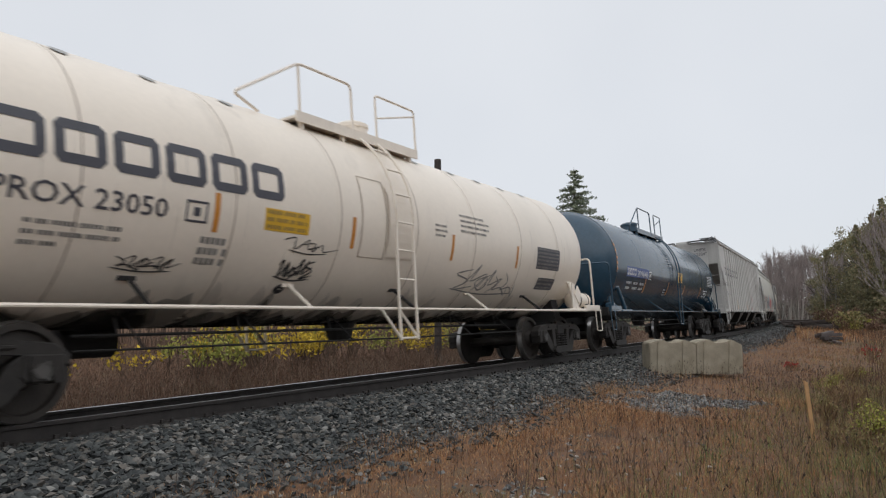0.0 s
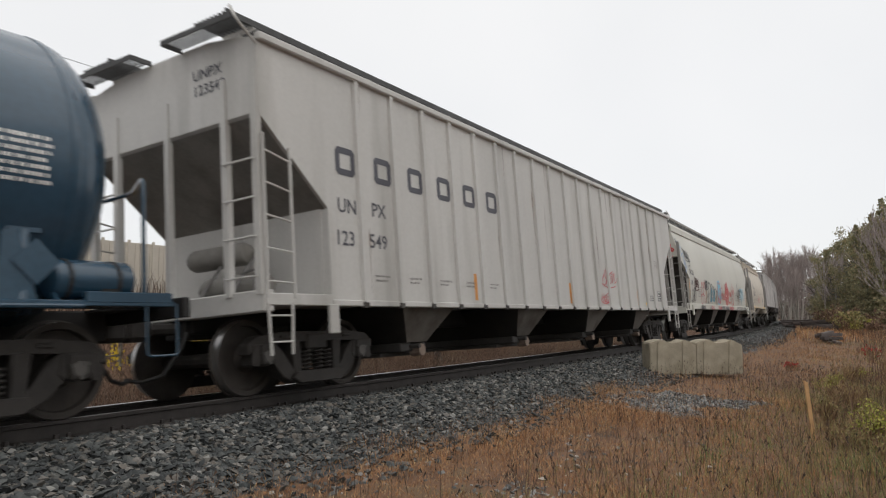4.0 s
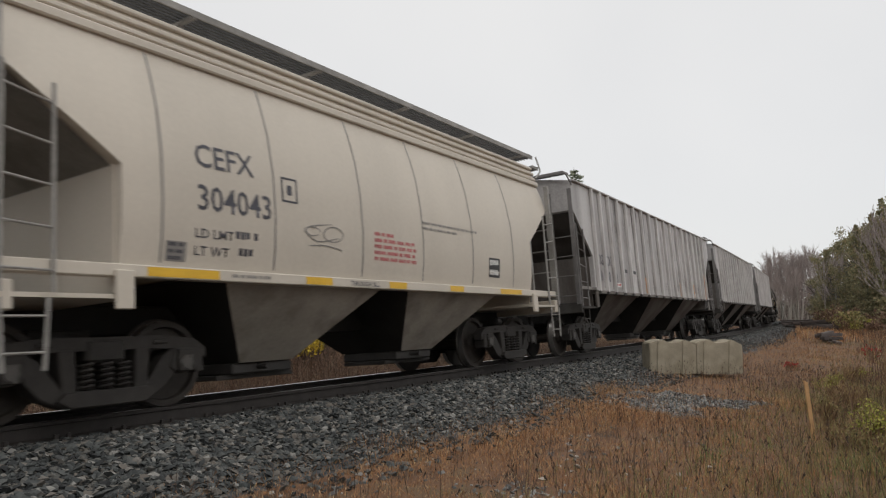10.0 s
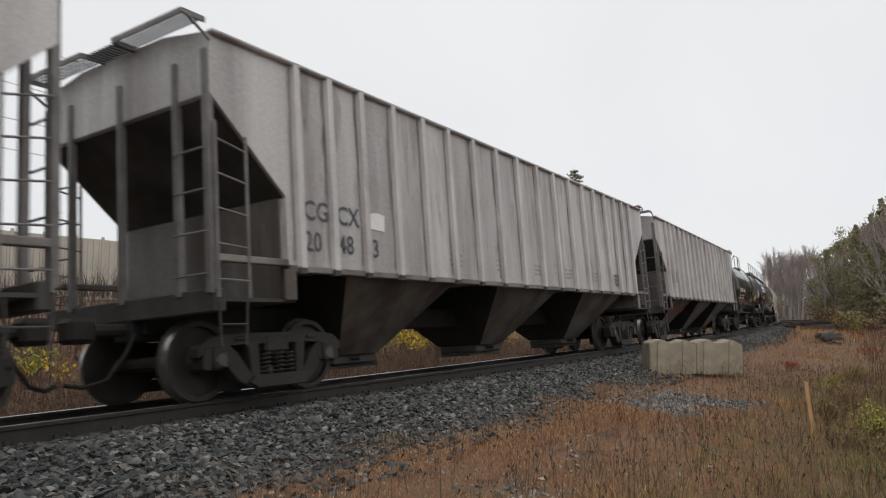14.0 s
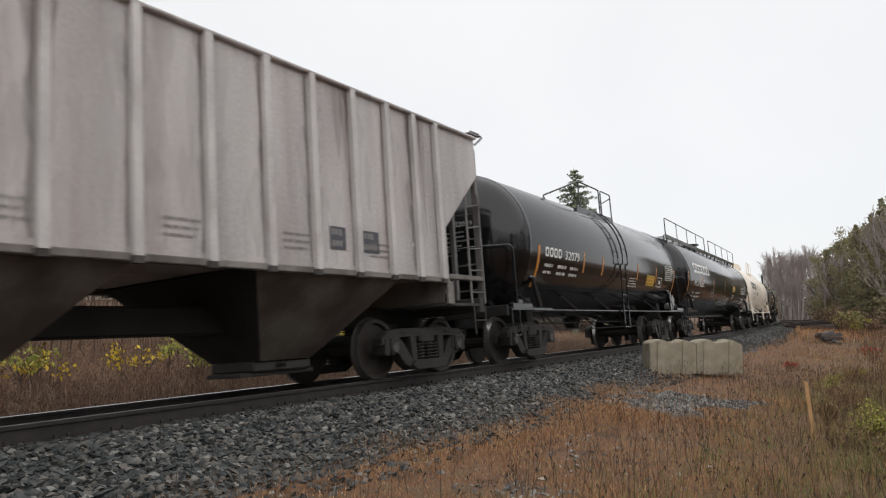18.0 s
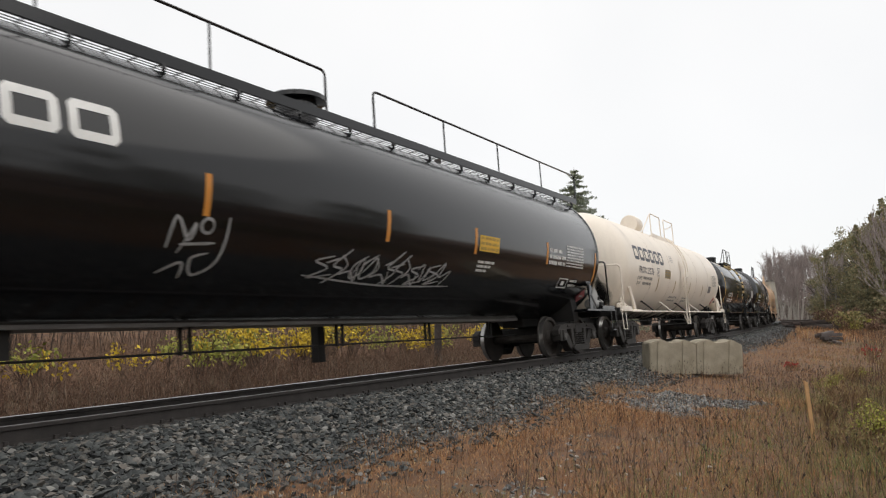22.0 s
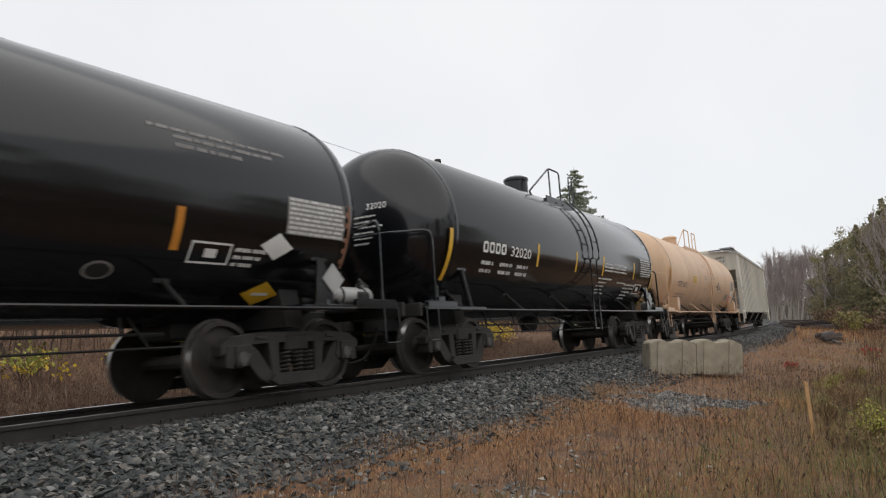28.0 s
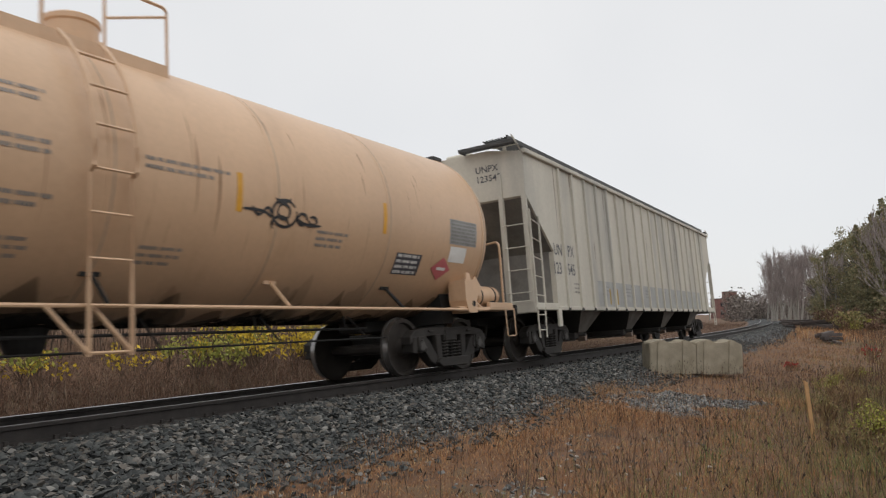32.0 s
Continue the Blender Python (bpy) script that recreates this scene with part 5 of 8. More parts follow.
def streaks(car, n, x0, x1, v0, v1, mat, where, seed, w=0.03, length=(0.15, 0.7), edge=0.0, at=(), low=-9.0):
    """Runs of rust or dirt; edge: how many of them start at the upper limit; at: places beside which they gather."""
    rnd = random.Random(seed)
    for _ in range(n):
        x = rnd.choice(at) + rnd.uniform(-0.1, 0.1) if at and rnd.random() < 0.6 else rnd.uniform(x0, x1)
        a = v1 if rnd.random() < edge else rnd.uniform(v0, v1)
        b = max(low, a - rnd.uniform(*length))
        a = max(a, b + 0.1)
        ww = w * rnd.uniform(0.3, 1)
        m = b + (a - b) * rnd.uniform(0.3, 0.7)
        top = 0.45 if a == v1 else 0.05
        decal(car, "rust_run", [[(x - ww * top, a), (x + ww * top, a), (x + ww * 0.5, m + (a - m) * 0.5), (x + ww * 0.3, m), (x + ww * 0.05, b), (x - ww * 0.05, b), (x - ww * 0.28, m), (x - ww * 0.48, m + (a - m) * 0.45)]], mat, where, lift=0.003 + 0.0002 * (_ % 7))


def splash(car, n, x0, x1, v0, rise, mat, where, seed, w=0.5):
    """Road grime thrown up on the belly: overlapping ragged tongues."""
    rnd = random.Random(seed)
    for k in range(n):
        x, ww = rnd.uniform(x0, x1), w * rnd.uniform(0.5, 1.3)
        h = rise * rnd.uniform(0.35, 1.0) * rnd.uniform(0.6, 1.0)
        rim = [(x - ww / 2 + ww * i / 8, v0 + h * math.sin(math.pi * i / 8) ** 0.7 * rnd.uniform(0.7, 1.1)) for i in range(1, 8)]
        decal(car, "grime_splash", [[(x - ww / 2, v0)] + rim + [(x + ww / 2, v0)]], mat, where, "ragged splash of black road grime", lift=0.002 + 0.00015 * (k % 9))


# car 1, cream-white tank
c = car01
T = on_tank(1.48, 2.36)
block_letters(c, -5.98, -0.2, 0.42, 0.5, 0.075, 6, M["charcoal"], T, label="dark company mark in wide block shapes")
lettering(c, "PROX 23050", -5.95, -0.57, 0.2, M["charcoal"], T, label="dark stencilled car number", wide=1.17)
stencil_lines(c, -5.6, -0.72, [0.95, 0.95, 0.35], M["faded"], T, 0.05, 0.05, seed=2)
frame_box(c, -4.0, -0.58, -3.72, -0.35, M["charcoal"], T)
stripes(c, (-3.6, -1.28, 1.3, 3.7), -0.66, -0.23, M["orange"], T, 0.075)
filled_panel(c, -2.9, -0.56, -2.15, -0.3, "yellow", "ochre", T, 3, "yellow instruction placard", 5)
filled_panel(c, 4.6, -0.62, 5.75, -0.17, "charcoal", "faded", T, 6, "dark data panel", 6)
filled_panel(c, 4.85, -1.07, 5.7, -0.8, "charcoal", "faded", T, 3, "dark data panel", 7)
stencil_lines(c, 1.55, 0.15, [0.9, 1.0, 1.0, 0.9], M["faded"], T, 0.045, 0.045, seed=8)
stencil_lines(c, 0.75, -0.1, [0.35, 0.35, 0.3], M["faded"], T, 0.04, 0.04, seed=9)
stencil_lines(c, -3.75, -0.72, [0.4, 0.42, 0.42], M["faded"], T, 0.09, 0.03, seed=10)
hand_tag(c, -4.65, -1.15, 0.6, 0.16, M["black"], T, n=4, seed=21, width=0.018, label="thin black spray scrawl")
hand_tag(c, -2.5, -1.15, 0.55, 0.25, M["black"], T, n=5, seed=22, width=0.026, label="black spray scrawl")
spray(c, "graffiti", [arc(-2.3, -1.32, 0.07, 0.06, 0, 1.0), arc(-2.3, -1.32, 0.04, 0.03, 0, 1.0)], M["black"], T, 0.035, "black spray blot")
hand_tag(c, -2.4, -0.78, 0.6, 0.16, M["black"], T, n=2, seed=23, width=0.015, label="thin black spray scrawl")
hand_tag(c, 1.7, -1.2, 2.0, 0.42, M["faded"], T, n=6, seed=24, width=0.028, label="faded grey spray scrawl")
decal(c, "ladder_recess", [(-0.5, -0.72, 0.2, 0.36)], M["white_tank"], T, lift=0.02)
decal(c, "panel_outline", [(-1.12, -0.77, -1.1, 0.4), (-0.56, -0.77, -0.54, 0.4), (-1.1, 0.385, -0.56, 0.4), (-1.1, -0.77, -0.56, -0.755)], M["seam"], T, "outline of a jacket panel", lift=0.005)
for q in (-6.1, -5.0, -4.0, -2.9, -1.6, 1.2, 2.4, 3.4, 4.4, 5.4):
    decal(c, "lifting_boss", [[(q + 0.09 * math.cos(a), 1.35 + 0.11 * math.sin(a)) for a in [k * 0.5236 for k in range(12)]]], M["silver"], T, lift=0.012)

# car 2, navy tank
c = car02
T = on_tank(1.49, 2.37)
decal(c, "number_patch", [(-5.9, -0.5, -3.62, -0.22)], M["blue"], T, lift=0.003)
block_letters(c, -5.84, -0.46, 0.2, 0.18, 0.045, 4, M["white"], T, label="white company mark in block shapes")
lettering(c, "209646", -4.87, -0.47, 0.19, M["white"], T, label="white stencilled car number", wide=1.5)
frame_box(c, -3.6, -0.51, -3.3, -0.27, M["white"], T)
stencil_lines(c, -5.78, -0.64, [0.45], M["white"], T, 0.08, 0.05, seed=2)
stencil_lines(c, -5.1, -0.64, [0.45], M["white"], T, 0.08, 0.05, seed=3)
stencil_lines(c, -4.45, -0.64, [0.45], M["white"], T, 0.08, 0.05, seed=4)
stencil_lines(c, -5.78, -0.79, [0.4], M["white"], T, 0.08, 0.05, seed=5)
stencil_lines(c, -5.1, -0.79, [0.48], M["white"], T, 0.08, 0.05, seed=6)
stencil_lines(c, -4.45, -0.79, [0.45], M["white"], T, 0.08, 0.05, seed=7)
stripes(c, (-6.82,), -0.44, 0.43, M["orange"], T, 0.1)
stripes(c, (-3.87, -0.98, 1.5, 4.42), -0.95, -0.5, M["orange"], T, 0.08)
filled_panel(c, 0.3, -0.45, 0.97, -0.11, "yellow", "ochre", T, 3, "yellow instruction placard", 5)
frame_box(c, 5.0, -0.88, 5.75, -0.62, M["white"], T)
filled_panel(c, 5.65, -0.45, 6.7, 0.0, None, "white", T, 7, seed=9)
stencil_lines(c, -1.2, 0.35, [0.5, 0.5, 0.5, 0.5], M["faded"], T, 0.04, 0.05, seed=10)
stencil_lines(c, -1.5, -0.75, [0.3, 0.3, 0.3], M["white"], T, 0.04, 0.05, seed=11)

# car 3, light grey hopper
c = car03
H3 = on_flat(1.58)
for i in range(6):
    block_letters(c, -7.94 + i * 0.83, 2.74, 0.38, 0.4, 0.1, 1, M["charcoal"], H3, label="dark company mark in block shapes")
for w, x, v in (("UN", -7.95, 2.24), ("PX", -7.22, 2.26), ("123", -8.02, 1.81), ("549", -7.3, 1.82)):
    lettering(c, w, x, v, 0.2, M["charcoal"], H3, label="dark stencilled car number")
stripes(c, (-4.4, -0.1, 4.96), 1.15, 1.6, M["orange"], H3)
decal(c, "reflector_stripe", [(7.58, 1.17, 7.67, 2.05)], M["orange"], H3)
stencil_lines(c, 6.17, 1.45, [0.4, 0.4, 0.38], M["charcoal"], H3, 0.04, 0.02, seed=4)
filled_panel(c, 7.03, 1.3, 7.4, 1.6, "black", "white", H3, 4, seed=5)
decal(c, "yellow_dot", [[(5.73 + 0.05 * math.cos(a), 1.21 + 0.05 * math.sin(a)) for a in [k * 0.7854 for k in range(8)]]], M["yellow"], H3)
stencil_lines(c, 7.03, 2.53, [0.42, 0.42, 0.35, 0.3], M["faded"], H3, 0.03, 0.03, seed=6)
decal(c, "rust_run", [[(6.78, 4.05), (6.86, 4.05), (6.85, 2.2), (6.81, 1.2), (6.77, 2.4)]], M["rustline"], H3)
hand_tag(c, 2.05, 1.62, 0.95, 0.42, M["pink"], H3, n=4, seed=31, width=0.026, label="pink spray tag in thin letters")
hand_tag(c, 1.9, 1.2, 0.5, 0.26, M["pink"], H3, n=4, seed=32, width=0.024, label="pink spray tag in small letters")
for i in range(5):
    stencil_lines(c, -7.2 + i * 0.83, 1.45, [0.35, 0.3], M["faded"], H3, 0.03, 0.03, seed=40 + i)
streaks(c, 30, -8, 8, 2.0, 4.1, M["rust_stain"], H3, 3, 0.06, (0.3, 1.2), 0.5, [0.83 * q for q in range(-9, 10)], 1.2)

# car 4, pale curved-side hopper with spray paint
c = car04
def H4(x, v, e=0.004):
    t = (v - 1.3) / 2.67
    pts = ((0, 0.955), (0.12, 0.985), (0.28, 1.0), (0.5, 0.99), (0.7, 0.95), (0.86, 0.89), (1, 0.82))
    t = min(1, max(0, t))
    for (a, p), (b, q) in zip(pts, pts[1:]):
        if t <= b:
            return (x, -(1.6 * (p + (q - p) * (t - a) / (b - a)) + e), v)
    return (x, -(1.6 * 0.82 + e), v)
S4 = on_flat(1.6 * 0.955 + 0.06)
lettering(c, "NCIX", -7.75, 2.36, 0.2, M["charcoal"], H4, label="dark stencilled reporting letters", wide=1.2)
lettering(c, "749", -7.78, 1.97, 0.2, M["charcoal"], H4, label="dark stencilled car number", wide=1.2)
decal(c, "reflector_stripe", [(-8.1, 1.45, -8.02, 2.2)], M["orange"], H4)
stripes(c, (-4.6, -2.2, -0.1, 2.25, 4.78), 1.38, 1.85, M["orange"], H4, 0.08)
decal(c, "reflector_stripe", [[(7.53, 1.38), (7.62, 1.38), (7.76, 2.2), (7.68, 2.2)]], M["orange"], H4)
stencil_lines(c, 6.87, 1.95, [0.65, 0.6, 0.5, 0.45], M["faded"], H4, 0.035, 0.06, seed=66)
decal(c, "sill_plate", [(6.29, 1.1, 6.5, 1.19)], M["charcoal"], S4, "small dark plate on the sill")
hand_tag(c, -8.75, 3.32, 0.32, 0.2, M["sky"], H4, n=3, seed=5, width=0.022, label="thin blue spray tag")
hand_tag(c, -8.72, 2.98, 0.42, 0.24, M["sky"], H4, n=3, seed=9, width=0.022, label="thin blue spray tag")
hand_tag(c, -8.6, 2.62, 0.4, 0.3, M["sky"], H4, n=3, seed=12, width=0.022, label="thin blue spray tag")
hand_tag(c, -8.48, 2.4, 0.2, 0.2, M["sky"], H4, n=2, seed=14, width=0.022, label="thin blue spray tag")
hand_tag(c, -9.05, 3.45, 0.3, 0.18, M["black"], H4, n=3, seed=16, width=0.025, label="small black spray tag")
hand_tag(c, -8.15, 2.88, 0.85, 0.4, M["black"], H4, n=5, seed=23, width=0.038, slant=-0.1, label="black spray tag in spiky letters")
spray(c, "graffiti", [[(-7.6, 3.0), (-7.42, 2.72), (-7.75, 2.66), (-7.68, 2.5)]], M["black"], H4, 0.035, "black spray arrow")
hand_tag(c, -7.72, 1.4, 0.85, 0.52, M["black"], H4, "LEAKS", seed=3, width=0.038, label="black spray tag in capital letters")
hand_tag(c, -7.15, 1.85, 0.85, 0.46, M["brown_spray"], H4, n=5, seed=31, width=0.05, label="brown spray tag in spiky letters")
spray(c, "graffiti", [arc(-5.5, 1.72, 0.28, 0.42, -0.1, 0.85), arc(-5.05, 1.7, 0.22, 0.46, 0.0, 0.95), [(-5.75, 1.6), (-5.4, 1.7), (-5.0, 1.6)]], M["pink"], H4, 0.05, "pink spray tag of two rounded letters")
hand_tag(c, -4.98, 1.92, 0.62, 0.36, M["black"], H4, n=5, seed=45, width=0.04, label="black spray tag")
decal(c, "spray_fill", [[(-3.75, 1.42), (-3.3, 1.4), (-3.15, 1.9), (-3.4, 2.05), (-3.7, 1.8)]], M["thin_cyan"], H4, "pale blue spray fill")
decal(c, "spray_fill", [[(-3.05, 1.45), (-2.7, 1.4), (-2.5, 1.55), (-2.45, 1.9), (-2.8, 1.98), (-3.0, 1.85)]], M["thin_cyan"], H4, "pale blue spray fill")
spray(c, "graffiti", [arc(-4.35, 1.75, 0.32, 0.5, 0.72, -0.22), arc(-3.85, 1.78, 0.36, 0.42, 0.55, -0.2), arc(-3.3, 1.78, 0.3, 0.36, 0.55, -0.15), arc(-2.85, 1.7, 0.26, 0.36, 0.6, -0.2), arc(-2.45, 1.66, 0.25, 0.32, 0.55, -0.2), arc(-2.1, 1.58, 0.25, 0.32, 0.55, -0.45),
                      [(-4.6, 1.55), (-4.2, 1.75), (-4.3, 1.45), (-3.95, 1.35)], [(-3.6, 1.3), (-3.5, 1.65), (-3.2, 1.5), (-3.1, 1.3)], [(-2.6, 1.35), (-2.4, 1.6), (-2.2, 1.45), (-2.05, 1.25)]], M["black"], H4, 0.045, "black outlined bubble letters in spray paint")
decal(c, "spray_fill", [[(-1.34 + 0.52 * math.copysign(abs(math.cos(a)) ** 0.6, math.cos(a)), 1.84 + 0.54 * math.copysign(abs(math.sin(a)) ** 0.6, math.sin(a)) * (0.9 + 0.1 * math.cos(2 * a + 3.1))) for a in [k * 0.2513 for k in range(25)]]], M["cyan"], H4, "pale blue heart-shaped spray fill")
spray(c, "graffiti", [[(-1.3, 2.2), (-1.48, 2.3), (-1.72, 2.17), (-1.78, 1.85), (-1.66, 1.5), (-1.6, 1.36)], [(-1.3, 2.2), (-1.12, 2.28), (-0.94, 2.1), (-0.93, 1.7), (-1.0, 1.38)], arc(-1.25, 1.72, 0.28, 0.3, 0.0, 1.0, 14), arc(-1.22, 1.68, 0.14, 0.17, 0.1, 1.1, 12), [(-1.28, 2.2), (-1.25, 2.0), (-1.3, 1.9), (-1.12, 2.03), (-1.02, 1.85)], [(-1.62, 1.42), (-1.5, 1.62), (-1.36, 1.45), (-1.44, 1.34)], [(-1.3, 1.42), (-1.1, 1.5), (-0.96, 1.42)]], M["red"], H4, 0.035, "dark red heart outline in spray paint")
spray(c, "graffiti", [[(-1.7, 2.15), (-1.76, 1.9), (-1.66, 1.5), (-1.62, 1.38)], [(-1.15, 1.4), (-1.0, 1.42)]], M["red"], H4, 0.09, "broad dark red spray stroke")
spray(c, "graffiti", [[(-0.66, 1.98), (-0.5, 2.18), (-0.4, 1.95)], [(-0.68, 2.06), (-0.35, 2.08)], arc(-0.84, 1.7, 0.07, 0.12, 0, 1)], M["red"], H4, 0.028, "small red spray star")
hand_tag(c, -0.74, 1.6, 0.98, 0.28, M["red"], H4, n=6, seed=61, width=0.03, slant=0.05, label="red spray tag")
decal(c, "spray_fill", [[(0.92 + 0.56 * math.cos(a) * (1 + 0.13 * math.sin(6 * a)), 1.83 + 0.5 * math.sin(a) * (1 + 0.1 * math.cos(5 * a))) for a in [k * 0.1745 for k in range(36)]]], M["red"], H4, "solid red spray fill")
spray(c, "graffiti", [[(0.92 + 0.6 * math.cos(a) * (1 + 0.13 * math.sin(6 * a)), 1.83 + 0.53 * math.sin(a) * (1 + 0.1 * math.cos(5 * a))) for a in [k * 0.1745 for k in range(37)]]], M["pink"], H4, 0.04, "pink outline round the red spray fill", lift=0.009)
spray(c, "graffiti", [arc(0.66, 1.98, 0.11, 0.26, 0.35, -0.55), arc(0.93, 2.02, 0.11, 0.24, 0.45, -0.35), arc(1.14, 1.86, 0.1, 0.25, 0.4, -0.45), arc(1.33, 1.85, 0.08, 0.14, 0.0, 0.95), arc(0.78, 1.56, 0.14, 0.17, 0.6, -0.2), arc(1.08, 1.54, 0.16, 0.14, 0.4, -0.4), arc(0.5, 1.72, 0.1, 0.12, 0.1, 0.9)], M["white"], H4, 0.026, "white inner lines of spray paint", lift=0.012)
hand_tag(c, 1.5, 1.78, 0.6, 0.2, M["red"], H4, n=4, seed=71, width=0.025, label="small red spray tag")
hand_tag(c, 1.35, 1.42, 0.6, 0.1, M["red"], H4, n=4, seed=72, width=0.02, label="small red spray tag")
spray(c, "graffiti", [arc(2.75, 1.78, 0.55, 0.46, 0.0, 1.0, 18), [(2.35, 1.75), (2.5, 2.08), (2.6, 1.72), (2.72, 2.12), (2.82, 1.75)], [(2.85, 2.1), (2.95, 1.8), (3.12, 2.05), (3.0, 1.85), (3.22, 1.72)], arc(2.72, 1.52, 0.2, 0.14, 0.5, -0.3), arc(3.0, 1.5, 0.14, 0.16, 0.2, 1.0), [(2.74, 2.2), (2.76, 2.42)], [(2.2, 1.95), (2.4, 2.2)], [(3.1, 2.2), (3.28, 2.0)]], M["red"], H4, 0.032, "red round spray tag")
rc = random.Random(83)
for k, (x, v, w, h) in enumerate(((5.42, 1.95, 0.2, 0.62), (5.66, 2.12, 0.5, 0.24), (5.72, 1.78, 0.42, 0.3), (5.92, 1.98, 0.22, 0.7), (6.12, 2.1, 0.45, 0.3), (6.2, 1.76, 0.3, 0.5), (6.42, 1.94, 0.2, 0.62), (6.62, 2.05, 0.42, 0.36), (6.72, 1.8, 0.2, 0.36), (5.98, 1.55, 0.26, 0.3))):
    rim = [(x + w / 2 * math.copysign(abs(math.cos(a)) ** 0.7, math.cos(a)) * rc.uniform(0.85, 1.15), v + h / 2 * math.copysign(abs(math.sin(a)) ** 0.7, math.sin(a)) * rc.uniform(0.85, 1.15)) for a in [i * 0.3142 for i in range(20)]]
    decal(c, "spray_mist", [rim], M["mist_cyan"], H4, "broad misty strokes of pale blue spray", lift=0.003 + 0.0003 * k)
spray(c, "graffiti", [[(4.3, 2.05), (4.42, 1.75), (4.52, 2.4), (4.72, 2.15), (4.45, 1.85), (4.75, 1.75), (4.6, 1.4), (4.8, 1.5)], [(4.3, 1.7), (4.55, 1.75), (4.5, 1.55)]], M["black"], H4, 0.05, "black spray tag in spiky letters")
hand_tag(c, 4.85, 1.88, 0.62, 0.3, M["black"], H4, n=4, seed=53, width=0.045, label="black spray tag")
spray(c, "graffiti", [[(5.38, 2.1), (5.5, 1.75), (5.36, 1.45)], [(5.3, 1.42), (5.5, 1.55)]], M["black"], H4, 0.045, "black spray hook")
filled_panel(c, 4.95, 1.53, 5.35, 1.85, "black", "white", H4, 3, seed=8)
for i, x in enumerate((-6.4, -3.6, -0.8, 1.8, 3.4)):
    stencil_lines(c, x, 1.95, [1.1, 1.1, 1.0, 1.1, 1.0], M["faded"], H4, 0.035, 0.05, seed=60 + i)
for i, (x, w, m) in enumerate(((-6.2, 0.95, "black"), (-4.1, 0.2, "charcoal"), (-3.8, 0.6, "pink"), (-2.0, 0.85, "pink"), (-1.05, 0.85, "charcoal"), (0.05, 1.0, "charcoal"), (1.25, 1.3, "pink"), (6.62, 0.7, "charcoal"))):
    hand_tag(c, x, 1.13, w, 0.13, M[m], S4, n=max(2, int(w * 6)), seed=90 + i, width=0.026, label="spray tag along the sill")
for i, x in enumerate((3.64, 4.4, 5.14)):
    hand_tag(c, x, 1.1, 0.68, 0.15, M["charcoal"], S4, "LEAKS", seed=7 + i, width=0.026, slant=0.6, label="dark pen tag along the sill")

# car 5, warm cream two-bay hopper
c = car05
def H5(x, v, e=0.004):
    pts = ((0, 0.955), (0.12, 0.985), (0.28, 1.0), (0.5, 0.99), (0.7, 0.95), (0.86, 0.89), (1, 0.82))
    t = min(1, max(0, (v - 1.38) / 2.3))
    for (a, p), (b, q) in zip(pts, pts[1:]):
        if t <= b:
            return (x, -(1.62 * (p + (q - p) * (t - a) / (b - a)) + e), v)
    return (x, -1.33, v)
S5 = on_flat(1.62 * 0.955 + 0.06)
lettering(c, "CEFX", -3.56, 2.45, 0.26, M["charcoal"], H5, label="dark stencilled reporting letters", wide=0.95)
lettering(c, "304043", -3.55, 1.99, 0.28, M["charcoal"], H5, label="dark stencilled car number", wide=0.92)
frame_box(c, -2.33, 2.23, -2.07, 2.53, M["charcoal"], H5)
lettering(c, "LD LMT", -3.57, 1.7, 0.1, M["charcoal"], H5, wide=1.1)
stencil_lines(c, -3.03, 1.81, [0.32], M["charcoal"], H5, 0.09)
lettering(c, "LT WT", -3.57, 1.52, 0.1, M["charcoal"], H5, wide=1.1)
stencil_lines(c, -2.98, 1.63, [0.27], M["charcoal"], H5, 0.09)
filled_panel(c, -3.9, 1.44, -3.66, 1.64, "faded", "charcoal", H5, 3)
stencil_lines(c, -0.6, 2.04, [0.5, 0.98, 1.0, 0.98, 1.0], M["pink"], H5, 0.055, 0.03, seed=4)
stencil_lines(c, 0.62, 2.32, [1.65, 1.0], M["faded"], H5, 0.045, 0.04, seed=5)
filled_panel(c, 2.65, 1.56, 3.05, 1.9, "black", "white", H5, 2, seed=6)
for a, b in ((-4.12, -3.27), (-1.97, -1.5), (-0.31, 0.11), (1.3, 1.72), (3.0, 3.85)):
    decal(c, "sill_marking", [(a, 1.275, b, 1.365)], M["yellow"], S5, "yellow block on the sill")
stencil_lines(c, -3.1, 1.34, [0.6], M["faded"], S5, 0.04)
lettering(c, "THROUGH SILL", -1.15, 1.285, 0.065, M["charcoal"], S5, wide=1.0)
for x in (-3.95, -2.45, -0.85, 0.6, 2.1, 3.6):
    decal(c, "weld_seam", [(x - 0.012, 1.42, x + 0.012, 3.6)], M["faded"], H5, lift=0.004)
scrawl(c, -1.9, 1.75, 0.6, 0.35, M["faded"], H5, 81, 2, 0.015)

# cars 6 to 8, weathered ribbed hoppers
H6 = on_flat(1.555)
c = car06
for w, x, v in (("CG", -6.6, 2.14), ("CX", -5.97, 2.14), ("20", -6.6, 1.73), ("38", -5.97, 1.73), ("8", -5.22, 1.73)):
    lettering(c, w, x, v, 0.26, M["charcoal"], H6, label="dark stencilled car number", wide=0.9)
filled_panel(c, -5.27, 1.62, -4.78, 1.73, "white", "red", H6, 1)
stripes(c, (-4.61, -2.29, 2.15, 4.42), 1.53, 2.0, M["orange"], H6, 0.1)
decal(c, "reflector_stripe", [(6.55, 1.5, 6.64, 2.45)], M["orange"], H6)
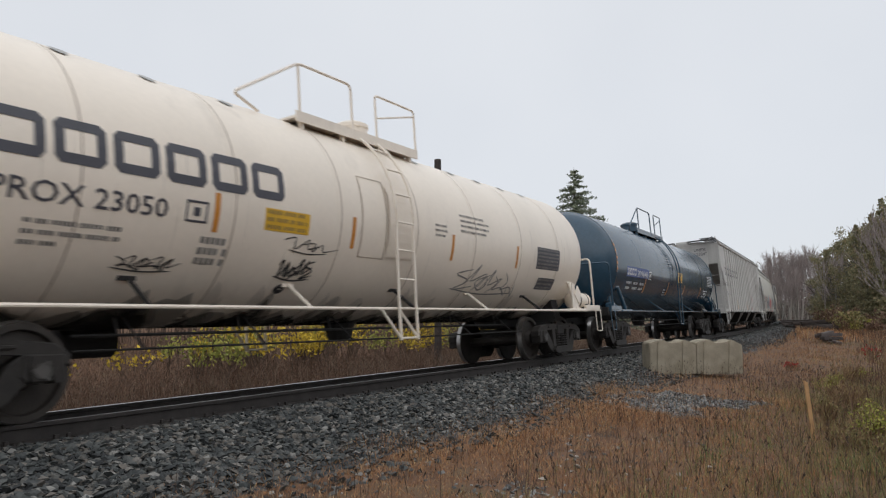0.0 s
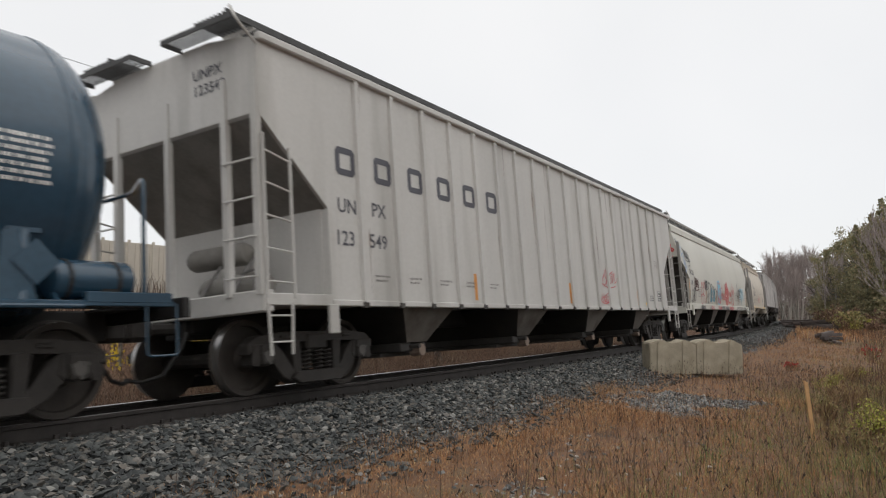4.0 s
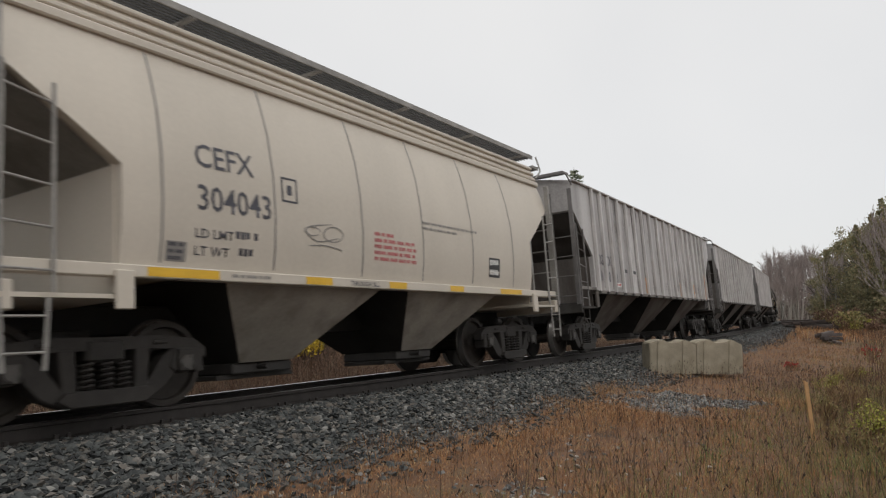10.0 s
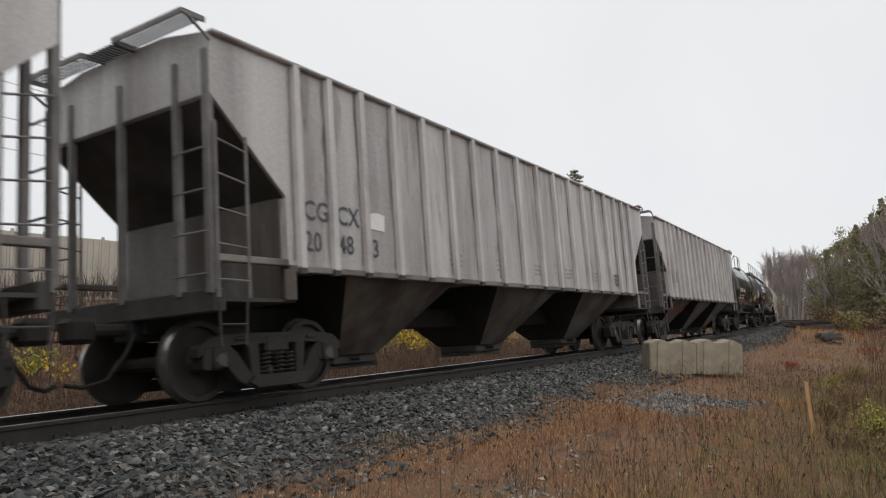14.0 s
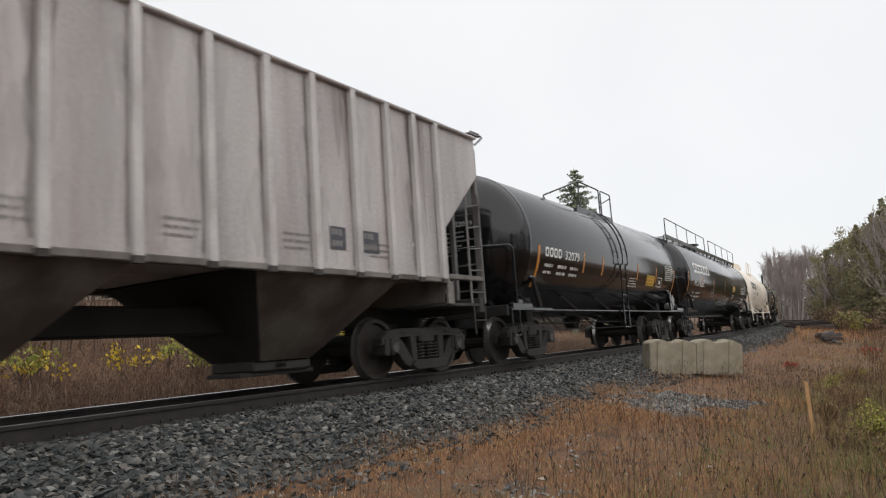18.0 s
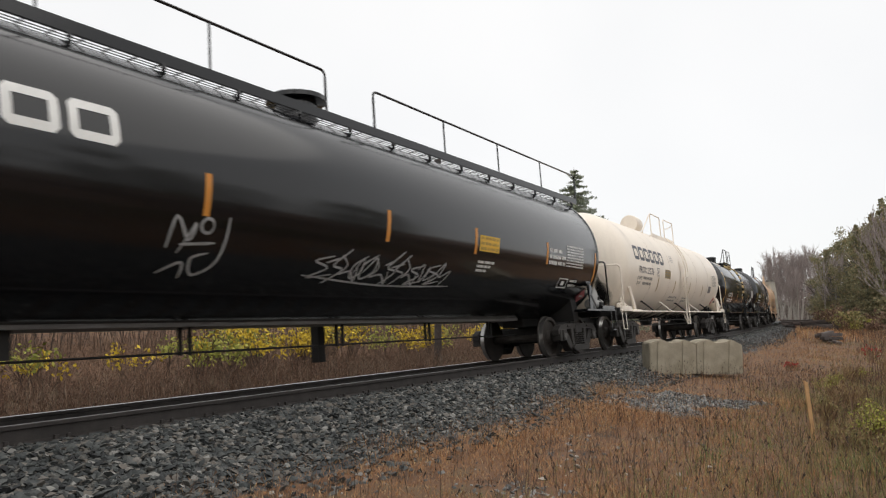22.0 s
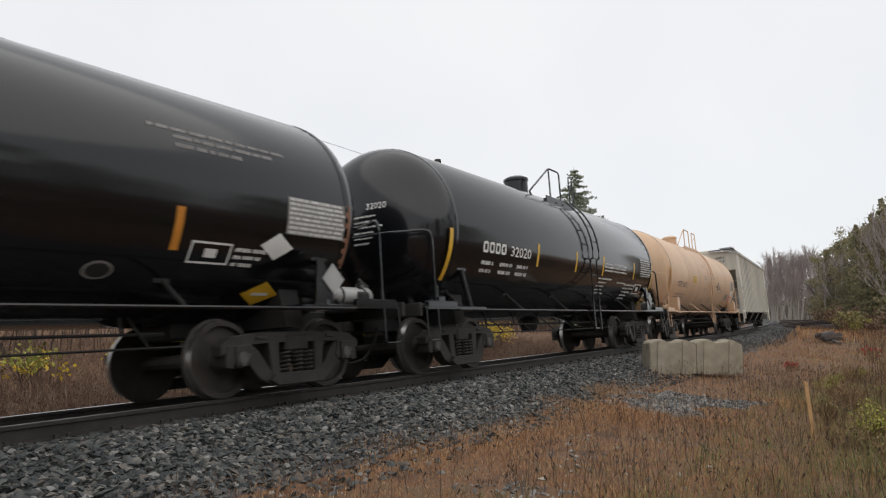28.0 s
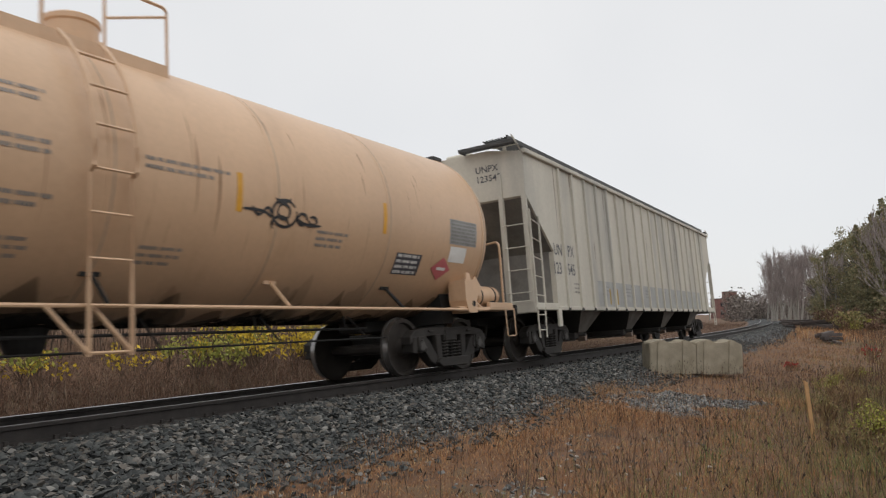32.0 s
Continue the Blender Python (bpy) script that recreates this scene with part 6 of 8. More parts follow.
for a, b in ((-4.46, -4.13), (-3.69, -3.3)):
    decal(c, "paint_patch", [(a, 2.03, b, 2.12)], M["black"], H6, "black painted-out patch")
for a, b in ((3.84, 4.15), (4.58, 4.92)):
    decal(c, "paint_patch", [(a, 1.76, b, 2.06)], M["black"], H6, "black painted patch")
decal(c, "paint_patch", [(4.5, 1.56, 5.0, 1.68)], M["white"], H6)
stencil_lines(c, 1.42, 2.24, [0.52, 0.5, 0.52, 0.5, 0.52, 0.3], M["faded"], H6, 0.04, 0.05, seed=3)
c = car07
for w, x, v in (("CG", -6.6, 2.08), ("CX", -5.97, 2.08), ("20", -6.6, 1.69), ("48", -5.97, 1.7), ("3", -5.25, 1.7)):
    lettering(c, w, x, v, 0.26, M["charcoal"], H6, label="dark stencilled car number", wide=0.9)
decal(c, "paint_patch", [[(-5.37, 2.1), (-4.95, 2.07), (-4.93, 2.3), (-5.1, 2.33), (-5.36, 2.28)]], M["white"], H6, "white painted-over patch")
filled_panel(c, 5.0, 1.62, 5.5, 1.95, "faded", "charcoal", H6, 3)
c = car08
for x in (-6.62, -5.99):
    decal(c, "number_patch", [(x, 1.98, x + 0.5, 2.36)], M["tan_patch"], H6, "tan repainted patch", lift=0.003)
for w, x, v in (("CG", -6.59, 2.05), ("CX", -5.96, 2.03), ("20", -6.59, 1.73), ("27", -5.96, 1.72), ("7", -5.22, 1.73)):
    lettering(c, w, x, v, 0.24, M["charcoal"], H6, label="dark stencilled car number", wide=0.9)
filled_panel(c, 4.1, 1.75, 4.4, 2.05, "charcoal", "faded", H6, 2)
filled_panel(c, 4.75, 1.75, 5.1, 2.05, "charcoal", "faded", H6, 2)
decal(c, "stencil_diamond", [[(-0.35, 1.95), (-0.17, 1.72), (0.01, 1.95), (-0.17, 2.18)]], M["faded"], H6, "outlined diamond stencil")
decal(c, "diamond_field", [[(-0.29, 1.95), (-0.17, 1.79), (-0.05, 1.95), (-0.17, 2.11)]], M["rust_hopper"], H6, lift=0.006)
CH8 = lambda x, v, e=0.004: (x, -(0.48 + (v - 0.4) * 0.935 + e + 0.012), v)
hand_tag(c, -5.3, 1.05, 1.9, 0.2, M["dull_red"], CH8, n=7, seed=66, width=0.1, slant=0.0, label="dull red spray tag on the chute")
for c, sd in ((car06, 5), (car07, 6), (car08, 7)):
    for i in range(6):
        stencil_lines(c, -3.2 + i * 1.62, 1.9, [0.45, 0.45, 0.4], M["faded"], H6, 0.035, 0.05, seed=90 + i)
    posts = [sx * q for q in (0.46, 1.35, 2.22, 3.06, 3.83, 4.63, 5.39, 6.06, 6.68) for sx in (-1, 1)]
    streaks(c, 60, -6.75, 6.75, 2.6, 3.97, M["mauve_stain"], H6, sd, 0.26, (0.4, 2.0), 0.7, posts, 1.56)
    streaks(c, 70, -6.75, 6.75, 2.0, 3.9, M["pale_stain"], H6, sd + 40, 0.36, (0.5, 2.0), 0.1, low=1.56)
    rl = random.Random(sd + 5)
    for q in posts:
        for side, w in ((-1, rl.uniform(0.03, 0.09)), (1, rl.uniform(0.01, 0.04))):
            x = q + side * 0.064
            pts = [(x + side * w * rl.uniform(0.4, 1.1), 1.56 + 2.38 * i / 9) for i in range(10)]
            decal(c, "dirt_line", [[(x, 1.55)] + pts + [(x, 3.95)]], M["dark_stain"], H6, "line of dirt along a side post", lift=0.0022)
    streaks(c, 20, -6.7, 6.7, 1.9, 3.4, M["mauve_stain"], H6, sd + 80, 0.04, (0.3, 1.1), 0.1, posts, 1.56)

T = on_tank(1.54, 2.42)
# cars 9 and 13, black tanks of one series
for c, first, st, m in ((car09, -4.97, (-2.66, -1.32, 1.76, 3.75), "orange"), (car13, -4.76, (-2.4, -0.25, 1.6, 4.2), "yellow")):
    v0 = -0.36 if c is car09 else -0.47
    block_letters(c, first, v0, 0.2, 0.185, 0.05, 4, M["white"], T, label="white company mark in block shapes")
    lettering(c, "32079" if c is car09 else "32020", first + 1.08, v0, 0.2, M["white"], T, label="white stencilled car number", wide=1.35)
    for j in range(2):
        for k, w in enumerate((0.45, 0.55, 0.5)):
            stencil_lines(c, first + 0.02 + k * 0.72, v0 - 0.15 - j * 0.15, [w], M["white"], T, 0.075, seed=5 + j * 3 + k)
    decal(c, "reflector_stripe", [(-5.93 if c is car13 else -5.35, -1.05, -5.82 if c is car13 else -5.24, -0.16)], M[m], T)
    stripes(c, st, -0.6, -0.13, M[m], T, 0.085)
    decal(c, "reflector_stripe", [(5.95, -0.95, 6.04, -0.1)], M[m], T)
    filled_panel(c, 4.78, -0.5, 5.85, 0.02, None, "white", T, 8, seed=11)
filled_panel(car09, 2.75, -0.72, 3.6, -0.4, "yellow", "ochre", T, 3, "yellow instruction placard")
frame_box(car09, 3.95, -0.73, 4.5, -0.42, M["white"], T)
stencil_lines(car09, 1.05, -0.55, [0.6, 0.65, 0.75, 0.85], M["white"], T, 0.04, 0.035, seed=8)
stencil_lines(car13, 1.75, -0.27, [1.75, 1.7, 1.85], M["white"], T, 0.045, 0.04, seed=9)
stencil_lines(car13, 1.4, -0.66, [1.0, 0.7, 0.6, 0.55, 0.75], M["white"], T, 0.045, 0.055, seed=10)
stencil_lines(car13, 2.9, -0.72, [0.75], M["white"], T, 0.045, seed=12)
stencil_lines(car13, 3.55, -0.75, [1.1, 0.9, 0.7, 0.6, 0.5], M["white"], T, 0.05, 0.055, seed=13)
frame_box(car13, 4.5, -1.02, 5.15, -0.72, M["white"], T)
diamond(car13, 5.75, -0.95, 0.22, 0.18, M["white"], T, "white diamond hazard placard")
diamond(car13, 5.8, -1.3, 0.24, 0.18, M["yellow"], T, "yellow diamond hazard placard")

# car 10, long black tank
c = car10
block_letters(c, -7.5, 0.02, 0.4, 0.5, 0.085, 6, M["white"], T, label="white company mark in wide block shapes")
lettering(c, "PROX 98336", -7.52, -0.48, 0.22, M["white"], T, label="white stencilled car number", wide=1.05)
frame_box(c, -5.8, -0.47, -5.45, -0.22, M["white"], T)
for j in range(3):
    for k, w in enumerate((0.32, 0.5, 0.45)):
        if j < 2 or k < 2:
            stencil_lines(c, -7.6 + k * 0.55, -0.72 - j * 0.15, [w], M["white"], T, 0.075, seed=20 + j * 3 + k)
stripes(c, (-5.95, -3.05, 0.17, 2.72, 5.74), -0.52, -0.06, M["orange"], T, 0.085)
decal(c, "reflector_stripe", [(8.5, -0.88, 8.58, -0.09)], M["orange"], T)
decal(c, "reflector_stripe", [(-8.75, -0.88, -8.65, -0.0)], M["orange"], T)
spray(c, "graffiti", [[(-3.45, -0.9), (-3.4, -0.55), (-3.2, -0.8), (-3.15, -0.6), (-3.3, -0.95)], arc(-3.0, -0.62, 0.08, 0.08, 0, 1), [(-3.3, -0.85), (-2.85, -0.8)], [(-2.72, -0.5), (-2.75, -1.0), (-3.0, -1.2), (-3.1, -1.0), (-2.9, -0.92)], [(-3.45, -1.2), (-3.2, -1.05), (-3.15, -1.25)]], M["pale_spray"], T, 0.035, "pale grey spray tag")
hand_tag(c, -1.2, -1.15, 3.1, 0.42, M["pale_spray"], T, n=13, seed=102, width=0.032, label="pale grey spray tag in linked letters")
filled_panel(c, 2.85, -0.45, 3.58, -0.17, "yellow", "ochre", T, 3, "yellow instruction placard")
stencil_lines(c, 2.88, -0.62, [0.6, 0.5, 0.4], M["white"], T, 0.05, 0.03, seed=30)
stencil_lines(c, 5.85, -0.17, [0.75, 0.9, 0.9], M["white"], T, 0.09, 0.04, seed=31)
filled_panel(c, 6.75, -0.53, 7.8, -0.03, None, "white", T, 8, seed=32)
frame_box(c, 6.6, -1.02, 7.1, -0.78, M["white"], T)
stencil_lines(c, 7.2, -0.8, [0.4, 0.4], M["white"], T, 0.06, 0.05, seed=33)
diamond(c, 8.3, -1.2, 0.25, 0.2, M["pink"], T, "red and white diamond hazard placard")

# car 11, cream-white tank with a drum on its platform
c = car11
block_letters(c, -6.25, -0.0, 0.42, 0.5, 0.085, 6, M["charcoal"], T, label="dark blue-grey company mark in wide block shapes")
lettering(c, "PROX 23276", -5.85, -0.36, 0.2, M["charcoal"], T, label="dark stencilled car number", wide=1.12)
for j, w in enumerate(("LD LMT", "LT WT")):
    lettering(c, w, -5.95, -0.56 - j * 0.16, 0.1, M["faded"], T)
    stencil_lines(c, -5.3, -0.46 - j * 0.16, [1.0], M["faded"], T, 0.09, seed=40 + j)
frame_box(c, -3.75, -0.38, -3.5, -0.12, M["faded"], T)
filled_panel(c, -2.72, -0.4, -1.98, -0.12, "ochre", "faded", T, 3, "faded ochre instruction placard")
stripes(c, (-3.5, -1.17, 1.27, 3.68), -0.87, -0.42, M["ochre"], T, 0.075)
filled_panel(c, 4.85, -0.7, 5.4, -0.42, "faded", "charcoal", T, 4)
filled_panel(c, 5.55, -0.42, 6.5, 0.07, None, "faded", T, 8, seed=43)
stencil_lines(c, -1.8, 0.4, [0.42, 0.45, 0.42, 0.4], M["faded"], T, 0.03, 0.035, seed=44)
stencil_lines(c, -1.45, -0.99, [1.2, 1.1], M["faded"], T, 0.07, 0.06, seed=45)
stencil_lines(c, 0.55, -0.99, [0.9, 0.8], M["faded"], T, 0.06, 0.06, seed=46)
decal(c, "ladder_recess", [(-0.5, -0.55, 0.15, 0.32)], M["white_tank"], T, lift=0.02)
diamond(c, 6.6, -1.05, 0.25, 0.2, M["pink"], T, "red and white diamond hazard placard")
bm = bmesh.new()
lathe(bm, [(-2.05, 0.02), (-2.05, 0.29), (-2.02, 0.31), (-1.4, 0.31), (-1.37, 0.29), (-1.37, 0.02)], "x", 24, (0, -0.3, 4.14))
part("relief_drum", bm, M["white_tank"], c, "cream cylindrical housing lying on the platform", smooth=0.6)

# car 12, black tank with yellow ladder
c = car12
T = on_tank(1.455, 2.335)
lettering(c, "ACFX 72130", -5.05, -0.68, 0.2, M["white"], T, label="white stencilled reporting letters and number", wide=1.15)
stencil_lines(c, -5.0, -0.78, [1.8, 1.7], M["white"], T, 0.06, 0.05, seed=51)
stripes(c, (-3.6, -1.4, 1.04, 3.65), -0.89, -0.42, M["orange"], T, 0.1)
stencil_lines(c, 0.32, -0.45, [0.62], M["white"], T, 0.06, seed=52)
frame_box(c, 3.85, -1.02, 4.4, -0.76, M["white"], T)
stencil_lines(c, 4.45, -0.8, [0.5, 0.4, 0.3], M["white"], T, 0.05, 0.04, seed=53)
diamond(c, 5.05, -0.74, 0.26, 0.17, M["white"], T, "white diamond hazard placard")
diamond(c, 5.1, -1.4, 0.3, 0.2, M["yellow"], T, "yellow diamond hazard placard")
filled_panel(c, 5.15, -0.57, 6.2, -0.11, "faded", "white", T, 8, seed=54)
stencil_lines(c, 3.3, 0.45, [1.9], M["faded"], T, 0.05, seed=55)
stencil_lines(c, 3.6, 0.36, [1.4, 0.9], M["faded"], T, 0.05, seed=56)
decal(c, "round_mark", [[(2.92 + 0.16 * math.cos(a), -1.17 + 0.11 * math.sin(a)) for a in [k * 0.5236 for k in range(12)]]], M["faded"], T)
decal(c, "round_mark", [[(2.92 + 0.13 * math.cos(a), -1.17 + 0.085 * math.sin(a)) for a in [k * 0.5236 for k in range(12)]]], M["under"], T, lift=0.008)
decal(c, "paint_patch", [[(-4.9, 0.9), (-4.2, 1.1), (-3.4, 1.0), (-3.1, 1.3), (-2.4, 1.2), (-2.6, 1.6), (-4.6, 1.7), (-5.3, 1.3)]], M["cream_hopper"], T, "cream spill on the shoulder")
decal(c, "reflector_stripe", [(6.2, -0.95, 6.29, -0.1)], M["rustline"], T)
decal(c, "reflector_stripe", [(-6.25, -0.95, -6.12, 0.5)], M["yellow"], T)
for i in range(8):
    for x in (-0.53, -0.11):
        bm = bmesh.new()
        a = -0.35 + i * 0.17
        tube(bm, [(x + 0.03, -(1.6) * math.cos(q), 2.335 + 1.6 * math.sin(q)) for q in (a, a + 0.03, a + 0.05 + 0.03 * ((i * 7) % 3))], 0.033, 6)
        part("bare_patch", bm, M["worn_yellow"], c, "worn patch of old yellow paint on the ladder")

# car 14, orange-tan tank
c = car14
T = on_tank(1.54, 2.42)
lettering(c, "CGTX", -5.98, -0.6, 0.2, M["charcoal"], T, label="dark stencilled reporting letters", wide=1.05)
lettering(c, "26155", -5.07, -0.6, 0.2, M["charcoal"], T, label="dark stencilled car number", wide=1.05)
stencil_lines(c, -5.95, -0.84, [1.5, 1.7], M["faded"], T, 0.06, 0.07, seed=60)
decal(c, "reflector_stripe", [(-7.1, -0.9, -7.0, 0.02)], M["amber"], T)
stripes(c, (-4.08, -1.5, 1.66, 4.32), -0.42, 0.02, M["amber"], T, 0.08)
filled_panel(c, -3.4, -0.4, -2.6, -0.12, "yellow", "ochre", T, 3, "yellow instruction placard")
for x, v, w in ((-0.9, 0.43, (0.45, 0.4)), (-0.95, -0.05, (0.5, 0.5)), (0.48, 0.0, (1.05, 0.85)), (-0.9, -0.52, (0.5, 0.4)), (2.95, -0.5, (0.6, 0.5, 0.5)), (-0.9, -0.92, (0.4, 0.4, 0.35)), (0.55, -0.9, (0.5, 0.5, 0.4))):
    stencil_lines(c, x, v, w, M["faded"], T, 0.045, 0.04, seed=int(abs(x * 10)))
spray(c, "graffiti", [arc(2.36, -0.36, 0.2, 0.16, 0.1, 1.05, 14), arc(2.34, -0.34, 0.1, 0.09, 0.4, -0.6, 10), arc(2.3, -0.5, 0.13, 0.1, 0.6, 0.0, 8), [(1.72, -0.37), (2.0, -0.37), (2.15, -0.42)], [(1.85, -0.33), (1.95, -0.42), (2.08, -0.32), (2.15, -0.38)], arc(2.66, -0.4, 0.08, 0.07, 0.0, 0.9, 8), arc(2.84, -0.4, 0.07, 0.05, 0.4, -0.5, 8), [(2.55, -0.4), (2.75, -0.46), (3.0, -0.45)], [(2.2, -0.2), (2.32, -0.24), (2.45, -0.18)]], M["black"], T, 0.034, "winding black ornament in spray paint")
filled_panel(c, 4.7, -1.0, 5.35, -0.66, "charcoal", "white", T, 4)
filled_panel(c, 6.05, -0.42, 6.9, -0.01, "silver", "faded", T, 7)
decal(c, "paint_patch", [(6.1, -0.72, 6.6, -0.46)], M["white"], T)
diamond(c, 5.95, -0.85, 0.28, 0.2, M["pink"], T, "red diamond hazard placard")
streaks(c, 22, -6.5, 6.5, -0.2, 1.2, M["rust_stain"], T, 9, 0.04, (0.2, 0.9))
# car 15, last hopper
c = car15
H15 = on_flat(1.58)
for w, x, v in (("UN", -8.05, 2.17), ("PX", -7.25, 2.18), ("123", -8.15, 1.77), ("545", -7.35, 1.77)):
    lettering(c, w, x, v, 0.26, M["charcoal"], H15, label="dark stencilled car number", wide=0.9)
stripes(c, (-4.5, -3.9), 1.15, 1.55, M["ochre"], H15, 0.12)
for i in range(5):
    stencil_lines(c, -7.0 + i * 1.94, 1.6, [0.5, 0.5, 0.4], M["faded"], H15, 0.04, 0.05, seed=70 + i)
decal(c, "paint_patch", [(-5.4, 1.1, 6.5, 1.72)], M["silver"], H15, "band of grey repaint along the lower side", lift=0.003)
streaks(c, 44, -8, 8, 2.6, 4.1, M["rust_stain"], H15, 12, 0.07, (0.3, 1.6), 0.6, [0.83 * q for q in range(-9, 10)])

# numbers and tags on the hoppers' end sheets
def on_end(q):
    return lambda a, v, e=0.004: (-q - e - 0.004, -a, v)


for c, q, zz, words, mark in ((car03, 9.28, 3.66, "123549", "UNPX"), (car05, 5.5, 3.3, "304043", "CEFX"), (car15, 9.25, 3.68, "123545", "UNPX"), (car06, 7.95, 3.55, "202138", "CGCX")):
    lettering(c, mark, 0.5, zz + 0.2, 0.14, M["charcoal"], on_end(q), label="dark reporting letters on the end sheet")
    lettering(c, words, 0.5, zz, 0.14, M["charcoal"], on_end(q), label="dark car number on the end sheet")
decal(car04, "spray_fill", [[(0.35, 2.96), (1.3, 3.02), (1.32, 3.4), (1.1, 3.42), (0.4, 3.3)]], M["pink"], on_end(9.15), "red spray fill on the end sheet")
scrawl(car04, 0.4, 2.98, 0.9, 0.36, M["red"], on_end(9.15), 88, 5, 0.04, label="red spray tag on the end sheet", lift=0.01)
lettering(car04, "NCIX", 0.45, 3.72, 0.13, M["charcoal"], on_end(9.15), label="dark reporting letters on the end sheet")
# stencils, placards and soot on the tanks' heads
for c, q, ink, words, soot in ((car02, 7.6, "white", "209646", 0), (car09, 6.6, "silver", "32079", 0), (car10, 9.355, "silver", "PROX 98336", 0), (car11, 7.74, "faded", "PROX 23276", 1), (car13, 6.59, "white", "32020", 0), (car14, 7.795, "faded", "", 1)):
    HB = on_bulge(q, 1.54 if c is not car02 else 1.49, 2.42 if c is not car02 else 2.37)
    if words:
        lettering(c, words, -0.02 if len(words) > 6 else 0.25, 3.12 if soot else 2.75, 0.11, M[ink], HB, label="small car number on the tank's head")
    stencil_lines(c, 0.0, 2.98 if soot else 2.65, [0.45, 0.5, 0.55, 0.4, 0.35, 0.3], M[ink], HB, 0.03, 0.06, seed=len(words) + 90)
    diamond(c, -0.02, 1.5, 0.15, 0.15, M["pink" if c in (car10, car11, car14) else "silver"], HB, "small diamond hazard placard on the tank's head")
    if soot:
        rnd = random.Random(7)
        for k in range(15):
            cx, w, v0, v1 = 0.82 + rnd.gauss(0, 0.06), rnd.uniform(0.1, 0.38), rnd.uniform(1.16, 1.35), rnd.uniform(1.6, 2.2)
            decal(c, "soot_stain", [[(cx + w / 2 * math.cos(q2 * 0.5236) * (1.0 + 0.2 * rnd.random()), (v0 + v1) / 2 + (v1 - v0) / 2 * math.sin(q2 * 0.5236)) for q2 in range(12)]], M["soot"], HB, "sooty black stain down the head", lift=0.003 + 0.0012 * k)
for c, half_l, q, sd in ((car01, 7.3, (1.48, 2.36), 1), (car11, 7.4, (1.54, 2.42), 2), (car14, 7.4, (1.54, 2.42), 3)):
    W = on_tank(*q)
    splash(c, 60, -half_l + 0.9, half_l - 0.9, -2.45, 1.15, M["belly_grime"], W, sd, 1.1)
    splash(c, 46, -half_l + 0.9, half_l - 0.9, -2.45, 1.5, M["thin_grime"], W, sd + 10, 0.8)
    streaks(c, 22, -half_l + 0.9, half_l - 0.9, -0.8, 0.3, M["thin_grime"], W, sd + 20, 0.03, (0.2, 0.8))
for i, (x, w) in enumerate(((-1.9, 0.3), (-1.1, 0.45), (-0.2, 0.25), (0.55, 0.3))):
    bm = bmesh.new()
    box(bm, x, x + w, -0.985, -0.94, 3.44, 3.56)
    part("bare_patch", bm, M["worn_yellow"], car12, "worn patch of old yellow paint on the platform")


# ---- ground, ballast, rails ----
def gz(s, d, x, y):
    """Height of the plain ground: s along the line, d off it (negative towards the camera)."""
    n = noise.noise((x * 0.35, y * 0.35, 0)) * 0.06 + noise.noise((x * 1.3, y * 1.3, 3)) * 0.025
    a = abs(d)
    if d < 0:
        base = -0.36 - min(0.2, max(0, a - 3.0) * 0.06)
    else:
        rise = min(2.6, max(0, a - 9.5) * 0.2) * max(0.0, min(1.0, (75 - s) / 35))
        base = -0.72 + rise
    return base + n * min(1, max(0, a - 2.5))


def ballast_z(d):
    """Section of the ballast: a shoulder, then a gentle slope; the bed tilts with the line."""
    a = abs(d)
    if a < 1.75:
        return -0.2 - math.sin(CANT) * d
    edge = -0.2 - math.sin(CANT) * math.copysign(1.75, d)
    k = 0.22 if d < 0 else 0.42
    return edge - (a - 1.75) * k


def ground_z(x, y):
    s, d = side_of(x, y)
    return max(gz(s, d, x, y), ballast_z(d)) if abs(d) < 6 else gz(s, d, x, y)


GRASS = mixed("dry_grass_soil", [(0.3, (0.05, 0.03, 0.018)), (0.5, (0.14, 0.07, 0.034)), (0.7, (0.1, 0.066, 0.034))], 2.2, bump=0.8)
BED = mixed("crushed_ballast", [(0.3, (0.018, 0.019, 0.02)), (0.5, (0.05, 0.053, 0.054)), (0.72, (0.1, 0.103, 0.1))], 16.0, bump=1.0)


def strip_mesh(name, mat, s_list, d_list, zf):
    verts, faces = [], []
    for s in s_list:
        for d in d_list:
            p = on_track(s, d)
            verts.append((p.x, p.y, zf(s, d, p.x, p.y)))
    nd = len(d_list)
    for i in range(len(s_list) - 1):
        for j in range(nd - 1):
            a = i * nd + j
            faces.append((a, a + nd, a + nd + 1, a + 1))
    return raw_mesh(name, verts, faces, mat)


S_FINE = [-60 + 2 * i for i in range(25)] + [-10 + 0.5 * i for i in range(121)] + [51 + 2 * i for i in range(75)] + [202 + 4 * i for i in range(50)]
D_OUT = [-400, -200, -100, -60, -40, -30, -24, -20, -17, -14, -12, -10.5, -9, -8, -7.2, -6.5, -5.8, -5.2, -4.7, -4.2, -3.8, -3.4, -3.0, -2.6, -2, -1, 0, 1, 2, 2.6, 3, 3.5, 4, 5, 6, 7, 8, 9.5, 11, 13, 16, 20, 26, 34, 50, 80, 150, 400, 900]
far_d = [d for d in D_OUT if -60 <= d <= 80]
ground = strip_mesh("ground", GRASS, S_FINE, far_d, lambda s, d, x, y: gz(s, d, x, y) if not -2.9 < d < 2.5 else -0.9)
tagged(ground, "autumn verge of brown dry grass and bare soil", "ground", kind="structure")
# the plain beyond, out to the horizon
bm = bmesh.new()
box(bm, -2500, 2500, -2500, 2500, -1.6, -1.25)
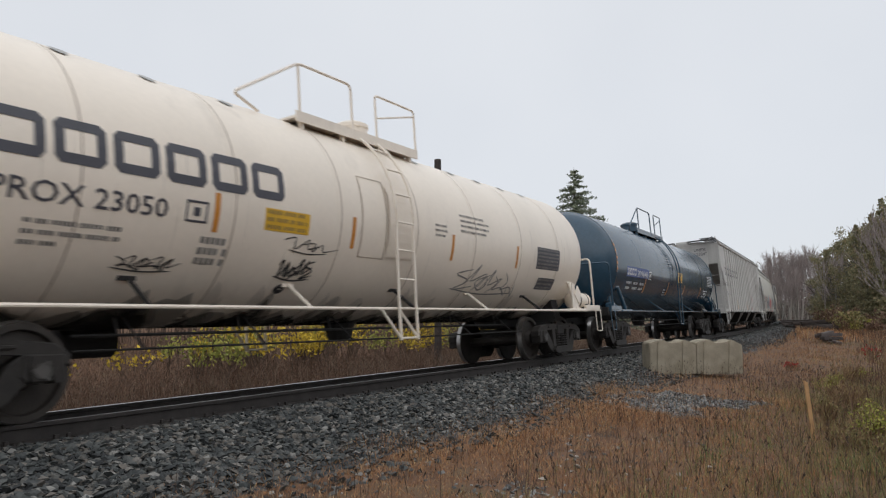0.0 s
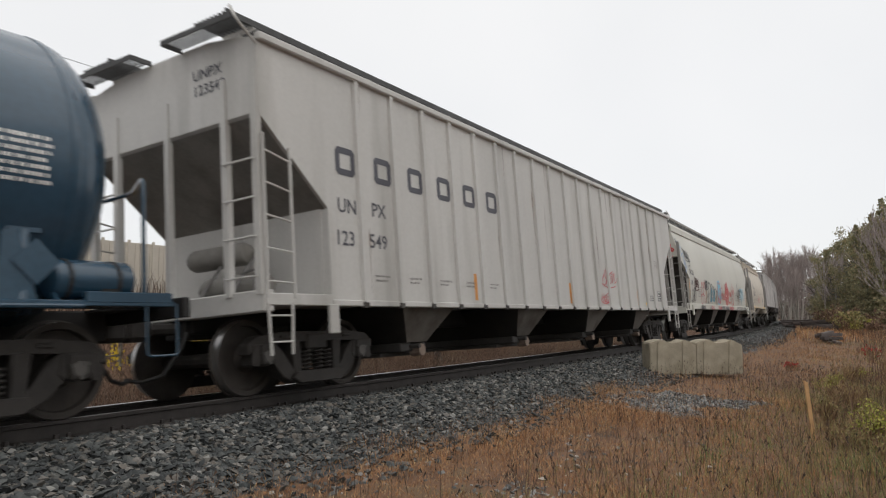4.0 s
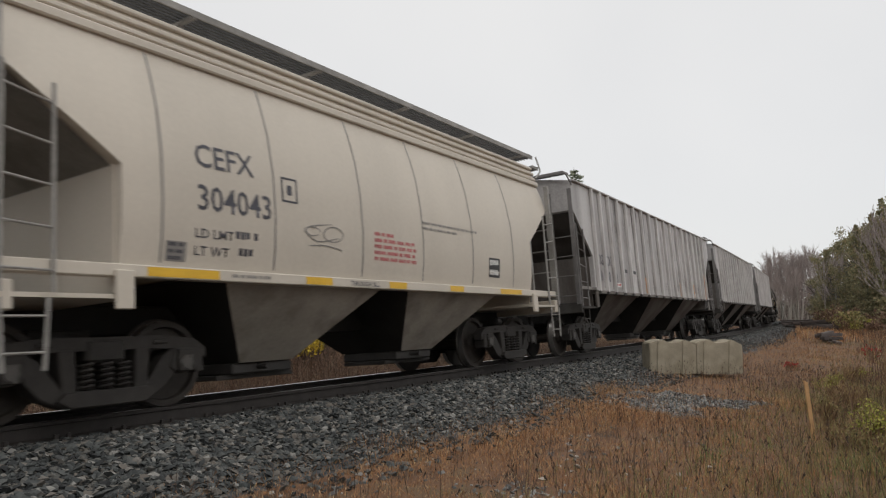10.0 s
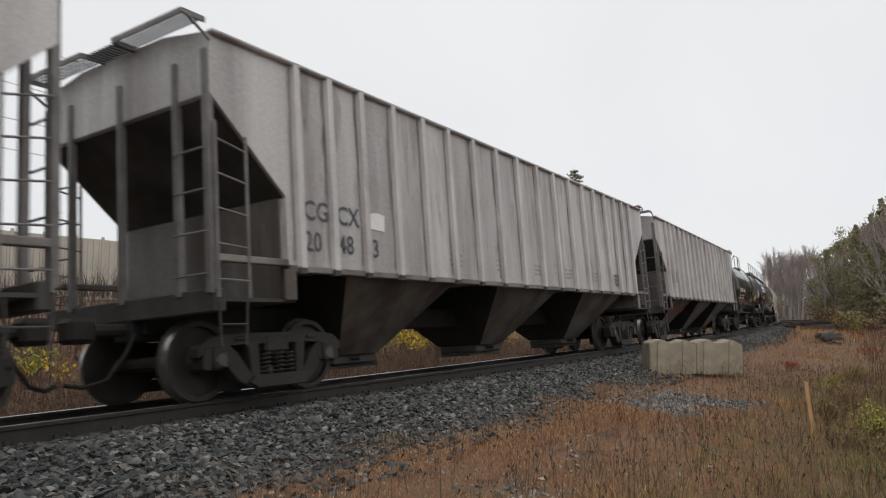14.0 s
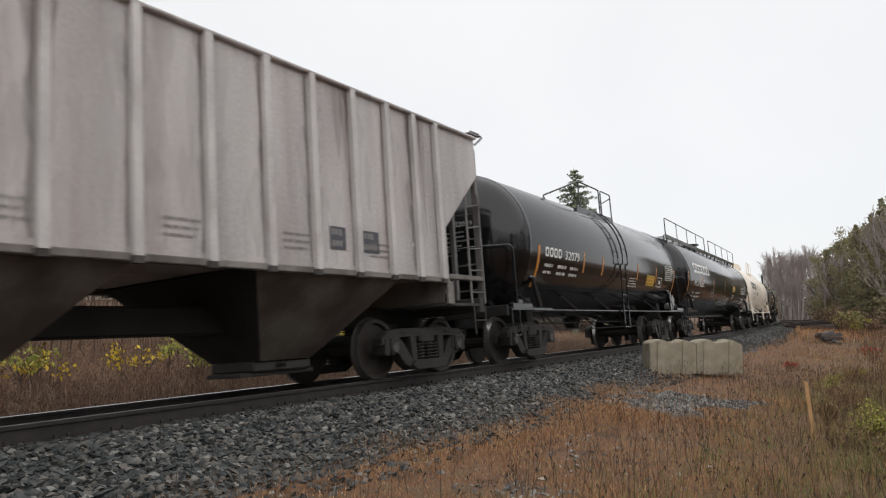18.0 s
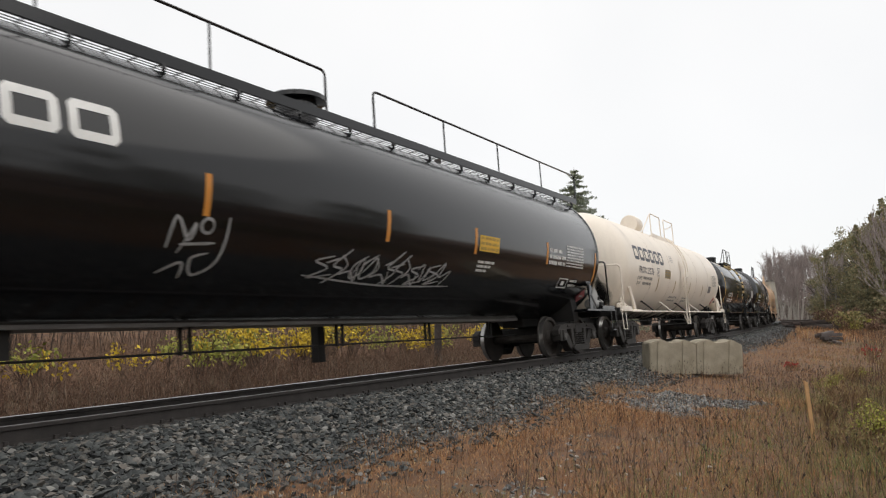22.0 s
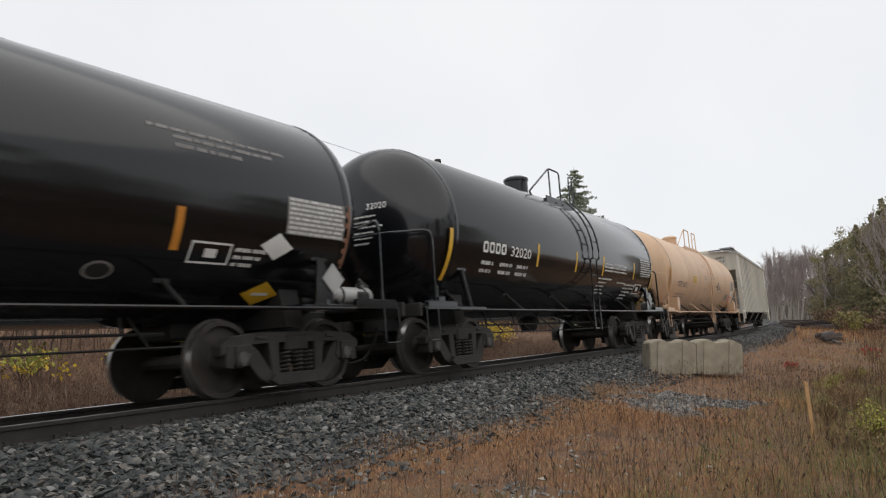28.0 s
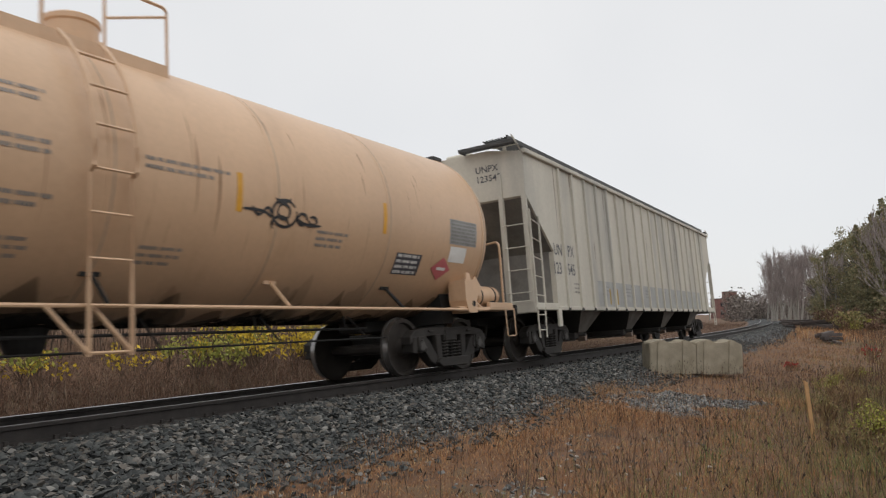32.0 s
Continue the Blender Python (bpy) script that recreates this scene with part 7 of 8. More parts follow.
plain = tagged(part("ground_plain", bm, GRASS), "flat brown field reaching the horizon", "ground", kind="structure")
S_BED = [-60 + 2 * i for i in range(25)] + [-10 + 0.4 * i for i in range(151)] + [51 + 1.5 * i for i in range(200)]
bed = strip_mesh("ballast_bed", BED, S_BED, [-4.2, -3.6, -3.1, -2.6, -2.2, -1.75, -1.2, -0.6, 0, 0.6, 1.2, 1.75, 2.2, 2.7, 3.2, 3.8], lambda s, d, x, y: ballast_z(d) + noise.noise((x * 2, y * 2, 9)) * 0.025)
tagged(bed, "grey crushed stone ballast under the track", "ballast", kind="structure")


def rail_line(d, name, head):
    sec = [(-0.07, -0.185), (0.07, -0.185), (0.07, -0.172), (0.012, -0.15), (0.009, -0.045), (0.036, -0.035), (0.036, -0.006), (0.028, 0.0), (-0.028, 0.0), (-0.036, -0.006), (-0.036, -0.035), (-0.009, -0.045), (-0.012, -0.15), (-0.07, -0.172)]
    verts, faces, mids = [], [], []
    ss = [-60 + 1.5 * i for i in range(300)]
    for s in ss:
        for y, z in sec:
            p = on_track(s, d + y)
            verts.append((p.x, p.y, z - math.sin(CANT) * d))
    n = len(sec)
    for i in range(len(ss) - 1):
        for j in range(n):
            a, b = i * n + j, i * n + (j + 1) % n
            faces.append((a, b, b + n, a + n))
            mids.append(1 if j == 7 else 0)
    ob = raw_mesh(name, verts, faces, [M["rail"], head])
    for f, k in zip(ob.data.polygons, mids):
        f.material_index = k
    return tagged(ob, "brown steel rail with a worn bright head", "rail", "rails", "structure")


rail_line(-0.755, "rail", M["dull_head"])
rail_line(0.755, "rail", M["railtop"])
tie_bm = bmesh.new()
box(tie_bm, -0.115, 0.115, -1.28, 1.28, -0.36, -0.187, 0.012)
tie_me = part("tie", tie_bm, M["tie"])
plate_bm = bmesh.new()
box(plate_bm, -0.1, 0.1, -0.94, -0.6, -0.19, -0.168, 0.006)
for px in (-0.06, 0.06):
    box(plate_bm, px - 0.018, px + 0.018, -0.86, -0.825, -0.17, -0.125, 0.004)
plate_me = part("tie_plate", plate_bm, M["rail"])
anchor_bm = bmesh.new()
box(anchor_bm, 0.115, 0.145, -0.86, -0.66, -0.235, -0.16, 0.008)
anchor_me = part("rail_anchor", anchor_bm, M["rail"])
for k in range(230):
    s = -45 + k * 0.56
    x, y, h = track(s)
    m = pose(x, y, 0, 0, 0, math.degrees(h)) @ pose(0, 0, 0, -math.degrees(CANT))
    o = tie_me if k == 0 else new("tie", tie_me.data)
    o.matrix_world = m
    tagged(o, "dark creosoted wooden tie bedded in stone", "railway tie", "ties under the rails")
    if 60 < k < 150:
        for j, q in enumerate((plate_me, anchor_me)):
            w = q if k == 61 else new(q.name.split(".")[0], q.data)
            w.parent = o


# ---- loose stone and grass: uncountable, one object of each kind ----
def field(n, s0, s1, d0, d1, seed, keep=None, power=1.0):
    """Places strewn along the line, denser towards s0 for a power over 1."""
    rnd = random.Random(seed)
    out = []
    for _ in range(n):
        s = s0 + (s1 - s0) * rnd.random() ** power
        d = d0 + (d1 - d0) * rnd.random()
        p = on_track(s, d)
        if keep is None or keep(s, d, p.x, p.y, rnd.random()):
            out.append((s, d, p.x, p.y))
    return out


def lie(s, d, x, y):
    return max(gz(s, d, x, y), ballast_z(d)) if -4 < d < 4 else gz(s, d, x, y)


def stones(name, places, r0, r1, mat, seed, lift=0.3):
    rnd = random.Random(seed)
    base = [(1, 0, 0.1), (0.4, 0.9, 0), (-0.6, 0.8, 0.15), (-1, -0.1, -0.1), (-0.3, -0.95, 0.1), (0.7, -0.75, -0.05), (0.1, 0.1, 0.75), (0, 0, -0.6)]
    tri = [(0, 1, 6), (1, 2, 6), (2, 3, 6), (3, 4, 6), (4, 5, 6), (5, 0, 6), (1, 0, 7), (2, 1, 7), (3, 2, 7), (4, 3, 7), (5, 4, 7), (0, 5, 7)]
    verts, faces = [], []
    for s, d, x, y in places:
        r = r0 + (r1 - r0) * rnd.random() ** 2
        m = Euler((rnd.uniform(-0.7, 0.7), rnd.uniform(-0.7, 0.7), rnd.uniform(0, 6.28))).to_matrix()
        sc = Vector((r * rnd.uniform(0.8, 1.3), r * rnd.uniform(0.6, 1.0), r * rnd.uniform(0.5, 0.9)))
        z = lie(s, d, x, y) + r * lift * rnd.uniform(0.3, 1.6)
        k = len(verts)
        for v in base:
            q = m @ Vector((v[0] * sc.x * rnd.uniform(0.8, 1.2), v[1] * sc.y * rnd.uniform(0.8, 1.2), v[2] * sc.z * rnd.uniform(0.8, 1.3)))
            verts.append((x + q.x, y + q.y, z + q.z))
        faces += [(a + k, b + k, c + k) for a, b, c in tri]
    return raw_mesh(name, verts, faces, mat)


def blades(name, places, h0, h1, w, mat, seed, lean=0.75, tall=None, twigs=0):
    """Bent tapering blades, one strip each."""
    rnd = random.Random(seed)
    verts, faces = [], []
    for s, d, x, y in places:
        h = rnd.uniform(h0, h1) * (tall(s, d, x, y) if tall else 1)
        a = rnd.uniform(0, 6.28)
        t = rnd.uniform(0, lean) * h
        b = rnd.uniform(0, 6.28)
        ux, uy = math.cos(a) * w / 2, math.sin(a) * w / 2
        lx, ly = math.cos(b) * t, math.sin(b) * t
        z = lie(s, d, x, y) - 0.02
        k = len(verts)
        verts += [(x - ux, y - uy, z), (x + ux, y + uy, z), (x + lx * 0.35 + ux * 0.8, y + ly * 0.35 + uy * 0.8, z + h * 0.55), (x + lx * 0.35 - ux * 0.8, y + ly * 0.35 - uy * 0.8, z + h * 0.55), (x + lx, y + ly, z + h)]
        faces += [(k, k + 1, k + 2, k + 3), (k + 3, k + 2, k + 4)]
        for j in range(twigs):
            f = rnd.uniform(0.5, 1.0)
            c = rnd.uniform(0, 6.28)
            g = rnd.uniform(0.015, 0.035)
            px, py, pz = x + lx * f, y + ly * f, z + h * f
            k = len(verts)
            verts += [(px, py, pz), (px + math.cos(c) * g, py + math.sin(c) * g, pz + g), (px + math.cos(c) * g * 0.6, py + math.sin(c) * g * 0.6, pz + g * 1.6)]
            faces.append((k, k + 1, k + 2))
    return raw_mesh(name, verts, faces, mat)


STONE = mixed("ballast_stone_grey", [(0.0, (0.016, 0.017, 0.018)), (0.3, (0.045, 0.05, 0.05)), (0.62, (0.085, 0.09, 0.087)), (0.86, (0.12, 0.105, 0.09)), (0.97, (0.22, 0.215, 0.2))], 9, island=True, bump=0.3)
GRAVEL = mixed("pale_grey_gravel", [(0.0, (0.05, 0.052, 0.052)), (0.5, (0.13, 0.132, 0.128)), (1.0, (0.3, 0.295, 0.28))], island=True, bump=0.3)
STRAW = mixed("orange_dry_grass", [(0.0, (0.1, 0.048, 0.026)), (0.3, (0.3, 0.145, 0.063)), (0.7, (0.48, 0.245, 0.112)), (0.9, (0.5, 0.34, 0.18)), (1.0, (0.58, 0.46, 0.27))], island=True, bump=0)
OLIVE = mixed("olive_weeds", [(0.0, (0.09, 0.1, 0.04)), (0.4, (0.2, 0.185, 0.07)), (0.8, (0.3, 0.25, 0.1)), (1.0, (0.24, 0.14, 0.07))], island=True, bump=0)
GREEN = mixed("green_grass", [(0.0, (0.08, 0.12, 0.04)), (0.5, (0.15, 0.21, 0.07)), (1.0, (0.24, 0.28, 0.1))], island=True, bump=0)
STALK = mixed("dead_dark_stalks", [(0.0, (0.035, 0.026, 0.02)), (0.6, (0.075, 0.05, 0.037)), (1.0, (0.13, 0.085, 0.06))], island=True, bump=0)
RUSSET = mixed("russet_tall_grass", [(0.0, (0.04, 0.025, 0.019)), (0.35, (0.1, 0.056, 0.037)), (0.75, (0.17, 0.1, 0.064)), (1.0, (0.29, 0.2, 0.14))], island=True, bump=0)
WEED = mixed("pale_brown_weeds", [(0.0, (0.1, 0.06, 0.035)), (0.4, (0.2, 0.12, 0.065)), (0.8, (0.3, 0.2, 0.1)), (1.0, (0.34, 0.29, 0.13))], island=True, bump=0)
BUFF = mixed("pale_buff_grass", [(0.0, (0.12, 0.09, 0.06)), (1.0, (0.27, 0.21, 0.15))], island=True, bump=0)

EDGE = lambda x, y: -2.72 - 0.3 * min(1, max(0, (y - 15) / 4)) + 0.3 * noise.noise((x * 0.9, y * 0.9, 5)) + 0.15 * noise.noise((x * 3, y * 3, 9))
PATCHES = [(3.35, 11.7, 0.6, 1.15), (4.1, 12.6, 0.7, 0.9), (4.9, 12.3, 0.6, 0.45), (0.6, 6.2, 0.55, 0.22), (1.3, 7.6, 0.3, 0.2)]


def bare(x, y):
    return any(((x - a) / r) ** 2 + ((y - b) / q) ** 2 < 1 + 1.2 * noise.noise((x * 2.2, y * 2.2, 4)) for a, b, r, q in PATCHES)


tagged(stones("ballast_stones", field(30000, -1.5, 13, -3.0, -0.86, 11) + field(7000, -12, -1.5, -3.0, -0.86, 111) + field(16000, 13, 34, -3.0, -0.86, 12, power=1.3) + field(4000, -1, 30, -0.66, 0.66, 13) + field(1500, 2.5, 19, -3.6, -2.9, 142) + field(2500, 0, 60, 0.9, 2.6, 14) + field(7000, 34, 95, -3.6, -0.86, 18), 0.019, 0.05, STONE, 1), "grey broken ballast stones beside the rails", "ballast", kind="stuff")
tagged(stones("gravel_patch", field(34000, 9, 16, -5.8, -3.0, 15, lambda s, d, x, y, r: bare(x, y) and r < 0.8) + field(2500, 3, 9, -6, -2.9, 151, lambda s, d, x, y, r: bare(x, y) or r < 0.1), 0.012, 0.036, GRAVEL, 2), "scattered gravel among the grass", "gravel", kind="stuff")
PALE = mixed("pale_limestone", [(0.0, (0.2, 0.18, 0.15)), (1.0, (0.42, 0.39, 0.34))], island=True)
tagged(stones("pale_stones", field(150, 3.2, 14, -7.5, -3.0, 16), 0.012, 0.042, PALE, 3), "pale stones lying in the dry grass", "stones", kind="stuff")

zone = lambda x, y: noise.noise((x * 0.22, y * 0.22, 1.5))


def is_straw(s, d, x, y, r):
    if (x - 6.2) ** 2 + (y - 18.2) ** 2 < 2.2 and r > 0.3:
        return False
    return r < 0.5 + (EDGE(x, y) - d) * 1.1 and d < EDGE(x, y) + 0.5 and not (bare(x, y) and r < 0.86) and r < 1.15 - max(0, -d - 5.2) * 0.28 + zone(x, y) * 0.8


def is_olive(s, d, x, y, r):
    return d < EDGE(x, y) - 1.2 and not (bare(x, y) and r < 0.8) and r < (-d - 4.6) * 0.25 - zone(x, y) * 0.5


tagged(blades("orange_grass", field(125000, 3, 14, -9, -2.7, 21, is_straw) + field(50000, 14, 42, -11, -2.8, 22, is_straw) + field(34000, -9, 3, -13, -2.7, 221, is_straw), 0.035, 0.13, 0.0045, STRAW, 4, lean=1.3, tall=lambda s, d, x, y: 0.6 + 1.1 * max(0, zone(x * 4, y * 4) + 0.15) + (0.35 if s > 14 else 0)), "short orange-brown dry grass", "grass", kind="stuff")
tagged(blades("orange_grass_far", field(16000, 42, 130, -22, -3.2, 23), 0.2, 0.5, 0.03, STRAW, 5), "dry grass farther along the line", "grass", kind="stuff")
tagged(blades("olive_weeds", field(45000, 4, 18, -10, -4, 24, is_olive) + field(18000, 18, 45, -18, -4.5, 25, is_olive), 0.08, 0.34, 0.0055, OLIVE, 6, tall=lambda s, d, x, y: 0.7 + 0.12 * max(0, -d - 5)), "olive and brown weeds", "weeds", kind="stuff")
tagged(blades("green_grass", field(5000, 4.5, 9.5, -8.6, -5.6, 26, lambda s, d, x, y, r: r < noise.noise((x * 1.1, y * 1.1, 8)) * 1.6), 0.08, 0.26, 0.006, GREEN, 7), "fresh green grass tufts", "grass", kind="stuff")
tagged(blades("dead_stalks", field(2300, 3.2, 20, -9.5, -2.75, 27) + field(1000, 4, 22, -11, -4.9, 281) + field(1600, 20, 60, -14, -2.6, 28) + field(600, 22, 60, -3.6, -2.4, 29), 0.12, 0.46, 0.0055, STALK, 8, lean=0.35, twigs=1), "thin dark dead weed stalks standing in the grass", "weeds", kind="stuff")
tagged(blades("russet_weeds", field(22000, 10, 60, -26, -6.6, 30, lambda s, d, x, y, r: r < (-d - 6.0) * 0.3), 0.3, 0.95, 0.014, RUSSET, 9, lean=0.3), "tall russet-brown weeds", "weeds", kind="stuff")
tagged(blades("brown_weeds", field(16000, 17, 48, -17, -4.3, 302, lambda s, d, x, y, r: r < 0.35 + 0.9 * noise.noise((x * 0.3, y * 0.3, 2))) + field(16000, 4, 20, -11, -3.6, 301, lambda s, d, x, y, r: r < (-d - 3.9) * 0.25 + 0.9 * noise.noise((x * 0.5, y * 0.5, 12))), 0.08, 0.36, 0.0055, RUSSET, 91, lean=0.9, twigs=0), "tangled brown weeds in the verge", "weeds", kind="stuff")
# beyond the track
tagged(blades("russet_grass", field(70000, -6, 38, 2.7, 14, 31, power=1.2) + field(16000, 38, 130, 2.9, 14, 32), 0.2, 0.68, 0.008, RUSSET, 10, lean=1.5, tall=lambda s, d, x, y: 0.4 + 1.2 * max(0, 0.35 + noise.noise((x * 0.9, y * 0.9, 3))), twigs=2), "dense russet grass on the far side of the track", "grass", kind="stuff")
tagged(blades("buff_grass", field(14000, 0, 40, 2.9, 7, 33, lambda s, d, x, y, r: r < 0.15 + 1.3 * max(0, noise.noise((x * 0.6, y * 0.6, 4)))), 0.35, 0.7, 0.011, BUFF, 11, lean=0.6), "pale buff grass tufts beyond the rails", "grass", kind="stuff")
tagged(blades("bank_brush", field(15000, -20, 70, 12, 27, 34), 0.5, 1.5, 0.03, STALK, 12, lean=0.5, twigs=3), "dark bare brush on the far bank", "brush", kind="stuff")


# ---- shrubs, trees ----
def leaf_cloud(verts, faces, c, r, n, size, rnd, flat=0.8):
    for _ in range(n):
        v = Vector((rnd.gauss(0, 1), rnd.gauss(0, 1), rnd.gauss(0, 1) * flat))
        v = v.normalized() * r * rnd.random() ** 0.5
        p = Vector(c) + v
        e = Euler((rnd.uniform(0, 6.28), rnd.uniform(0, 6.28), 0)).to_matrix()
        sz = size * rnd.uniform(0.6, 1.4)
        k = len(verts)
        for a, b in ((-1, 0), (0, -0.55), (1, 0), (0, 0.55)):
            q = p + e @ Vector((a * sz, b * sz, 0))
            verts.append(tuple(q))
        faces.append((k, k + 1, k + 2, k + 3))


def twig(verts, faces, a, b, r0, r1, seg=4):
    d = (b - a).normalized()
    u = d.cross(Vector((0.3, 0.2, 1))).normalized()
    w = d.cross(u)
    k = len(verts)
    for p, r in ((a, r0), (b, r1)):
        for i in range(seg):
            t = 6.2832 * i / seg
            verts.append(tuple(p + (u * math.cos(t) + w * math.sin(t)) * r))
    for i in range(seg):
        j = (i + 1) % seg
        faces.append((k + i, k + j, k + seg + j, k + seg + i))


def grow(verts, faces, tips, p, d, length, r, depth, rnd, spread=0.5, up=0.15):
    q = p + d * length
    twig(verts, faces, p, q, r, r * 0.72, 5 if depth > 2 else 3)
    if depth == 0:
        tips.append(q)
        return
    n = 3 if depth > 1 else 2
    for _ in range(n):
        nd = (d + Vector((rnd.gauss(0, spread), rnd.gauss(0, spread), rnd.gauss(0, spread * 0.6) + up))).normalized()
        f = rnd.uniform(0.45, 1.0)
        grow(verts, faces, tips, p + d * length * f, nd, length * rnd.uniform(0.55, 0.8), r * 0.6, depth - 1, rnd, spread, up)
    if depth > 1:
        grow(verts, faces, tips, q, (d + Vector((rnd.gauss(0, 0.12), rnd.gauss(0, 0.12), 0.05))).normalized(), length * 0.75, r * 0.7, depth - 1, rnd, spread, up)


BARK = material("grey_brown_bark", (0.1, 0.085, 0.075), 0.9, spread=0.35, scale=6, fine=40, bump=0.5)
# Twig colour lightened so that it carries the haze of distance
TWIGS = material("haze_pale_mauve_twigs", (0.29, 0.245, 0.23), 0.9, spread=0.3, scale=4, bump=0)
PALE_BARK = material("pale_poplar_bark", (0.3, 0.28, 0.25), 0.85, spread=0.25, scale=5, fine=30, bump=0.3)
SPRUCE = mixed("spruce_needles", [(0.0, (0.1, 0.125, 0.09)), (0.6, (0.19, 0.22, 0.15)), (1.0, (0.28, 0.29, 0.2))], island=True, bump=0)
PINE = mixed("dark_olive_foliage", [(0.0, (0.12, 0.118, 0.068)), (0.5, (0.21, 0.205, 0.11)), (0.85, (0.29, 0.25, 0.135)), (1.0, (0.36, 0.24, 0.14))], island=True, bump=0)
YELLOW = mixed("yellow_autumn_leaves", [(0.0, (0.3, 0.22, 0.02)), (0.5, (0.56, 0.4, 0.03)), (1.0, (0.72, 0.52, 0.06))], island=True, bump=0)
LIME = mixed("yellow_green_leaves", [(0.0, (0.14, 0.16, 0.03)), (0.6, (0.3, 0.31, 0.06)), (1.0, (0.45, 0.4, 0.09))], island=True, bump=0)
SCRUB = mixed("grey_brown_scrub", [(0.0, (0.09, 0.075, 0.065)), (0.6, (0.16, 0.135, 0.12)), (1.0, (0.23, 0.2, 0.17))], island=True, bump=0)
SUMAC = mixed("scarlet_leaves", [(0.0, (0.2, 0.015, 0.015)), (1.0, (0.5, 0.04, 0.04))], island=True, bump=0)


def bare_tree(x, y, h, seed, stems=1, spread=0.42, depth=4, label="leafless tree with fine upright twigs", bark=None):
    rnd = random.Random(seed)
    z = ground_z(x, y) - 0.1
    t = tagged(new("bare_tree"), label, "tree", "trees beside the line")
    t.location = (x, y, z)
    tv, tf, cv, cf, tips = [], [], [], [], []
    for k in range(stems):
        p = Vector((rnd.uniform(-0.9, 0.9) * (stems > 1), rnd.uniform(-0.9, 0.9) * (stems > 1), 0))
        lean = Vector((rnd.gauss(0, 0.035 * stems), rnd.gauss(0, 0.035 * stems), 1)).normalized()
        hh = h * rnd.uniform(0.8, 1.0)
        q = p + lean * hh * 0.35
        twig(tv, tf, p, q, h * 0.014, h * 0.010, 7)
        top = q + (lean + Vector((0, 0, 0.1))).normalized() * hh * 0.35
        twig(tv, tf, q, top, h * 0.010, h * 0.005, 6)
        for j in range(7):
            f = rnd.uniform(-0.4, 1)
            b = q + (top - q) * f
            nd = Vector((rnd.gauss(0, 0.6), rnd.gauss(0, 0.6), rnd.uniform(0.9, 2.2))).normalized()
            grow(cv, cf, tips, b, nd, hh * rnd.uniform(0.12, 0.2), h * 0.0036, depth - 1, rnd, spread, 0.45)
        grow(cv, cf, tips, top, lean, hh * 0.14, h * 0.005, depth - 1, rnd, spread, 0.3)
    raw_mesh("trunk", tv, tf, bark or BARK, t)
    raw_mesh("crown", cv, cf, TWIGS, t)
    return t


def leafy_tree(x, y, h, w, seed, mat, label, kind="leafy_tree"):
    rnd = random.Random(seed)
    z = ground_z(x, y) - 0.1
    t = tagged(new(kind), label, "tree", "trees beside the line")
    t.location = (x, y, z)
    tv, tf, tips = [], [], []
    twig(tv, tf, Vector((0, 0, 0)), Vector((rnd.uniform(-0.2, 0.2), rnd.uniform(-0.2, 0.2), h * 0.55)), h * 0.02, h * 0.012, 8)
    for k in range(9):
        b = Vector((0, 0, h * (0.2 + 0.04 * k)))
        nd = Vector((rnd.gauss(0, 1), rnd.gauss(0, 1), rnd.uniform(0.2, 1.2))).normalized()
        grow(tv, tf, tips, b, nd, h * 0.16, h * 0.006, 2, rnd, 0.5, 0.2)
    raw_mesh("trunk", tv, tf, BARK, t)
    cv, cf = [], []
    for _ in range(64):
        a = rnd.uniform(0, 6.28)
        f = rnd.random()
        zz = h * (0.12 + 0.85 * f)
        rr = w * (1 - abs(f - 0.35) ** 1.5 * 1.1) * rnd.uniform(0.25, 1.0)
        leaf_cloud(cv, cf, (math.cos(a) * rr, math.sin(a) * rr, zz), h * rnd.uniform(0.04, 0.09), 100, h * 0.009, rnd)
    raw_mesh("crown", cv, cf, mat, t)
    return t


def conifer(x, y, h, w, seed, label, mat=None):
    rnd = random.Random(seed)
    z = ground_z(x, y) - 0.1
    t = tagged(new("spruce_tree"), label, "tree", "trees beside the line")
    t.location = (x, y, z)
    tv, tf = [], []
    twig(tv, tf, Vector((0, 0, 0)), Vector((0, 0, h)), h * 0.016, 0.015, 8)
    cv, cf = [], []
    zz = h * 0.08
    while zz < h * 0.985:
        f = 1 - zz / h
        m = max(4, int(5 + 7 * f))
        for k in range(m):
            a = rnd.uniform(0, 6.28)
            r = w * (f ** 0.85) * rnd.uniform(0.55, 1.1) + 0.05
            tip = Vector((math.cos(a) * r, math.sin(a) * r, zz - r * rnd.uniform(-0.12, 0.25)))
            root = Vector((0, 0, zz))
            twig(tv, tf, root, tip, 0.02 * f + 0.008, 0.006, 3)
            n = max(3, int(r * 7))
            for j in range(n):
                g = (j + 1) / n
                leaf_cloud(cv, cf, root + (tip - root) * g + Vector((0, 0, -0.06)), 0.15 + 0.14 * f, 8, 0.085, rnd, 0.6)
        zz += h * 0.016 + 0.05
    raw_mesh("trunk", tv, tf, BARK, t)
    raw_mesh("crown", cv, cf, mat or SPRUCE, t)
    return t


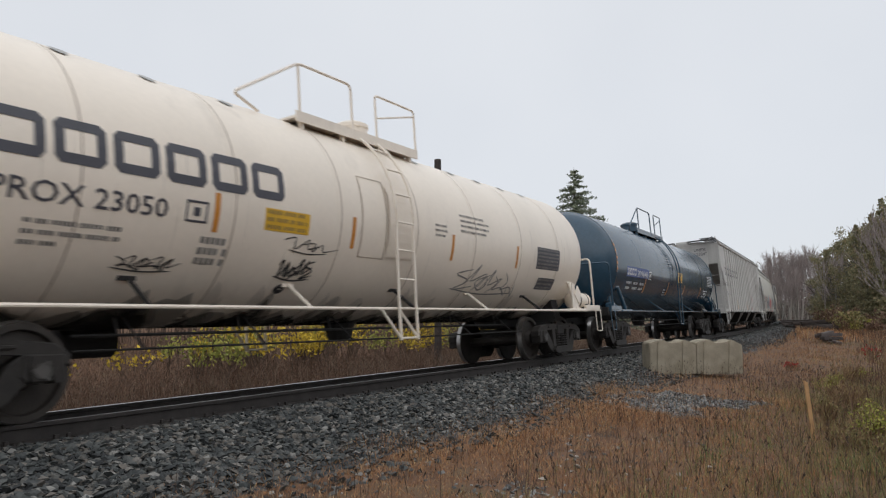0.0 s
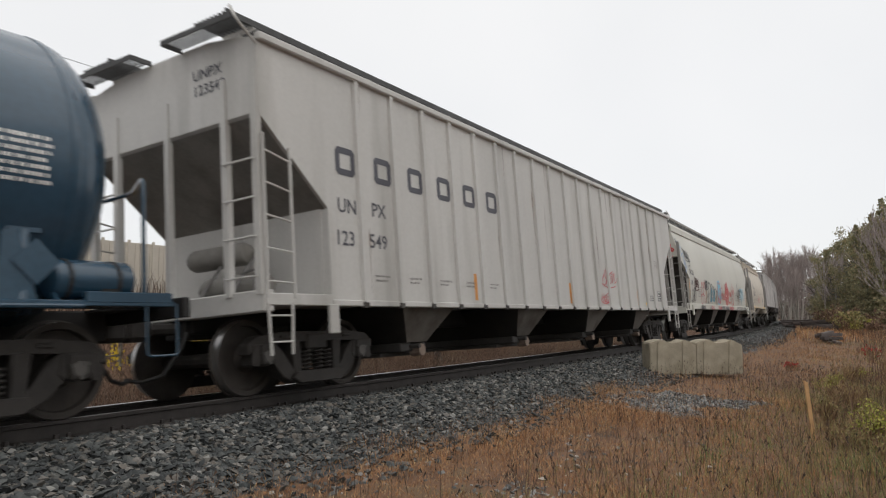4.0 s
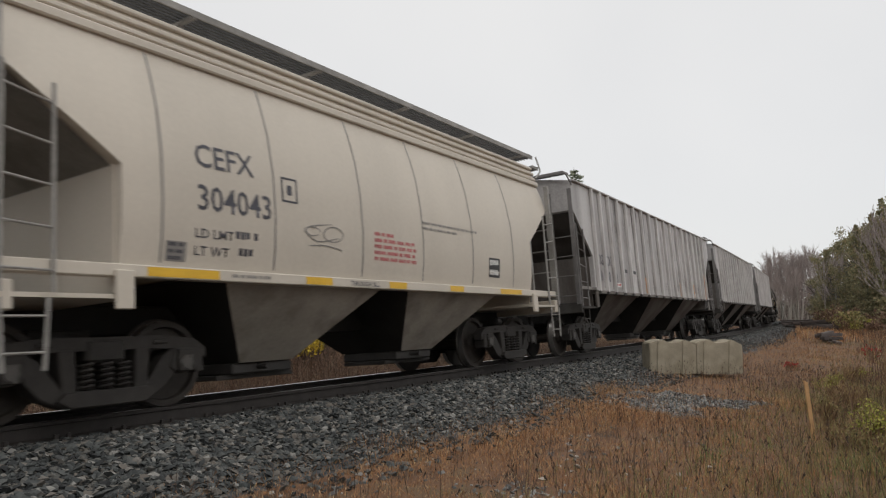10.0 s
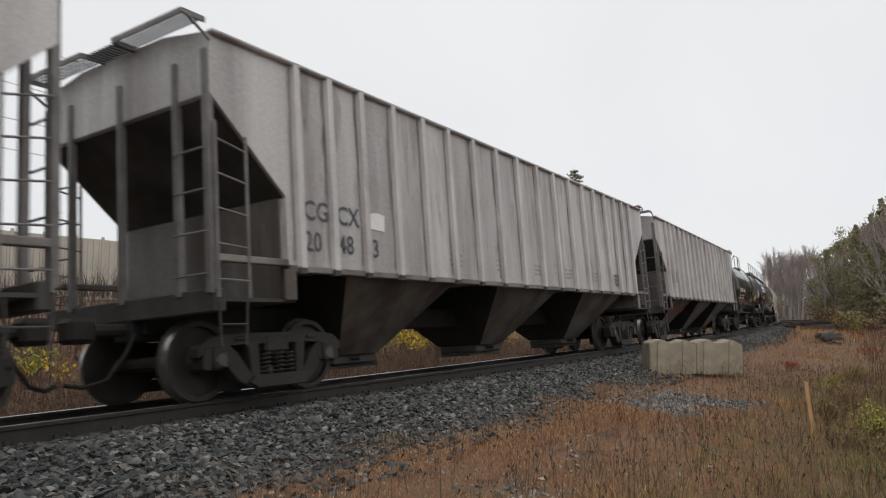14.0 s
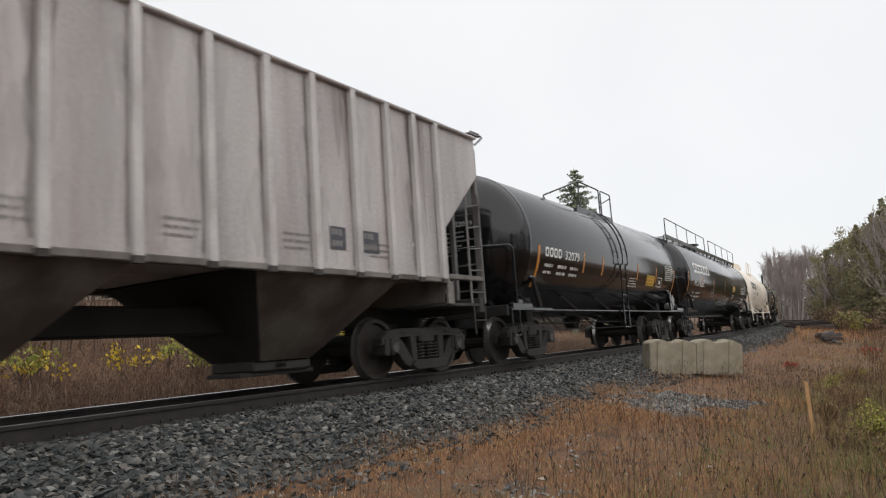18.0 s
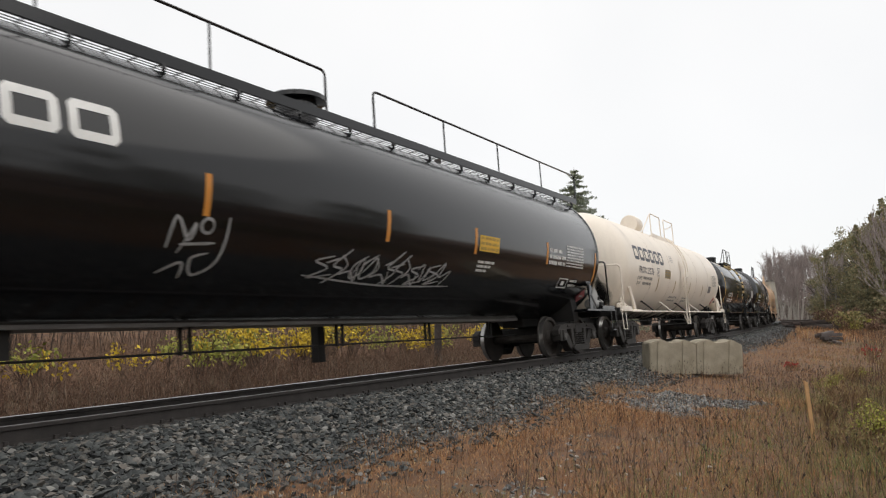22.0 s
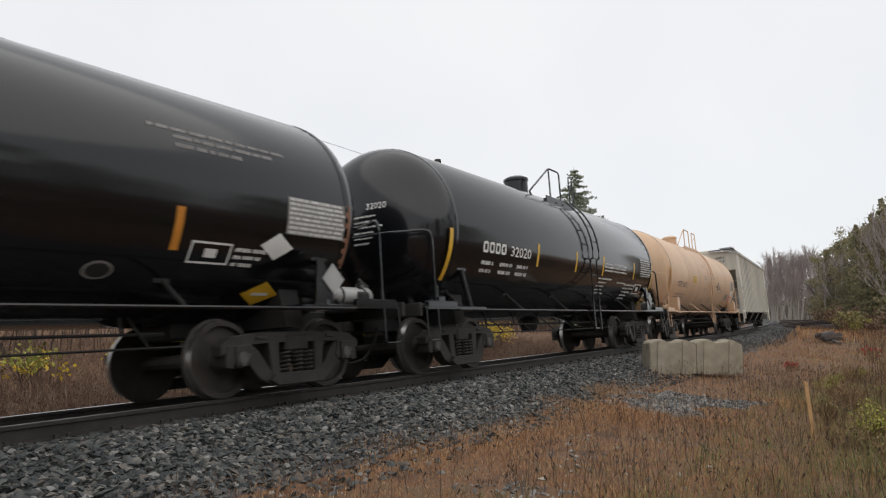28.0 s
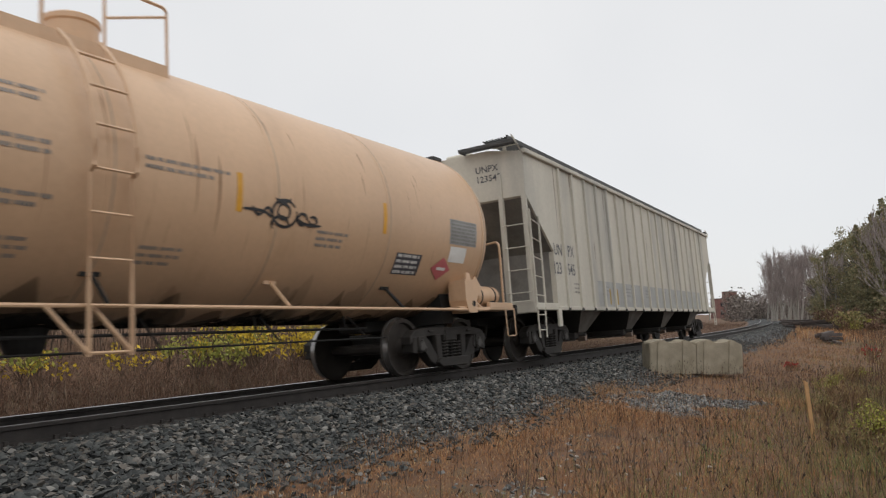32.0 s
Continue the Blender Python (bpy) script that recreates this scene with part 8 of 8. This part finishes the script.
def shrub(x, y, h, w, seed, mat, label, n=260, leaf=0.035, name="shrub", stems=9):
    rnd = random.Random(seed)
    z = ground_z(x, y) - 0.03
    t = tagged(new(name), label, "shrub", "shrubs in the verge")
    t.location = (x, y, z)
    sv, sf, tips = [], [], []
    for k in range(stems):
        nd = Vector((rnd.gauss(0, 0.35), rnd.gauss(0, 0.35), 1)).normalized()
        grow(sv, sf, tips, Vector((rnd.uniform(-w, w) * 0.3, rnd.uniform(-w, w) * 0.3, 0)), nd, h * 0.42, 0.012, 2, rnd, 0.4, 0.3)
    raw_mesh("stem", sv, sf, WEED if name == "shrub" else STALK, t)
    cv, cf = [], []
    for q in tips:
        if rnd.random() < 0.75:
            leaf_cloud(cv, cf, q * 1.0, h * 0.15, max(1, n // len(tips)), leaf, rnd)
    raw_mesh("leaves", cv, cf, mat, t)
    return t


def at_px(px, dist):
    """A place in the direction that many sixteenths-degree steps off the axis; dist: metres ahead."""
    return (px - 784) / LENS_F * dist, dist


conifer(11.3, 61.0, 14.1, 6.8, 5, "dark green spruce rising behind the train")
k = 0
for px, dist, h, st in ((1362, 118, 9.5, 3), (1375, 112, 10.5, 3), (1388, 116, 11.5, 4), (1398, 110, 11.2, 3), (1410, 114, 12.0, 4), (1422, 108, 11.3, 3), (1433, 112, 10.8, 3), (1368, 104, 7.0, 3), (1405, 102, 8.5, 3)):
    bare_tree(*at_px(px, dist), h, 100 + k, st, depth=5, spread=0.36, label="leafless multi-stemmed poplar, grey-mauve twigs", bark=PALE_BARK)
    k += 1
for px, dist, h in ((1302, 215, 5.0), (1315, 205, 5.5), (1325, 210, 7.0), (1336, 200, 7.5), (1345, 190, 7.0), (1352, 175, 7.5), (1290, 230, 4.0)):
    bare_tree(*at_px(px, dist), h, 140 + k, 3, label="distant leafless tree with grey twigs")
    k += 1
for px, dist, h, w in ((1456, 92, 9.2, 2.4), (1474, 88, 10.2, 2.6), (1494, 84, 10.6, 2.6), (1512, 80, 11.4, 2.6), (1534, 76, 11.2, 2.6), (1556, 72, 11.6, 2.6), (1580, 68, 12.0, 2.8), (1604, 62, 11.5, 3.0), (1486, 78, 7.0, 2.4), (1545, 66, 7.5, 2.4)):
    leafy_tree(*at_px(px, dist), h, w, 170 + k, PINE, "dense olive-green tree at the wood's edge")
    k += 1
for px, dist, h in ((1447, 96, 9.4), (1458, 84, 8.0), (1478, 80, 9.5), (1498, 78, 8.2), (1522, 70, 10.4), (1538, 70, 11.5), (1552, 66, 12.2), (1562, 62, 11.6), (1572, 60, 12.0), (1586, 58, 11.5)):
    bare_tree(*at_px(px, dist), h, 200 + k, 1, spread=0.26, label="tall thin leafless tree before the wood", bark=PALE_BARK)
    k += 1
for px, dist, h, w in ((1519, 74, 11.0, 2.2), (1466, 86, 9.6, 2.2), (1548, 68, 11.4, 2.2), (1568, 64, 12.2, 2.4), (1590, 60, 12.0, 2.4)):
    conifer(*at_px(px, dist), h, w, 61 + k, "dark olive spruce at the wood's edge", PINE)
    k += 1
for i in range(15):
    p = on_track(-32 + i * 5.2, -24 - (i % 3) * 2.2)
    leafy_tree(p.x, p.y, 10.5 + (i * 7 % 4) * 0.8, 3.6, 600 + i, PINE, "dense olive-green tree of the wood behind the verge")
rs = random.Random(77)
for i in range(34):
    px, dist = rs.uniform(1450, 1640), rs.uniform(50, 76)
    m = rs.choice((RUSSET, RUSSET, OLIVE, LIME, RUSSET))
    shrub(*at_px(px, dist), rs.uniform(1.2, 2.6), 1.6, 300 + i, m, "brown autumn shrub under the trees", 700, 0.09)
# yellow-leaved saplings on the far bank
i = 0
for s0, s1, n in ((-4, 7, 3), (7.6, 8.6, 3), (10.8, 11.4, 2), (12.2, 14.0, 9), (14.4, 16.3, 10), (16.6, 19.2, 10), (20, 24, 8), (24.5, 34, 9)):
    for _ in range(n):
        p = on_track(rs.uniform(s0, s1), rs.uniform(6.6, 9.6))
        yellow = rs.random() < 0.75
        shrub(p.x, p.y, rs.uniform(1.25, 2.0) * (0.8 if n < 4 else 1), 0.65, 400 + i, YELLOW if yellow else LIME, "sapling with yellow autumn leaves beyond the track" if yellow else "sapling with yellow-green leaves beyond the track", 190, 0.05, "sapling", 4)
        i += 1
# low woods closing the distance
fv, ff = [], []
rf = random.Random(5)
for i in range(260):
    px, dist = rf.uniform(1290, 1700), rf.uniform(150, 240)
    x, y = at_px(px, dist)
    hh = rf.uniform(3.0, 7.0)
    for zz in range(3):
        leaf_cloud(fv, ff, (x, y, ground_z(x, y) + hh * (0.2 + 0.3 * zz)), hh * 0.4, 60, 0.26, rf)
tagged(raw_mesh("far_woods", fv, ff, SCRUB), "low grey-brown scrub closing the distance", "woods", kind="stuff")
# bushes in the near verge
for x, y, h, m, lab in ((5.15, 8.6, 0.55, LIME, "yellow-green weedy bush beside the stake"), (5.6, 9.2, 0.62, LIME, "yellow-green weedy bush beside the stake"), (5.75, 8.6, 0.55, LIME, "yellow-green weedy bush beside the stake"), (5.35, 10.2, 0.55, OLIVE, "olive weedy bush in the verge"),
                        (14.2, 24.0, 0.62, SUMAC, "low shrub with scarlet leaves"), (9.4, 19.6, 0.3, SUMAC, "low shrub with scarlet leaves"),
                        (7.4, 11.5, 0.6, WEED, "brown weedy bush in the verge"), (8.2, 13.2, 0.7, WEED, "brown weedy bush in the verge"), (9.3, 14.2, 0.7, WEED, "brown weedy bush in the verge"), (7.9, 12.0, 0.7, OLIVE, "olive weedy bush in the verge"), (10.5, 17, 0.8, WEED, "brown weedy bush in the verge")):
    shrub(x, y, h, 0.5, int(x * 31 + y * 7), m, lab, 1000 if m is LIME else 420 if m is not SUMAC else 120, 0.016 if m is LIME else 0.012 if m is not SUMAC else 0.03, stems=12)
for i in range(34):
    yy = rs.uniform(7.6, 17)
    xx = yy * rs.uniform(0.53, 0.74)
    m = rs.choice((WEED, WEED, WEED, OLIVE, LIME))
    shrub(xx, yy, rs.uniform(0.3, 0.65), 0.6, 700 + i, m, "yellow-green weedy bush in the verge" if m is LIME else "brown weedy bush in the verge", 420, 0.013, stems=12)


# ---- things beside the line ----
def concrete_block(x, y, turn):
    L, dpt, hh = 1.06, 0.62, 0.68
    b = tagged(new("concrete_block"), "weathered grey concrete block with a ridged top", "concrete block", "concrete blocks by the track")
    b.matrix_world = pose(x, y, -0.33, 0, 0, turn)
    bm = bmesh.new()
    prism(bm, [(-L / 2, 0), (L / 2, 0), (L / 2, hh), (L / 2 - 0.1, hh + 0.005), (L / 2 - 0.2, hh + 0.09), (L / 2 - 0.3, hh + 0.09), (L / 2 - 0.38, hh + 0.02), (0.0, hh), (-L / 2 + 0.42, hh + 0.01), (-L / 2 + 0.34, hh + 0.1), (-L / 2 + 0.16, hh + 0.08), (-L / 2, hh + 0.02)], -dpt / 2, dpt / 2)
    bmesh.ops.bevel(bm, geom=[e for e in bm.edges if e.calc_length() > 0.09], offset=0.02, segments=2, affect="EDGES")
    part("body", bm, M["concrete"], b)
    for gx in (-L / 2 + 0.24, L / 2 - 0.25):
        rb = bmesh.new()
        prism(rb, [(gx - 0.09, 0.0), (gx + 0.09, 0.0), (gx + 0.05, hh + 0.06), (gx - 0.05, hh + 0.06)], -dpt / 2 - 0.035, -dpt / 2 + 0.01)
        part("cast_rib", rb, M["concrete"], b)
    return b


concrete_block(5.22, 16.75, 0.6)
concrete_block(6.29, 16.78, -0.8)
LATH = material("raw_orange_lath_wood", (0.5, 0.3, 0.14), 0.8, spread=0.2, scale=6, fine=60, bump=0.3)
bm = bmesh.new()
prism(bm, [(-0.024, 0), (0.024, 0), (0.024, 0.7), (0.018, 0.76), (-0.024, 0.78)], -0.009, 0.009)
st = tagged(part("survey_stake", bm, LATH), "raw wooden survey stake leaning in the weeds", "stake")
st.matrix_world = pose(4.74, 9.35, ground_z(4.74, 9.35) - 0.02, 0, -6, 8)
OLDWOOD = material("grey_brown_old_tie_wood", (0.075, 0.06, 0.055), 0.9, spread=0.45, scale=6, fine=50, bump=0.5, each=0.4)
rt = random.Random(9)
tb = bmesh.new()
box(tb, -1.3, 1.3, -0.115, 0.115, 0, 0.17, 0.015)
old_tie = part("old_tie", tb, OLDWOOD)
first = True
for cx, cy, n, ln in ((34.3, 66.0, 34, 2.4), (20.2, 38.0, 6, 0.3)):
    for i in range(n):
        lay_n = i % (5 if n > 10 else 3)
        x, y = cx + rt.uniform(-ln, ln), cy + rt.uniform(-1.0, 1.0)
        o = old_tie if first else new("old_tie", old_tie.data)
        first = False
        tagged(o, "discarded grey-brown wooden tie lying on a pile", "railway tie", "pile of old ties")
        o.matrix_world = pose(x, y, ground_z(x, y) + lay_n * 0.17, rt.uniform(-3, 3), rt.uniform(-4, 4), rt.uniform(-25, 25) + (0 if n > 10 else 62))
# old signal pole line with crossarms, and its wires
POLE = material("grey_pole_wood", (0.09, 0.075, 0.062), 0.9, spread=0.3, scale=5, fine=50, bump=0.4)


def line_pole(s, d, h):
    p = on_track(s, d)
    t = tagged(new("utility_pole"), "grey wooden pole with four crossarms", "utility pole", "poles along the line")
    t.matrix_world = pose(p.x, p.y, ground_z(p.x, p.y) - 0.3, 0, 0, math.degrees(track(s)[2]))
    bm = bmesh.new()
    tube(bm, [(0, 0, 0), (0, 0, h)], [0.15, 0.1], 10)
    part("pole", bm, POLE, t)
    for q in (0.35, 2.4, 3.1, 4.5):
        bm = bmesh.new()
        box(bm, -0.06, 0.06, -1.9, 1.9, h - q - 0.07, h - q + 0.07)
        part("crossarm", bm, POLE, t)
    return t


line_pole(160, 13, 9.4)
line_pole(-32, 13, 9.4)
for j, (off, zz) in enumerate(((-1.7, 8.6), (1.7, 8.6), (-1.7, 6.6), (1.7, 6.6))):
    bm = bmesh.new()
    tube(bm, [on_track(s, 13 + off, zz - 0.9 * (1 - ((s - 64) / 96) ** 2)) for s in range(-32, 161, 8)], 0.008, 4)
    tagged(part("overhead_wire", bm, M["under"]), "thin dark overhead wire along the line", "wire", "wires along the line")
# corrugated boundary wall on the bank
CLAD = material("beige_metal_cladding", (0.46, 0.42, 0.36), 0.6, spread=0.12, scale=1, fine=20, bump=0.05)
wall = tagged(new("cladding_wall"), "beige corrugated metal wall with posts on the bank", "wall")
for i in range(26):
    s = -12 + i * 1.5
    a, b = on_track(s, 25), on_track(s + 1.5, 25)
    v = b - a
    bm = bmesh.new()
    prism(bm, [(x, 0) for x in (0.0, 1.46)] + [(1.46, 3.0), (0, 3.0)], 0, 0.04)
    for j in range(5):
        box(bm, 0.1 + j * 0.29, 0.24 + j * 0.29, -0.035, 0.0, 0.05, 2.9)
    pn = part("cladding_panel", bm, CLAD, wall)
    pn.matrix_world = pose(a.x, a.y, 1.7, 0, 0, math.degrees(math.atan2(v.y, v.x)))
    bm = bmesh.new()
    box(bm, -0.06, 0.06, -0.09, 0.0, 0, 3.12)
    po = part("wall_post", bm, CLAD, wall)
    po.matrix_world = pose(a.x, a.y, 1.7, 0, 0, math.degrees(math.atan2(v.y, v.x)))
# far house
BRICK = material("dull_red_brick_far", (0.2, 0.1, 0.085), 0.9, spread=0.2, scale=1, fine=10, bump=0.1)
ROOFM = material("grey_roofing", (0.12, 0.1, 0.1), 0.9, spread=0.2, scale=1, bump=0.1)
bx, by = at_px(1287, 285)
house = tagged(new("brick_building"), "distant dull red brick building with a taller block", "building")
house.location = (bx, by, -0.9)
for nm, q in (("wall", (-5.5, 5, -4, 4, 0, 7.8)), ("tower", (-1.2, 2.4, -3, 3, 7.8, 10.6))):
    bm = bmesh.new()
    box(bm, *q)
    part(nm, bm, BRICK, house)
bm = bmesh.new()
box(bm, -5.7, 5.2, -4.2, 4.2, 7.8, 8.0)
part("roof", bm, ROOFM, house)
bm = bmesh.new()
box(bm, -1.3, 2.5, -3.1, 3.1, 10.6, 10.8)
part("roof", bm, ROOFM, house)
GLASS = material("dark_window_glass", (0.03, 0.03, 0.035), 0.15, bump=0)
for i in range(4):
    for j in range(2):
        bm = bmesh.new()
        box(bm, -4.6 + i * 2.4, -3.4 + i * 2.4, -4.05, -3.98, 1.6 + j * 3.2, 3.2 + j * 3.2)
        part("window", bm, GLASS, house)


# a lone post whose head stands over the train
bm = bmesh.new()
lathe(bm, [(-0.1, 0.13), (3.0, 0.115), (6.1, 0.1), (6.11, 0.12), (6.5, 0.12), (6.53, 0.02)], "z", 12)
post_z = ground_z(-0.18, 25.0)
lone = tagged(part("wooden_post", bm, OLDWOOD), "dark weathered wooden post beyond the track", "post")
lone.matrix_world = Matrix.Translation((-0.18, 25.0, post_z)) @ Matrix.Diagonal((1, 1, (6.53 - post_z) / 6.53, 1))
# ---- keys: the train rolls past ----
def motions():
    times = [i * 0.5 for i in range(65)]
    for car, u, half in MOVING:
        walk(car, [(t, car_pose(u, half, t)) for t in times])
    spins = [i / 15 for i in range(481)]
    for w in WHEELSETS:
        x, y, z = w.location
        walk(w, [(t, pose(x, y, z, 0, math.degrees(-travel(t) / 0.457) % 360, 0)) for t in spins])


motions()
